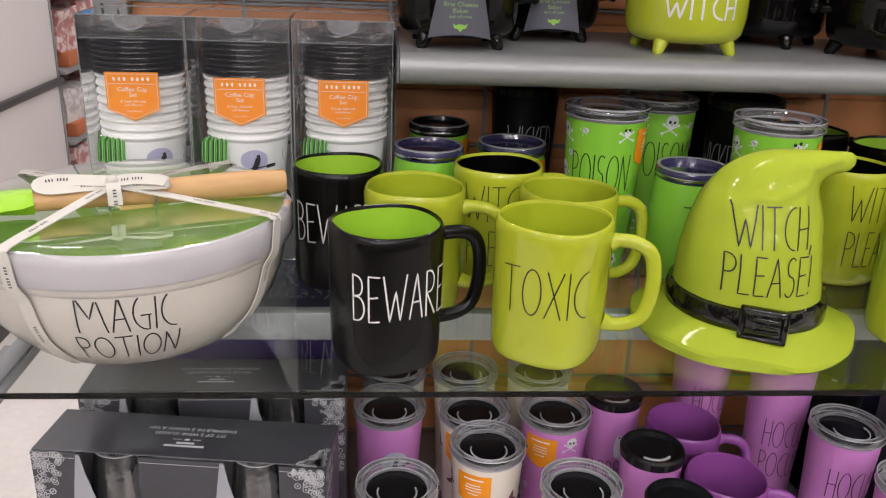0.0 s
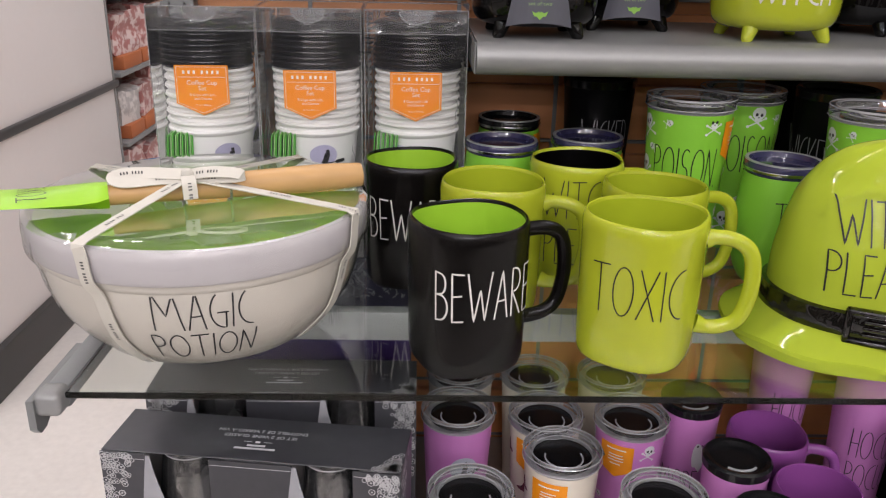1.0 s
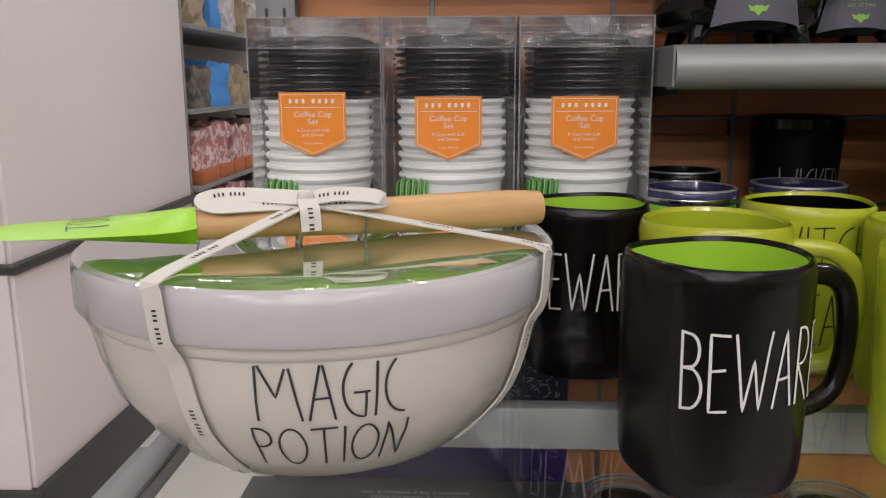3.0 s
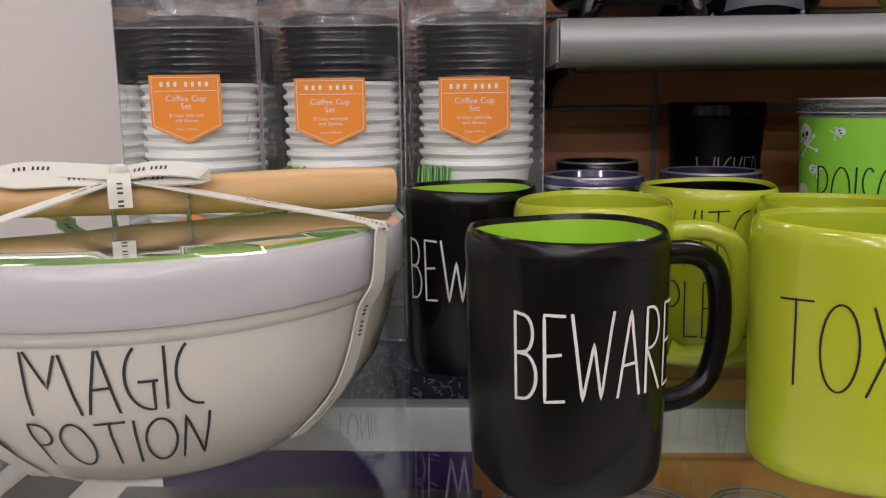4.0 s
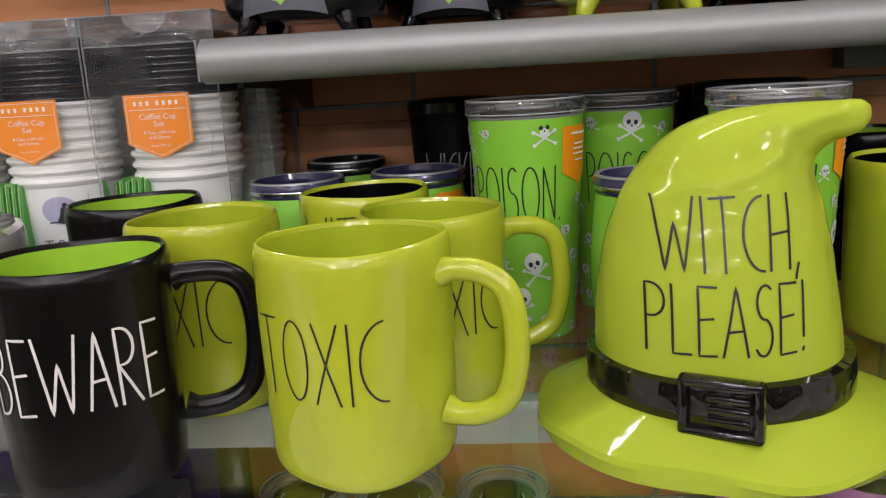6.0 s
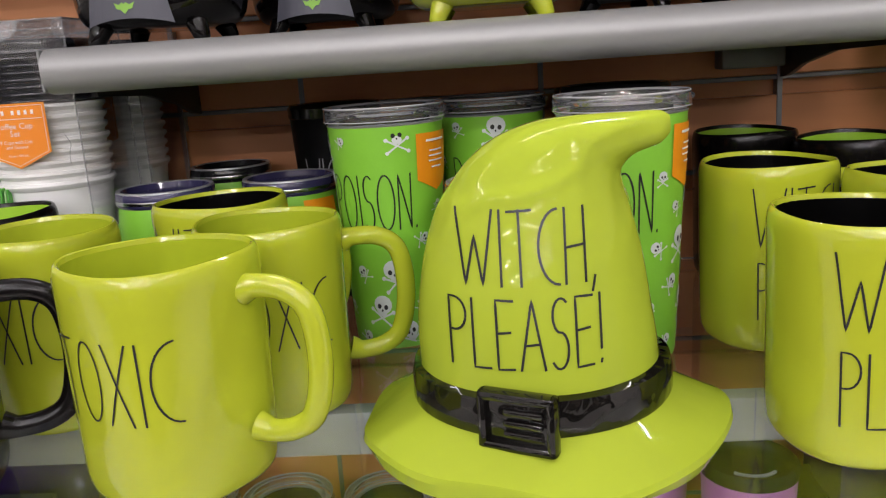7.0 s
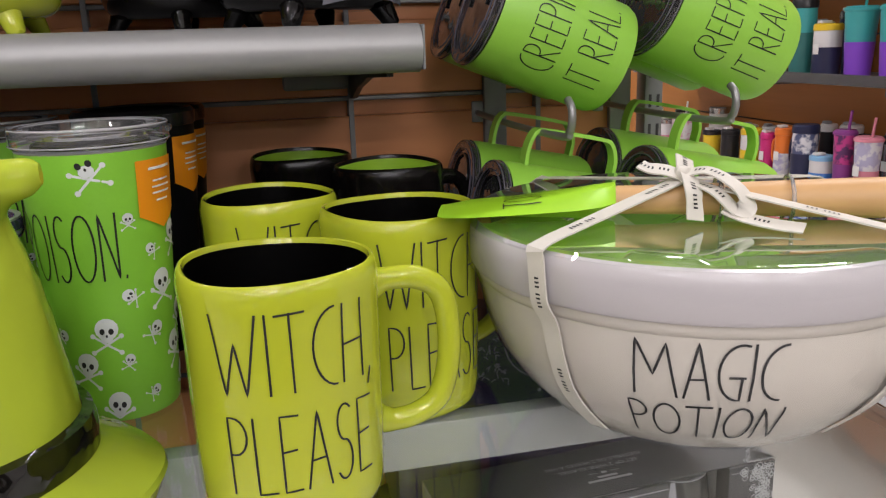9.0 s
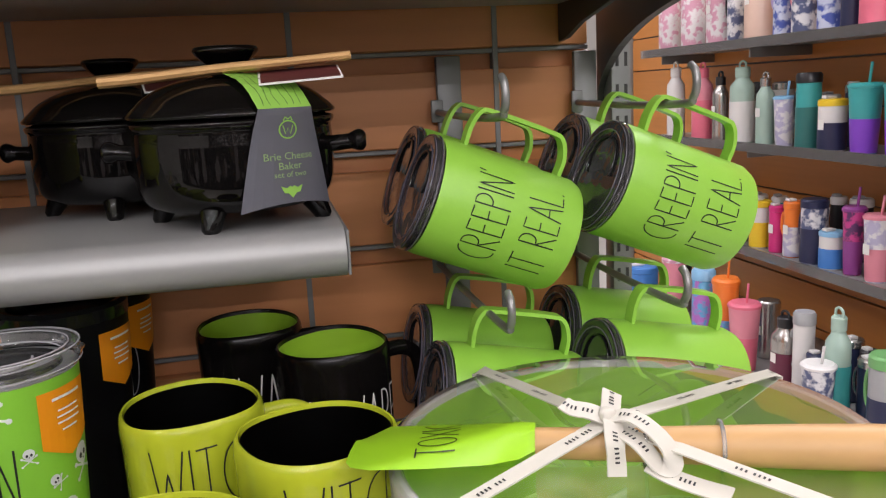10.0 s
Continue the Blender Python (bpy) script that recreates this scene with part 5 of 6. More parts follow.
    words = [text_bm("Coffee Cup", 0.0068, m @ Matrix.Translation((0, top - 0.0185, 0))), text_bm("Set", 0.0068, m @ Matrix.Translation((0, top - 0.0245, 0))), text_bm("8 Cups with Lids", 0.0040, m @ Matrix.Translation((0, top - 0.0315, 0))), text_bm("and Sleeves", 0.0040, m @ Matrix.Translation((0, top - 0.0355, 0))), text_bm("16 oz / 474 mL", 0.0028, m @ Matrix.Translation((0, top - 0.0425, 0)))]
    part("label_text", join_bm(words), PAPER, label_card, "white label lettering", smooth=False)
    return t


for set_x, set_y, set_turn, set_seed, set_moon, set_shift, set_slip in ((-0.2685, 0.914, 4, 41, -60, -0.0045, (-0.0022, 0.0015)), (-0.157, 0.918, 2, 42, -78, 0.002, (0.0003, -0.0025)), (-0.0440, 0.921, 2, 43, -120, 0.0035, (0.0013, -0.0028))):
    front_set = coffee_set(set_x, set_y, set_turn, set_seed, set_moon, set_shift, set_slip)
    copy_thing(front_set, pose(set_x + 0.006, set_y + 0.1125, GLASS_Z, 0, 0, set_turn * 0.5))


LID_CURVE = [(0.0700, 0.0868), (0.0685, 0.0885), (0.0655, 0.0915), (0.058, 0.0985), (0.046, 0.1055), (0.030, 0.1105), (0.014, 0.1128), (0.0, 0.1132)]


def lid_height(rr):
    for (r0, z0), (r1, z1) in zip(LID_CURVE, LID_CURVE[1:]):
        if r1 <= rr <= r0:
            return z1 + (z0 - z1) * (rr - r1) / (r0 - r1)
    return LID_CURVE[0][1]


def baker(x, y, turn, body_mat, sleeve, label, words=None, spreader=False, handles=True, leg_turn=-134, wide=1.0):
    """A small footed pot with a domed lid, knob and side handles."""
    t = thing("cheese_baker", x, y, 1.253, turn, label, "baker", "bakers on the metal shelf")
    t.scale = (wide, wide, 0.93)
    r = 0.0685
    bm = lathe_bm(rounded([(0.0, 0.0125), (0.044, 0.0125), (0.056, 0.0145), (0.0632, 0.020), (0.0670, 0.030), (0.0685, 0.045), (0.0688, 0.062), (0.0682, 0.072), (0.0696, 0.0745), (0.0705, 0.077), (0.0698, 0.0795), (0.065, 0.081)]), 72)
    tree = tree_of(bm)
    part("pot", bm, body_mat, t)
    lidb = lathe_bm(rounded([(0.064, 0.0816), (0.0705, 0.0820), (0.0719, 0.0842), (0.0700, 0.0868)] + LID_CURVE[1:]), 72)
    lid = part("lid", lidb, body_mat, t)
    part("knob", lathe_bm(rounded([(0.0, 0.112), (0.0115, 0.1122), (0.0100, 0.1160), (0.0120, 0.1195), (0.0190, 0.1265), (0.0222, 0.1305), (0.0220, 0.1330), (0.0195, 0.1345), (0.010, 0.1340), (0.0, 0.1338)], 3), 36), body_mat, lid)
    for s in (-1, 1) if handles else ():
        hb = tube_bm(smooth_path([(s * (r - 0.004), 0, 0.056), (s * (r + 0.008), 0, 0.057), (s * (r + 0.017), 0, 0.058), (s * (r + 0.024), 0, 0.058)], 4), [0.0065] * 4 + [0.0062] * 3 + [0.0072, 0.0082, 0.0088, 0.0086, 0.0075, 0.005], 16)
        part("side_handle", hb, body_mat, t)
    for a in (leg_turn, leg_turn + 90, leg_turn + 180, leg_turn + 270):
        ca, sa = math.cos(radians(a)), math.sin(radians(a))
        part("leg", tube_bm([(0.046 * ca, 0.046 * sa, 0.026), (0.053 * ca, 0.053 * sa, 0.016), (0.057 * ca, 0.057 * sa, 0.008), (0.060 * ca, 0.060 * sa, 0.0015), (0.060 * ca, 0.060 * sa, 0.0)], [0.0110, 0.0092, 0.0074, 0.0062, 0.0045], 16), body_mat, t)
    if sleeve is not None:
        # card band: wide at the foot, up the front and over the lid
        turn_m = Matrix.Rotation(radians(sleeve), 4, "Z")

        def on_sleeve(u, s, lift=0.0):
            if s < 0:  # upright part, s is the height minus the rim's
                zz = 0.086 + s
                rad = r + 0.0032 + 0.0022 * max(0, 1 + s / 0.02) + lift
                return turn_m @ Vector((rad * math.sin(u / rad), -rad * math.cos(u / rad), zz))
            yy = -0.0735 + s - 0.25 * lift
            top = max(lid_height(max(0.0, math.hypot(u * f, min(yy, -0.001)) - 0.003)) for f in (0, 0.5, 1.0)) + 0.0022 + lift
            return turn_m @ Vector((u, yy + 0.35 * (u * u) / 0.07 * max(0, 1 - s / 0.02), min(top, 0.0868 + s * 1.1 + 0.4 * lift)))
        stops = [-0.072, -0.060, -0.045, -0.030, -0.015, -0.004, 0.0, 0.004, 0.010, 0.018, 0.026, 0.034, 0.044]
        sl = bmesh.new()
        rows = []
        for s in stops:
            ww = 0.0195 + 0.0155 * max(0.0, -s / 0.072) ** 0.9
            rows.append([sl.verts.new(on_sleeve(-ww + 2 * ww * k / 10, s + (0.005 * (1 - (k / 5 - 1) ** 2) if s < -0.07 else 0))) for k in range(11)])
        for i, (a, b) in enumerate(zip(rows, rows[1:])):
            for k in range(10):
                f = sl.faces.new((a[k], a[k + 1], b[k + 1], b[k]))
                f.material_index = 0 if i < 6 else 1
        card = part("card_sleeve", sl, [SLEEVE_GREY, SLEEVE_LIME], t, "slate and lime card sleeve", smooth=False)
        txt = join_bm([text_bm("Brie Cheese", 0.0074, Matrix.Translation((0, -0.0335, 0))), text_bm("Baker", 0.0074, Matrix.Translation((0, -0.0405, 0))), text_bm("set of two", 0.0058, Matrix.Translation((0, -0.0465, 0)))])
        for v in txt.verts:
            v.co = on_sleeve(v.co.x, v.co.y, 0.0006)
        part("sleeve_text", txt, SLEEVE_TEXT, card, smooth=False)
        bat = [(-0.008, 0.004), (-0.004, 0.0022), (-0.0015, 0.004), (0, 0.0028), (0.0015, 0.004), (0.004, 0.0022), (0.008, 0.004), (0.006, -0.001), (0.003, -0.0015), (0, -0.005), (-0.003, -0.0015), (-0.006, -0.001)]
        batb = poly_bm(bat, Matrix.Identity(4))
        for v in batb.verts:
            v.co = on_sleeve(v.co.x, v.co.y - 0.0585, 0.0006)
        part("bat_print", batb, SLEEVE_LIME, card, smooth=False)
        ring = bmesh.new()
        dot = lambda u, v: on_sleeve(u, v, 0.0006)
        ink_bm([[Vector((0.0062 * math.cos(radians(q)), -0.0145 + 0.0062 * math.sin(radians(q)))) for q in range(0, 361, 20)]], 0.0010, dot, ring)
        ink_bm([[Vector((e, -0.0145 + f)) for e, f in ((-0.003, 0.0066), (-0.002, 0.0088), (0, 0.0072), (0.002, 0.0088), (0.003, 0.0066))]], 0.0009, dot, ring)
        ink_bm([[Vector((e, -0.0145 + f)) for e, f in ((-0.0036, 0.0028), (-0.0018, -0.003), (0, 0.001), (0.0018, -0.003), (0.0036, 0.0028))]], 0.0008, dot, ring)
        part("emblem", ring, SLEEVE_LIME, card, "round lime emblem", smooth=False)
        veins = bmesh.new()
        vr = random.Random(5)
        for u0 in (-0.0145, -0.0095, -0.004, 0.0015, 0.007, 0.0125):
            ink_bm([[Vector((u0 + 0.0007 * math.sin(k * 1.1 + u0 * 900) + 0.0004 * vr.uniform(-1, 1), 0.002 + 0.0034 * k)) for k in range(12)]], 0.0004, dot, veins)
        part("sleeve_vein", veins, INK, card, smooth=False)
    if words:
        part("lettering", ink_bm(lettering(words, 0.0026), 0.0026, round_place(tree, -95, r)), WHITE_INK, t, "white hand-drawn lettering", smooth=False)
    if spreader:
        s = thing("spreader", x, y, 1.253, turn, "pale wooden spreader lying on the baker lid", "spreader")
        s.scale.z = 0.93
        part("stick", tube_bm(smooth_path([(-0.075, -0.048, 0.1105), (-0.05, -0.042, 0.1120), (0.0, -0.032, 0.1165), (0.05, -0.025, 0.1195), (0.09, -0.018, 0.1225)], 5), [0.0085] * 6 + [0.0078] * 8 + [0.0072] * 7, 10, flat=0.5), BEECH, s)
        tag = box_bm(-0.028, 0.028, -0.017, 0.017, 0, 0.0012)
        tag.transform(pose(0.056, -0.033, 0.1090, 16, -3, 10))
        card_tag = part("card_tag", tag, PAPER, s, "white card tag with a dark print", smooth=False)
        pr = box_bm(-0.0265, 0.0265, -0.0155, 0.0155, 0.0013, 0.0018)
        pr.transform(pose(0.056, -0.033, 0.1090, 16, -3, 10))
        part("tag_print", pr, material("maroon_print", (0.09, 0.02, 0.02), 0.5), card_tag, smooth=False)
    return t


L_BAK = "glossy black ceramic baker with lid and card sleeve"
baker(0.083, 0.955, 0, BLACK_GLOSS, -2, L_BAK)
baker(0.200, 1.055, 0, BLACK_GLOSS, 0, L_BAK)
baker(0.350, 0.965, 0, LIME, None, "glossy lime green ceramic footed baker with white lettering", [("WITCH", -0.04, 0.04, 0.044, 0.070)], handles=False)
baker(0.497, 1.062, 0, BLACK_GLOSS, None, "glossy black ceramic baker with a lid", spreader=True, leg_turn=-90)
baker(0.5945, 0.952, -10, BLACK_GLOSS, 40, L_BAK, spreader=True, leg_turn=-97, wide=1.04)


def hook(x, z, front):
    h = thing("display_hook", x, WALL_Y, z, 0, "grey steel display hook in the slat wall", "hook", "hooks in the slat wall")
    part("plate", box_bm(-0.006, 0.006, -0.013, -0.0095, -0.010, 0.012, 0.0012), METAL_GREY, h)
    L = front - WALL_Y
    path = smooth_path([(0, -0.004, 0), (0, L * 0.5, -0.002), (0, L + 0.015, 0.0), (0, L, 0.005), (0, L - 0.005, 0.014), (0, L - 0.003, 0.024), (0, L + 0.004, 0.029)], 6)
    part("rod", tube_bm(path, 0.0031, 12), HOOK_GREY, h)
    return h


def travel_mug(x, y, z, axis, label, roll):
    """A hanging insulated mug; axis points from its base to its lid, its handle is up."""
    t = thing("travel_mug", x, y, z, 0, label, "mug", "travel mugs on hooks")
    up = Vector(axis).normalized()
    hand = (Vector((0.12, 0, 1)) - up * up.dot(Vector((0.12, 0, 1)))).normalized()
    face = hand.cross(up)
    m = Matrix((face.to_4d(), hand.to_4d(), up.to_4d(), (0, 0, 0, 1))).transposed()
    m[3] = (0, 0, 0, 1)
    for i in range(3):
        m[i][3] = 0
    r, h = 0.046, 0.116
    bm = lathe_bm([(0.0, -h / 2 + 0.003), (r - 0.010, -h / 2 + 0.002), (r - 0.006, -h / 2), (r - 0.002, -h / 2 + 0.002), (r, -h / 2 + 0.007), (r, h / 2 - 0.004), (r - 0.001, h / 2), (r - 0.003, h / 2)], 56)
    tree = tree_of(bm)
    lines = [("CREEPIN'", -0.035, 0.036, 0.003, 0.031), ("IT REAL.", -0.033, 0.035, -0.038, -0.010)]
    # text faces away from the handle by a quarter turn
    tx = ink_bm(lettering(lines, 0.0010), 0.0010, round_place(tree, roll, r, 0.0005))
    for b, nm, mat, lab in ((bm, "body", POWDER_MUG, ""), (tx, "lettering", INK, "thin hand-drawn lettering")):
        b.transform(m)
        part(nm, b, mat, t, lab, smooth=nm == "body")
    seal = lathe_bm([(r - 0.002, h / 2 - 0.001), (r - 0.0015, h / 2 + 0.0045), (r - 0.006, h / 2 + 0.005), (0.0, h / 2 + 0.004)], 48)
    seal.transform(m)
    part("seal", seal, LID_DARK, t, "dark lid seal")
    lid = lathe_bm([(r - 0.001, h / 2 + 0.001), (r - 0.0005, h / 2 + 0.002), (r - 0.0002, h / 2 + 0.0065), (r - 0.0025, h / 2 + 0.0085), (r - 0.008, h / 2 + 0.0082), (r - 0.010, h / 2 + 0.0062), (0.0, h / 2 + 0.0064)], 48)
    lid.transform(m)
    lid = part("lid", lid, LID_SMOKE, t, "smoky clear lid")
    for rr, zz in ((r - 0.0012, h / 2 + 0.0078), (r - 0.0080, h / 2 + 0.0084), (r - 0.0004, h / 2 + 0.0024)):
        loop = [Vector((rr * math.cos(q), rr * math.sin(q), zz)) for q in [2 * math.pi * i / 40 for i in range(41)]]
        edge = tube_bm(loop, 0.0006, 5)
        edge.transform(m)
        part("lid_edge", edge, LID_SMOKE_EDGE, lid)
    slide = tube_bm([Vector((0.5 * r * math.cos(radians(a)), 0.2 * r + 0.5 * r * math.sin(radians(a)), h / 2 + 0.0072)) for a in range(-20, 201, 20)], 0.0011, 6)
    slide.transform(m)
    part("slider", slide, LID_DARK, lid)
    path = smooth_path([(0, r - 0.001, 0.040), (0, r + 0.014, 0.040), (0, r + 0.027, 0.036), (0, r + 0.030, 0.026), (0, r + 0.030, -0.022), (0, r + 0.027, -0.034), (0, r + 0.014, -0.040), (0, r - 0.001, -0.040)], 5)
    hb = ribbon_strap(path, 0.0125, 0.0032)
    hb.transform(m)
    part("handle", hb, POWDER_MUG, t, "flat strap handle")
    return t


def ribbon_strap(path, width, thick):
    bm = bmesh.new()
    rows = []
    for i, p in enumerate(path):
        d = (path[min(i + 1, len(path) - 1)] - path[max(i - 1, 0)]).normalized()
        s = Vector((1, 0, 0)) * width / 2
        n = d.cross(Vector((1, 0, 0))).normalized() * thick / 2
        rows.append([bm.verts.new(p - s - n), bm.verts.new(p + s - n), bm.verts.new(p + s + n), bm.verts.new(p - s + n)])
    for a, b in zip(rows, rows[1:]):
        for k in range(4):
            bm.faces.new((a[k], a[(k + 1) % 4], b[(k + 1) % 4], b[k]))
    bm.faces.new(rows[0][::-1])
    bm.faces.new(rows[-1])
    return bm


L_TRA = "bright green insulated travel mug hanging from a hook"
for hx, hz, hy, ax, roll in ((0.785, 1.318, 0.90, (-0.93, -0.03, 0.37), 0), (0.932, 1.320, 0.90, (-0.93, -0.03, 0.37), 0), (0.778, 1.165, 0.88, (-0.97, -0.02, 0.20), -34), (0.915, 1.170, 0.88, (-0.97, -0.04, 0.19), -34)):
    hook(hx, hz, hy)
    travel_mug(hx + (0.0 if roll == 0 else 0.015), 0.945, hz - (0.077 if roll == 0 else 0.080), ax, L_TRA, roll)
    travel_mug(hx + (0.005 if roll == 0 else 0.017), 1.045, hz - 0.074, ax, L_TRA, roll)


# ---- things on the lower shelf ----
# pale grey that stands in for light inside the glass boxes
INNER_PALE = material("grey_inner_brightener", (0.38, 0.37, 0.37), 0.6, grain=0.08, scale=80)

def lace_bm(bm, place, w, h, corner, seed):
    """Printed lace in a corner: overlapping rings and petals, thinning out along the two edges."""
    rng = random.Random(seed)
    for _ in range(190):
        u, v = rng.random() ** 1.3, rng.random() ** 1.3
        if u + v > 0.86 + 0.16 * math.sin(26 * math.atan2(v, u)):
            continue
        r = rng.uniform(0.0012, 0.0036)
        cu, cv = corner[0] + corner[2] * (u * w + 0.003), corner[1] + corner[3] * (v * h + 0.003)
        ink_bm([[Vector((cu + r * math.cos(q), cv + r * math.sin(q))) for q in [2 * math.pi * i / 8 for i in range(9)]]], 0.0007, place, bm)
        if r > 0.0026:
            disc_bm(bm, cu, cv, 0.0010, 0.0010, place, 6)


def glass_carton(x, y, turn, seed, label):
    t = thing("wine_glass_box", x, y, LOW_Z, turn, label, "box", "boxed wine glasses")
    w, d, h = 0.29, 0.076, 0.275
    bm = box_bm(-w / 2, w / 2, 0.003, d, 0, h, 0.0008, 1)
    front = [f for f in bm.faces if f.normal.y < -0.9 and f.calc_area() > 0.01]
    bmesh.ops.delete(bm, geom=front, context="FACES")
    part("carton", bm, CARTON, t, "charcoal card carton", smooth=False)
    for x0, x1, z0, z1 in ((-w / 2, w / 2, 0, 0.02), (-w / 2, -0.100, 0.02, h - 0.0012), (-0.038, 0.042, 0.02, h - 0.0012), (0.100, w / 2, 0.02, h - 0.0012)):
        part("front_panel", box_bm(x0, x1, 0.0, 0.0022, z0, z1), CARTON, t, smooth=False)
    # added card, so the windows look lit rather than black
    part("inner_brightener", box_bm(-w / 2 + 0.002, w / 2 - 0.002, d - 0.004, d - 0.002, 0.002, h - 0.003), INNER_PALE, t, "grey card added to brighten the inside", smooth=False)
    for c in (-0.0985, 0.0435):
        # printed swoosh that bounds each window on one side, and the carton's curved edge on the other
        sw = bmesh.new()
        cols = []
        for k in range(13):
            s = k / 12
            z = h - 0.0016 - (h - 0.022) * s
            cols.append((sw.verts.new((c - 0.001 - 0.014 * math.sin(min(1.0, s * 1.6) * 1.5708), -0.0007, z)), sw.verts.new((c + 0.003 + 0.040 * min(1.0, s * 2.2) ** 1.4 * (1 - 0.3 * s), -0.0007, z))))
        for (a0, b0), (a1, b1) in zip(cols, cols[1:]):
            sw.faces.new((a0, a1, b1, b0))
        part("swoosh_print", sw, FROST, t, "pale grey curved print", smooth=False)
        gc = c + 0.028
        gb = lathe_bm(rounded([(0.0, 0.006), (0.034, 0.006), (0.035, 0.008), (0.006, 0.014), (0.0045, 0.03), (0.0045, 0.10), (0.012, 0.112), (0.031, 0.135), (0.0365, 0.165), (0.034, 0.21), (0.0275, 0.263), (0.0265, 0.263), (0.033, 0.21), (0.0355, 0.165), (0.030, 0.137), (0.0, 0.116)], 2), 36, centre=(gc, 0.0385))
        glass = part("wine_glass", gb, WINE_GLASS, t, "clear stemmed wine glass")
        # opaque pale tube imitates the bright line on the glass rim
        rim = tube_bm([Vector((gc + 0.0272 * math.cos(radians(q)), 0.0385 + 0.0272 * math.sin(radians(q)), 0.2632)) for q in range(0, 361, 12)], 0.0006, 5)
        part("glass_rim", rim, LID_PALE, glass)
    lace = bmesh.new()
    pl = lambda u, v: Vector((u, -0.0008, v))
    lace_bm(lace, pl, 0.034, 0.10, (-w / 2, h, 1, -1), seed)
    lace_bm(lace, pl, 0.034, 0.10, (w / 2, h, -1, -1), seed + 1)
    side = lambda u, v: Vector((w / 2 + 0.0008, u, v))
    lace_bm(lace, side, 0.05, 0.13, (0.0, h, 1, -1), seed + 2)
    tp = lambda u, v: Vector((u, v, h + 0.0008))
    lace_bm(lace, tp, 0.025, 0.03, (w / 2, 0.0, -1, 1), seed + 3)
    tagged(part("lace_print", lace, LACE, t, "silver lace print", smooth=False), kind="stuff")
    for e0, e1 in ((-w / 2 + 0.004, -0.101), (-0.037, 0.041), (0.101, w / 2 - 0.004)):
        part("border_line", ink_bm([[Vector((e0, h - 0.006)), Vector((e1, h - 0.006))]], 0.0006, pl), LACE, t, smooth=False)
    m = Matrix.Translation((0, d / 2, h + 0.0008)) @ Matrix.Rotation(radians(180), 4, "Z")
    words = [text_bm("SET OF 2 WINE GLASSES", 0.0068, m @ Matrix.Translation((0, -0.004, 0))), text_bm("ENSEMBLE DE 2 VERRES \u00c0 VIN", 0.0068, m @ Matrix.Translation((0, -0.0125, 0)))]
    part("top_text", join_bm(words), LACE, t, "small silver lettering", smooth=False)
    part("top_mark", bars_bm([(-0.02, 0.02, 0.0155, 0.0185), (-0.009, 0.009, 0.0105, 0.0135), (-0.0025, 0.0025, 0.0045, 0.0075), (-0.014, -0.006, 0.0055, 0.0062), (0.006, 0.014, 0.0055, 0.0062)], m), LACE, t, smooth=False)
    return t


def tall_carton(x, y, w, h, seed, label):
    t = thing("gift_carton", x, y, LOW_Z, 0, label, "box", "tall gift cartons")
    part("carton", box_bm(-w / 2, w / 2, 0, 0.09, 0, h, 0.001, 1), NAVY, t, smooth=False)
    lace = bmesh.new()
    rng = random.Random(seed)
    pl = lambda u, v: Vector((u, -0.0008, v))
    for _ in range(420):
        u, v = rng.uniform(-w / 2 + 0.004, w / 2 - 0.004), h - 0.003 - 0.05 * rng.random()
        if abs(u) < 0.035 and v < h - 0.006:
            continue
        a = rng.uniform(0, 3.14)
        ink_bm([[Vector((u - 0.002 * math.cos(a), v - 0.002 * math.sin(a))), Vector((u, v + 0.0008)), Vector((u + 0.002 * math.cos(a), v + 0.002 * math.sin(a)))]], 0.0012, pl, lace)
    ink_bm([[Vector((0.04 * math.cos(q), h - 0.012 + 0.04 * math.sin(q))) for q in [math.pi + math.pi * i / 14 for i in range(15)]]], 0.0016, pl, lace)
    tagged(part("lace_print", lace, FROST, t, "grey lace print", smooth=False), kind="stuff")
    pb = bmesh.new()
    for k in range(3):
        disc_bm(pb, w * 0.02 - 0.012 + 0.012 * k, h - 0.064, 0.002, 0.002, pl, 8)
    part("dot_print", pb, LACE, t, smooth=False)
    part("purple_band", box_bm(-w / 2, w / 2, -0.0012, 0.0, h - 0.20, h - 0.075), material("violet_card", (0.035, 0.014, 0.10), 0.4, grain=0.1, scale=90), t, smooth=False)
    return t


L_GB = "charcoal wine glass box with silver lace corners"
glass_carton(-0.196, 0.683, -7, 51, L_GB)
glass_carton(-0.184, 0.803, 0, 55, L_GB)
glass_carton(0.806, 0.830, 5, 59, L_GB)
tall_carton(-0.190, 0.960, 0.285, 0.372, 63, "tall navy gift carton with a grey lace print")
tall_carton(0.790, 0.965, 0.285, 0.372, 64, "tall navy gift carton with a grey lace print")

G_LOW = "tumblers on the lower shelf"
L_PUR = "orchid purple tumbler with a clear lid"
L_PUB = "orchid purple tumbler with a black lid"
L_IVO = "ivory tumbler with hat prints and a clear lid"
HOCUS = [("HOCUS", -0.03, 0.034, 0.100, 0.142), ("POCUS", -0.03, 0.034, 0.050, 0.090)]
MORE = [("MORE", -0.03, 0.02, 0.07, 0.10)]
tall_tumbler(0.013, 0.920, LOW_Z, 0.191, 0.0435, PURPLE, -70, None, INK, L_PUR, 71, G_LOW, decal="moon")
tall_tumbler(0.122, 0.912, LOW_Z, 0.191, 0.0435, IVORY, -70, None, INK, L_IVO, 72, G_LOW, tag=-120, decal="hat")
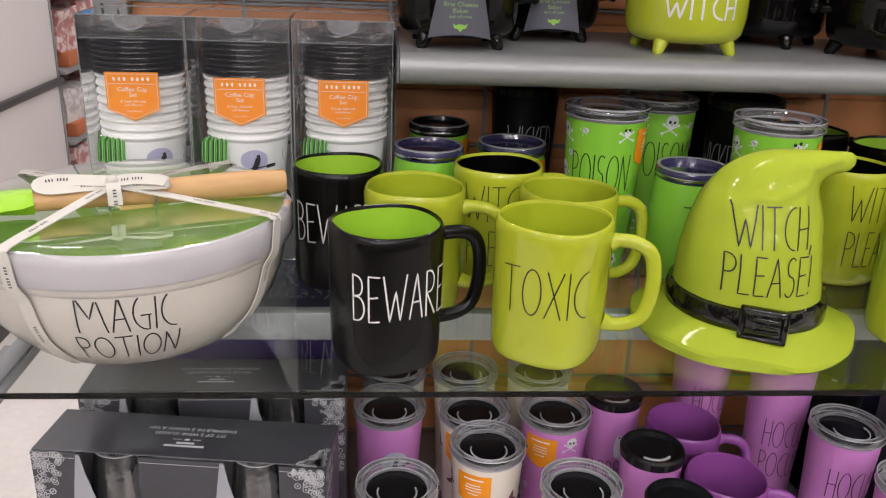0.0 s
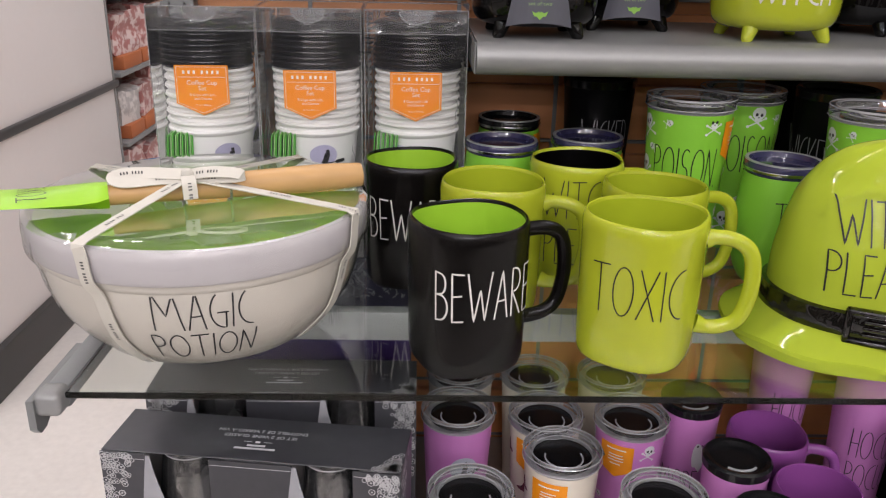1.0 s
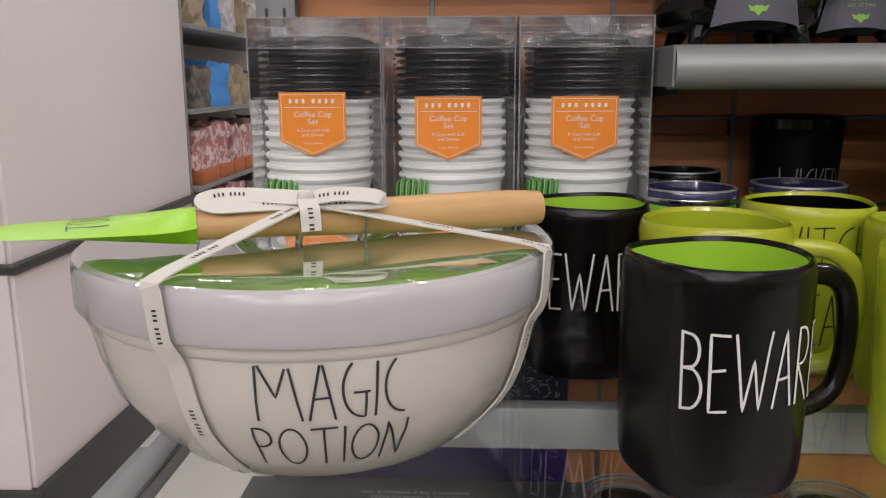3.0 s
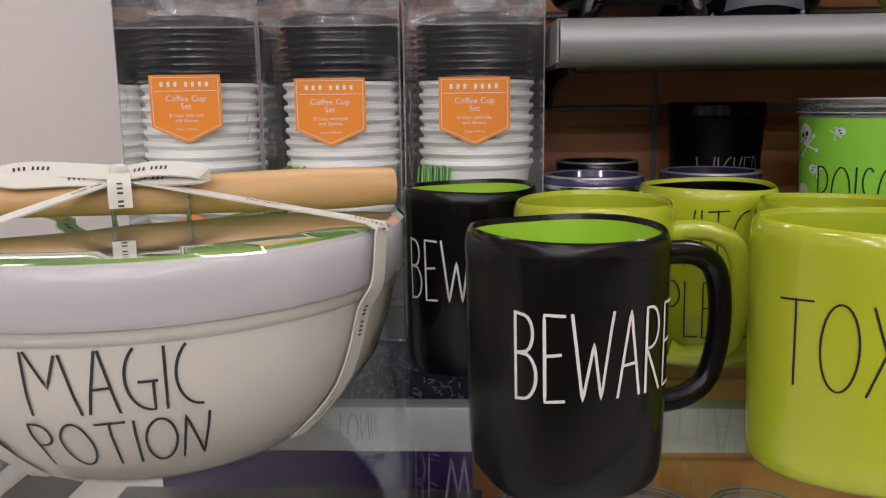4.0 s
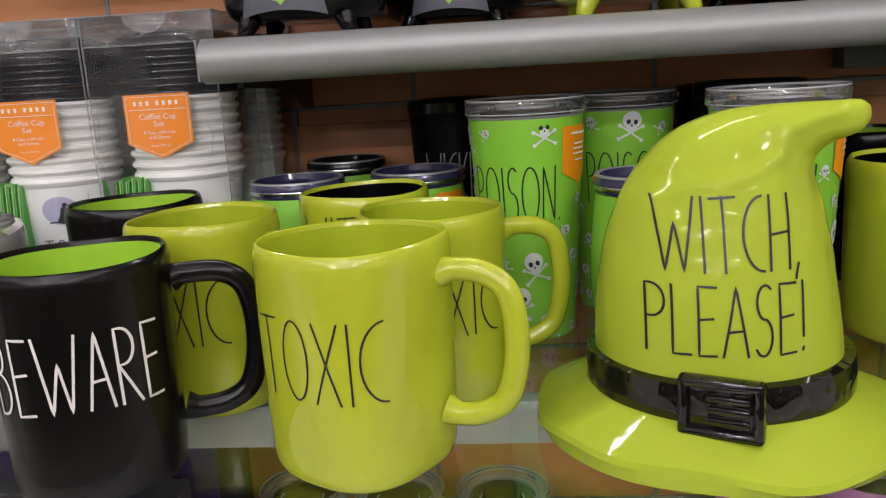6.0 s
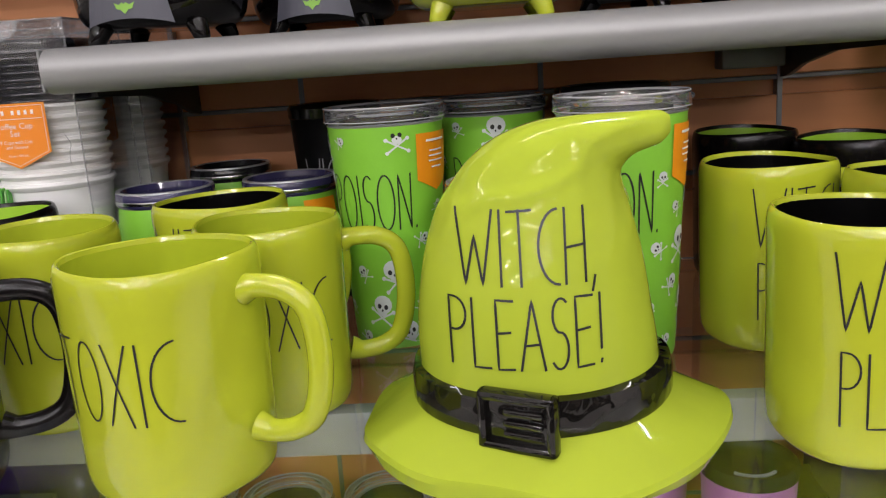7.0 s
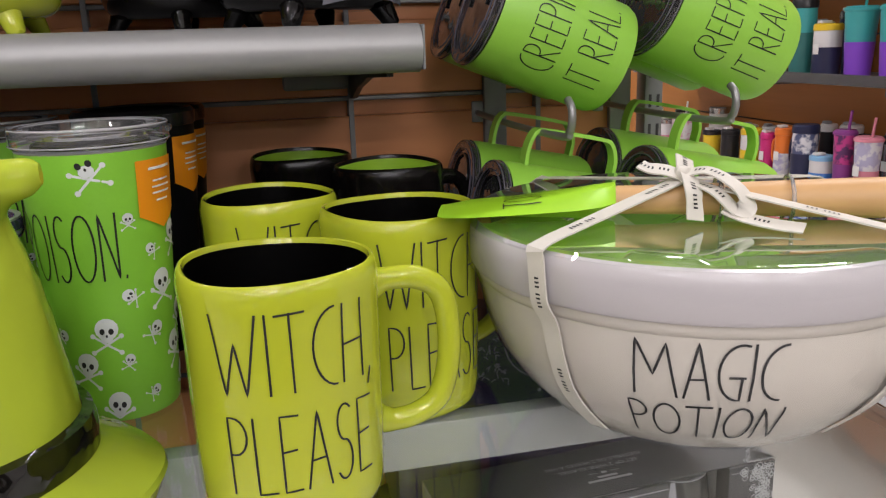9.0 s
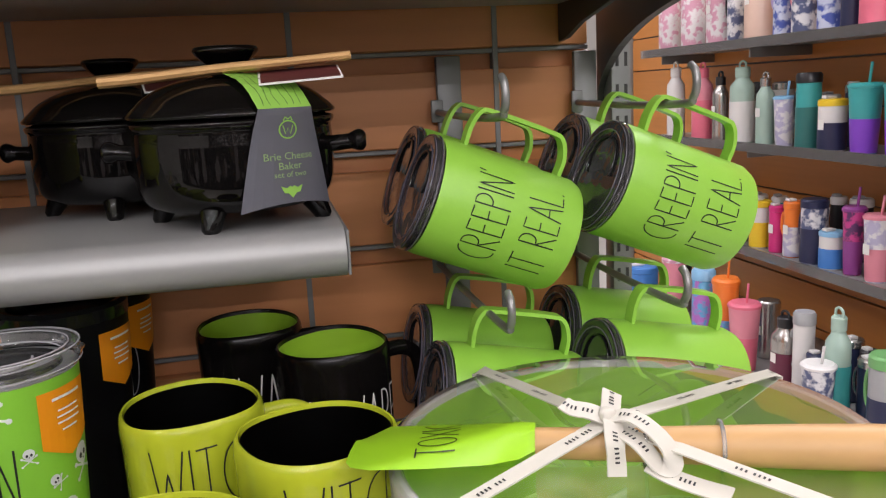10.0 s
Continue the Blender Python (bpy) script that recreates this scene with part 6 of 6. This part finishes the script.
tall_tumbler(0.229, 0.908, LOW_Z, 0.191, 0.0435, PURPLE, -70, None, INK, L_PUR, 73, G_LOW, True, tag=-125)
tall_tumbler(0.131, 0.834, LOW_Z, 0.191, 0.0435, IVORY, -70, [("WITCH", -0.02, 0.02, 0.08, 0.11)], INK, L_IVO, 74, G_LOW, tag=-118, decal="hat")
tall_tumbler(0.020, 0.757, LOW_Z, 0.191, 0.0435, PURPLE, -70, None, INK, L_PUR, 75, G_LOW, decal="moon")
tall_tumbler(0.227, 0.752, LOW_Z, 0.191, 0.0435, IVORY, -70, None, INK, L_IVO, 76, G_LOW, decal="hat")
tall_tumbler(0.318, 0.952, LOW_Z, 0.191, 0.0375, PURPLE, -110, MORE, INK, L_PUB, 77, G_LOW, dark_lid=True, decal="ghost")
tall_tumbler(0.331, 0.822, LOW_Z, 0.191, 0.0375, PURPLE, -110, None, INK, L_PUB, 78, G_LOW, dark_lid=True)
tall_tumbler(0.331, 0.722, LOW_Z, 0.191, 0.0375, PURPLE, -110, None, INK, L_PUB, 79, G_LOW, dark_lid=True)
tall_tumbler(0.603, 0.868, LOW_Z, 0.191, 0.0435, PURPLE, -92, HOCUS, INK, L_PUR, 80, G_LOW)
tall_tumbler(0.571, 0.985, LOW_Z, 0.230, 0.0435, PURPLE, -92, HOCUS, INK, L_PUB, 81, G_LOW, dark_lid=True)
tall_tumbler(0.492, 1.075, LOW_Z, 0.215, 0.0435, PURPLE, -80, HOCUS, INK, L_PUB, 82, G_LOW, dark_lid=True)
tall_tumbler(0.622, 0.745, LOW_Z, 0.191, 0.0435, PURPLE, -92, HOCUS, INK, L_PUR, 83, G_LOW)
tall_tumbler(0.120, 1.010, LOW_Z, 0.191, 0.0435, IVORY, -70, None, INK, L_IVO, 84, G_LOW)
tall_tumbler(0.225, 1.010, LOW_Z, 0.191, 0.0435, IVORY, -70, None, INK, L_IVO, 85, G_LOW)
tall_tumbler(0.020, 1.015, LOW_Z, 0.191, 0.0435, IVORY, -70, None, INK, L_IVO, 86, G_LOW)
tall_tumbler(0.660, 1.000, LOW_Z, 0.191, 0.0435, BLACK_COAT, -92, WICKED, FROST, L_WIC, 87, G_LOW, dark_lid=True)
L_PM = "glossy purple ceramic mug on the lower shelf"
riser = slab("riser", (0.365, 0.475, 0.715, 0.945, LOW_Z, LOW_Z + 0.04), CARTON, "dark cardboard riser under purple mugs", 0.002)
mug(0.396, 0.892, -100, -12, PURPLE_GLAZE, PURPLE_GLAZE, None, INK, 0.001, L_PM, 12, "purple mugs", LOW_Z + 0.04, size=0.95, tall=1.06, square=2.1)
mug(0.408, 0.778, -100, -12, PURPLE_GLAZE, PURPLE_GLAZE, None, INK, 0.001, L_PM, 13, "purple mugs", LOW_Z + 0.04, size=0.93, tall=1.06, square=2.1)


# ---- far aisle on the right: slat wall with bottle shelves ----
U = Vector((0, -1, 0))
V = Vector((-1, 0, 0))
FAR_O = Vector((2.51, 3.65, 0))
FAR_TURN = math.degrees(math.atan2(U.y, U.x))
far = thing("far_slat_wall", FAR_O.x, FAR_O.y, 0, FAR_TURN, "orange wood laminate slat wall behind bottle shelves", "wall", kind="structure")
part("panel", box_bm(-0.76, 2.6, 0.005, 0.05, 0.0, 2.4), GROOVE, far, smooth=False)
for k in range(13):
    part("slat", box_bm(-0.76, 2.6, -0.007, 0.005, 0.1 + 0.16 * k, 0.254 + 0.16 * k, 0.002, 1), SLAT_FAR, far)
FAR_SHELVES = ((1.443, 0.31), (1.098, 0.31), (0.740, 0.31), (0.385, 0.52))
for z, deep in FAR_SHELVES:
    sh = thing("far_shelf", FAR_O.x, FAR_O.y, z, FAR_TURN, "thin grey shelf with a clear front lip", "shelf", "shelves of bottles")
    part("board", box_bm(-0.02, 2.3, -deep + 0.005, -0.008, -0.014, 0.0, 0.002), SHELF_GREY, sh)
    part("front_lip", box_bm(-0.02, 2.3, -deep - 0.001, -deep + 0.004, -0.02, 0.012), LID_CLEAR, sh, "clear price lip", smooth=False)
    for u in (0.05, 0.7, 1.4, 2.1):
        part("bracket", box_bm(u, u + 0.01, -0.25, -0.009, -0.05, -0.0145, 0.002), METAL_GREY, sh)
far_post = thing("far_upright", FAR_O.x - 0.03, FAR_O.y + 0.80, 0, FAR_TURN, "pale blue-grey metal upright at the end of a far wall", "upright", kind="structure")
part("channel", box_bm(-0.05, 0.05, -0.02, 0.04, 0, 2.4, 0.004), METAL_GREY, far_post)


def paint(name, c, rough=0.35, metal=0.0):
    return material(name, c, rough, metal, grain=0.08, scale=60, big=0.1)


TONES = {"white": paint("bottle_white", (0.7, 0.69, 0.68)), "pink": paint("bottle_pink", (0.72, 0.16, 0.24)), "steel": paint("bottle_steel", (0.5, 0.49, 0.47), 0.25, 0.9), "mint": paint("bottle_mint", (0.36, 0.5, 0.43)), "teal": paint("bottle_teal", (0.05, 0.36, 0.36)), "deep_teal": paint("bottle_deep_teal", (0.03, 0.16, 0.15)), "navy": paint("bottle_navy", (0.02, 0.025, 0.07)), "yellow": paint("bottle_yellow", (0.78, 0.55, 0.03)), "violet": paint("bottle_violet", (0.22, 0.06, 0.55)), "magenta": paint("bottle_magenta", (0.6, 0.03, 0.2)), "orange": paint("bottle_orange", (0.8, 0.2, 0.03)), "blue": paint("bottle_blue", (0.06, 0.22, 0.6)), "sky": paint("bottle_sky", (0.25, 0.5, 0.75)), "maroon": paint("bottle_maroon", (0.13, 0.02, 0.05)), "black": paint("bottle_black", (0.015, 0.015, 0.017)), "beige": paint("bottle_beige", (0.66, 0.47, 0.38)), "plum": paint("bottle_plum", (0.25, 0.05, 0.25)), "rose": paint("bottle_rose", (0.7, 0.25, 0.32)), "grey": paint("bottle_grey", (0.35, 0.36, 0.37)), "lilac": paint("bottle_lilac", (0.42, 0.36, 0.6)), "green": paint("bottle_green", (0.16, 0.4, 0.14))}


def flecked(name, a, b, scale):
    m = material(name, a, 0.4)
    nodes, links = m.node_tree.nodes, m.node_tree.links
    tc = nodes.new("ShaderNodeTexCoord")
    n = nodes.new("ShaderNodeTexNoise")
    n.inputs["Scale"].default_value, n.inputs["Detail"].default_value = scale, 3
    ramp = nodes.new("ShaderNodeValToRGB")
    ramp.color_ramp.elements[0].position, ramp.color_ramp.elements[0].color = 0.45, (*a, 1)
    ramp.color_ramp.elements[1].position, ramp.color_ramp.elements[1].color = 0.55, (*b, 1)
    links.new(tc.outputs["Object"], n.inputs["Vector"])
    links.new(n.outputs["Fac"], ramp.inputs[0])
    links.new(ramp.outputs[0], nodes["Principled BSDF"].inputs["Base Color"])
    return m


TONES["petal"] = flecked("petal_print", (0.7, 0.68, 0.68), (0.6, 0.3, 0.4), 35)
TONES["marble"] = flecked("marble_print", (0.7, 0.7, 0.72), (0.08, 0.1, 0.2), 30)
TONES["inkblue"] = flecked("ink_blue_print", (0.06, 0.1, 0.4), (0.55, 0.6, 0.75), 35)
TONES["berry"] = flecked("berry_print", (0.55, 0.05, 0.25), (0.1, 0.03, 0.12), 40)
TONES["lace"] = flecked("pale_lace_print", (0.68, 0.67, 0.7), (0.45, 0.43, 0.6), 45)
TONES["tropic"] = flecked("tropic_print", (0.1, 0.35, 0.6), (0.4, 0.15, 0.5), 30)


def bottle(u, v, z, h, r, body, low_tone, cap, style):
    p = FAR_O + U * u + V * v
    t = thing("drink_bottle", p.x, p.y, z, FAR_TURN, "%s drink bottle on the far shelf" % ("two-tone insulated" if low_tone else {"cup": "lidded straw-topped", "bottle": "screw-capped insulated", "jar": "wide lidded insulated"}[style]), "bottle", "bottles on the far shelves")
    if style == "bottle":
        prof = [(0.0, 0.0), (r - 0.003, 0.0), (r, 0.004), (r, h * 0.70), (r * 0.95, h * 0.76), (r * 0.6, h * 0.83), (r * 0.52, h * 0.86), (r * 0.52, h * 0.88)]
        capp = [(r * 0.56, h * 0.865), (r * 0.6, h * 0.87), (r * 0.6, h * 0.985), (r * 0.5, h), (0.0, h)]
    elif style == "cup":
        prof = [(0.0, 0.0), (r * 0.72, 0.0), (r * 0.74, 0.003), (r, h * 0.93), (r - 0.003, h * 0.93)]
        capp = [(r - 0.002, h * 0.925), (r + 0.003, h * 0.93), (r + 0.003, h * 0.965), (r * 0.9, h), (0.0, h)]
    else:
        prof = [(0.0, 0.0), (r - 0.003, 0.0), (r, 0.004), (r, h * 0.86), (r - 0.002, h * 0.87)]
        capp = [(r - 0.001, h * 0.865), (r + 0.002, h * 0.87), (r + 0.002, h * 0.97), (r * 0.92, h), (0.0, h)]
    part("body", lathe_bm(prof, 24), TONES[body], t)
    if low_tone:
        k = 0.55 if style != "cup" else 0.5
        f = 0.72 + 0.28 * (k / 0.93) if style == "cup" else 1.0
        part("lower_band", lathe_bm([(r * (0.74 if style == "cup" else 1) + 0.0012, 0.004), (r * f + 0.0012, h * k)], 24), TONES[low_tone], t, "second colour band")
    cap_part = part("cap", lathe_bm(capp, 24), TONES[cap], t)
    if (round(u * 1000) + round(z * 10)) % 3 == 0:
        sticker = poly_bm([(-0.013, 0.0), (0.013, 0.0), (0.013, 0.03), (-0.013, 0.03)], Matrix.Translation((0.004, -r - 0.0016, h * 0.42)) @ FRONT)
        part("sticker", sticker, PAPER, t, "white price sticker", smooth=False)
    if style == "bottle":
        loop = smooth_path([(-r * 0.45, 0, h * 0.99), (-r * 0.4, 0, h * 1.05), (0, 0, h * 1.075), (r * 0.4, 0, h * 1.05), (r * 0.45, 0, h * 0.99)], 4)
        part("cap_loop", tube_bm(loop, 0.004, 8), TONES[cap], cap_part)
    if style == "jar" and h <= 0.2:
        part("lid_tab", box_bm(-0.012, 0.012, -r * 0.8, r * 0.1, h * 0.999, h + 0.009, 0.003), TONES["white" if cap != "white" else "grey"], cap_part)
    if style == "cup":
        part("straw", tube_bm([(0.006, 0, h * 0.97), (0.012, 0, h * 1.0), (0.02, 0, h * 1.28)], 0.004, 8), TONES[cap], cap_part)
    if style == "jar" and h > 0.18:
        part("handle", tube_bm(smooth_path([(-r, 0, h * 0.75), (-r - 0.022, 0, h * 0.74), (-r - 0.03, 0, h * 0.55), (-r - 0.022, 0, h * 0.38), (-r, 0, h * 0.36)], 4), 0.006, 8), TONES[cap], t)
    return t


# each shelf, from its far end: style, body, lower band, cap, place along the wall, radius, height
SHELF_TOP = (("jar", "petal", "", "white", 0.11, 0.046, 0.29), ("jar", "petal", "", "petal", 0.30, 0.047, 0.30), ("jar", "petal", "", "white", 0.49, 0.047, 0.28), ("jar", "marble", "", "black", 0.60, 0.030, 0.26), ("jar", "beige", "", "beige", 0.745, 0.050, 0.29), ("jar", "inkblue", "", "lilac", 0.875, 0.030, 0.28), ("jar", "marble", "", "pink", 0.985, 0.038, 0.27), ("jar", "inkblue", "", "blue", 1.105, 0.036, 0.28), ("jar", "navy", "", "steel", 1.20, 0.030, 0.27), ("jar", "pink", "", "rose", 1.29, 0.039, 0.28))
SHELF_UPPER = (("bottle", "white", "", "white", 0.16, 0.036, 0.28), ("bottle", "rose", "pink", "pink", 0.375, 0.040, 0.27), ("bottle", "steel", "", "black", 0.505, 0.030, 0.235), ("bottle", "mint", "white", "mint", 0.65, 0.043, 0.265), ("bottle", "mint", "", "steel", 0.79, 0.030, 0.225), ("cup", "lace", "", "sky", 0.90, 0.036, 0.165), ("jar", "teal", "deep_teal", "black", 1.02, 0.037, 0.235), ("jar", "white", "navy", "yellow", 1.135, 0.041, 0.155), ("cup", "teal", "violet", "teal", 1.272, 0.046, 0.200), ("cup", "teal", "violet", "teal", 1.412, 0.046, 0.200))
SHELF_MIDDLE = (("jar", "petal", "", "white", 0.03, 0.047, 0.185), ("jar", "white", "rose", "steel", 0.17, 0.036, 0.150), ("cup", "petal", "", "white", 0.31, 0.050, 0.180), ("jar", "yellow", "", "black", 0.52, 0.033, 0.135), ("jar", "black", "", "black", 0.645, 0.032, 0.150), ("jar", "white", "yellow", "yellow", 0.777, 0.036, 0.165), ("jar", "magenta", "", "magenta", 0.875, 0.026, 0.160), ("jar", "orange", "lace", "orange", 0.962, 0.030, 0.185), ("jar", "marble", "navy", "navy", 1.068, 0.040, 0.205), ("jar", "white", "blue", "sky", 1.155, 0.037, 0.117), ("cup", "berry", "plum", "plum", 1.248, 0.032, 0.205), ("cup", "lace", "rose", "rose", 1.346, 0.038, 0.195))
SHELF_LOW = (("jar", "blue", "", "blue", 0.244, 0.062, 0.20), ("cup", "rose", "", "petal", 0.516, 0.044, 0.29), ("jar", "tropic", "", "sky", 0.733, 0.040, 0.285), ("cup", "orange", "tropic", "orange", 0.879, 0.044, 0.285), ("cup", "rose", "pink", "pink", 0.993, 0.050, 0.228), ("bottle", "steel", "maroon", "black", 1.211, 0.040, 0.235), ("jar", "white", "", "grey", 1.300, 0.030, 0.275), ("jar", "blue", "", "navy", 1.362, 0.028, 0.170), ("bottle", "mint", "teal", "mint", 1.446, 0.034, 0.300), ("cup", "marble", "", "white", 1.462, 0.044, 0.182), ("jar", "grey", "navy", "green", 1.630, 0.042, 0.250))
SHELF_FRONT = (0.24, 0.24, 0.24, 0.43)
brng = random.Random(7)
for tier, stock in enumerate((SHELF_TOP, SHELF_UPPER, SHELF_MIDDLE, SHELF_LOW)):
    for style, body, low_tone, cap, u, r, h in stock:
        front = SHELF_FRONT[tier] + (0.07 if (body, u) == ("marble", 1.462) else 0.0)
        bottle(u, front, FAR_SHELVES[tier][0], h, r, body, low_tone, cap, style)
        if brng.random() < (0.75 if tier else 0.3):
            bottle(u + 0.035, front - 0.14, FAR_SHELVES[tier][0], min(h, 0.2) * brng.uniform(0.9, 1.15), r * 0.85, brng.choice(("white", "navy", "steel", "rose", "teal", "black")), "", brng.choice(("black", "white", "steel")), "jar")

# ---- far aisle on the left: soft goods on shelves ----
soft = thing("soft_goods_rack", -1.37, 3.55, 0, 0, "grey metal rack of folded soft goods", "rack", kind="structure")
part("back_panel", box_bm(-0.5, -0.46, 0, 2.6, 0, 2.3), CASE_WHITE, soft, smooth=False)
SOFT_Z = (0.22, 0.50, 0.80, 1.12, 1.46)
for z in SOFT_Z:
    part("shelf_board", box_bm(-0.46, 0.06, 0, 2.6, z - 0.02, z, 0.003), METAL_GREY, soft)
CLOTH = [flecked("blush_cloth", (0.62, 0.5, 0.48), (0.38, 0.16, 0.15), 30), flecked("cream_cloth", (0.66, 0.63, 0.58), (0.45, 0.36, 0.32), 25), flecked("grey_cloth", (0.4, 0.38, 0.37), (0.6, 0.57, 0.55), 22), flecked("khaki_cloth", (0.34, 0.28, 0.18), (0.2, 0.17, 0.1), 20), material("blue_cloth", (0.06, 0.25, 0.6), 0.8, grain=0.3, scale=60, bump=0.3), flecked("dark_cloth", (0.05, 0.05, 0.05), (0.15, 0.13, 0.1), 25)]
RUST = material("rust_bin", (0.4, 0.12, 0.04), 0.6, grain=0.15, scale=50)
crng = random.Random(11)


def bundle(x, y, z, w, d, h, mat, seed):
    t = thing("folded_cloth", x, y, z, crng.uniform(-8, 8), "rumpled folded patterned cloth on a shelf", "cloth", "folded cloths")
    bm = box_bm(-w / 2, w / 2, -d / 2, d / 2, 0, h)
    bmesh.ops.subdivide_edges(bm, edges=bm.edges, cuts=5, use_grid_fill=True)
    for v in bm.verts:
        q = v.co * 16 + Vector((seed, 0, 0))
        k = 1 if v.co.z > 0.004 else 0
        v.co += k * 0.022 * Vector((noise.noise(q), noise.noise(q + Vector((9, 0, 0))), noise.noise(q + Vector((0, 9, 0)))))
        v.co.z = max(v.co.z, 0.0)
    part("cloth", bm, mat, t)
    return t


for k, z in enumerate(SOFT_Z):
    y = 3.63
    while y < 5.77:
        d = crng.uniform(0.16, 0.24)
        bundle(-1.47, y + d / 2, z + (0.06 if k < 3 else 0), 0.26, d, crng.uniform(0.13, 0.2), CLOTH[crng.choice((0, 1, 2, 0)) if k < 3 else crng.choice((3, 4, 5, 2))], y * 10 + k)
        if k < 3:
            tr = thing("rust_bin", -1.47, y + d / 2, z, 0, "low rust orange storage bin on a shelf", "bin", "low bins")
            part("tray", box_bm(-0.15, 0.15, -d / 2, d / 2, 0, 0.0595, 0.004), RUST, tr)
        y += d + 0.015
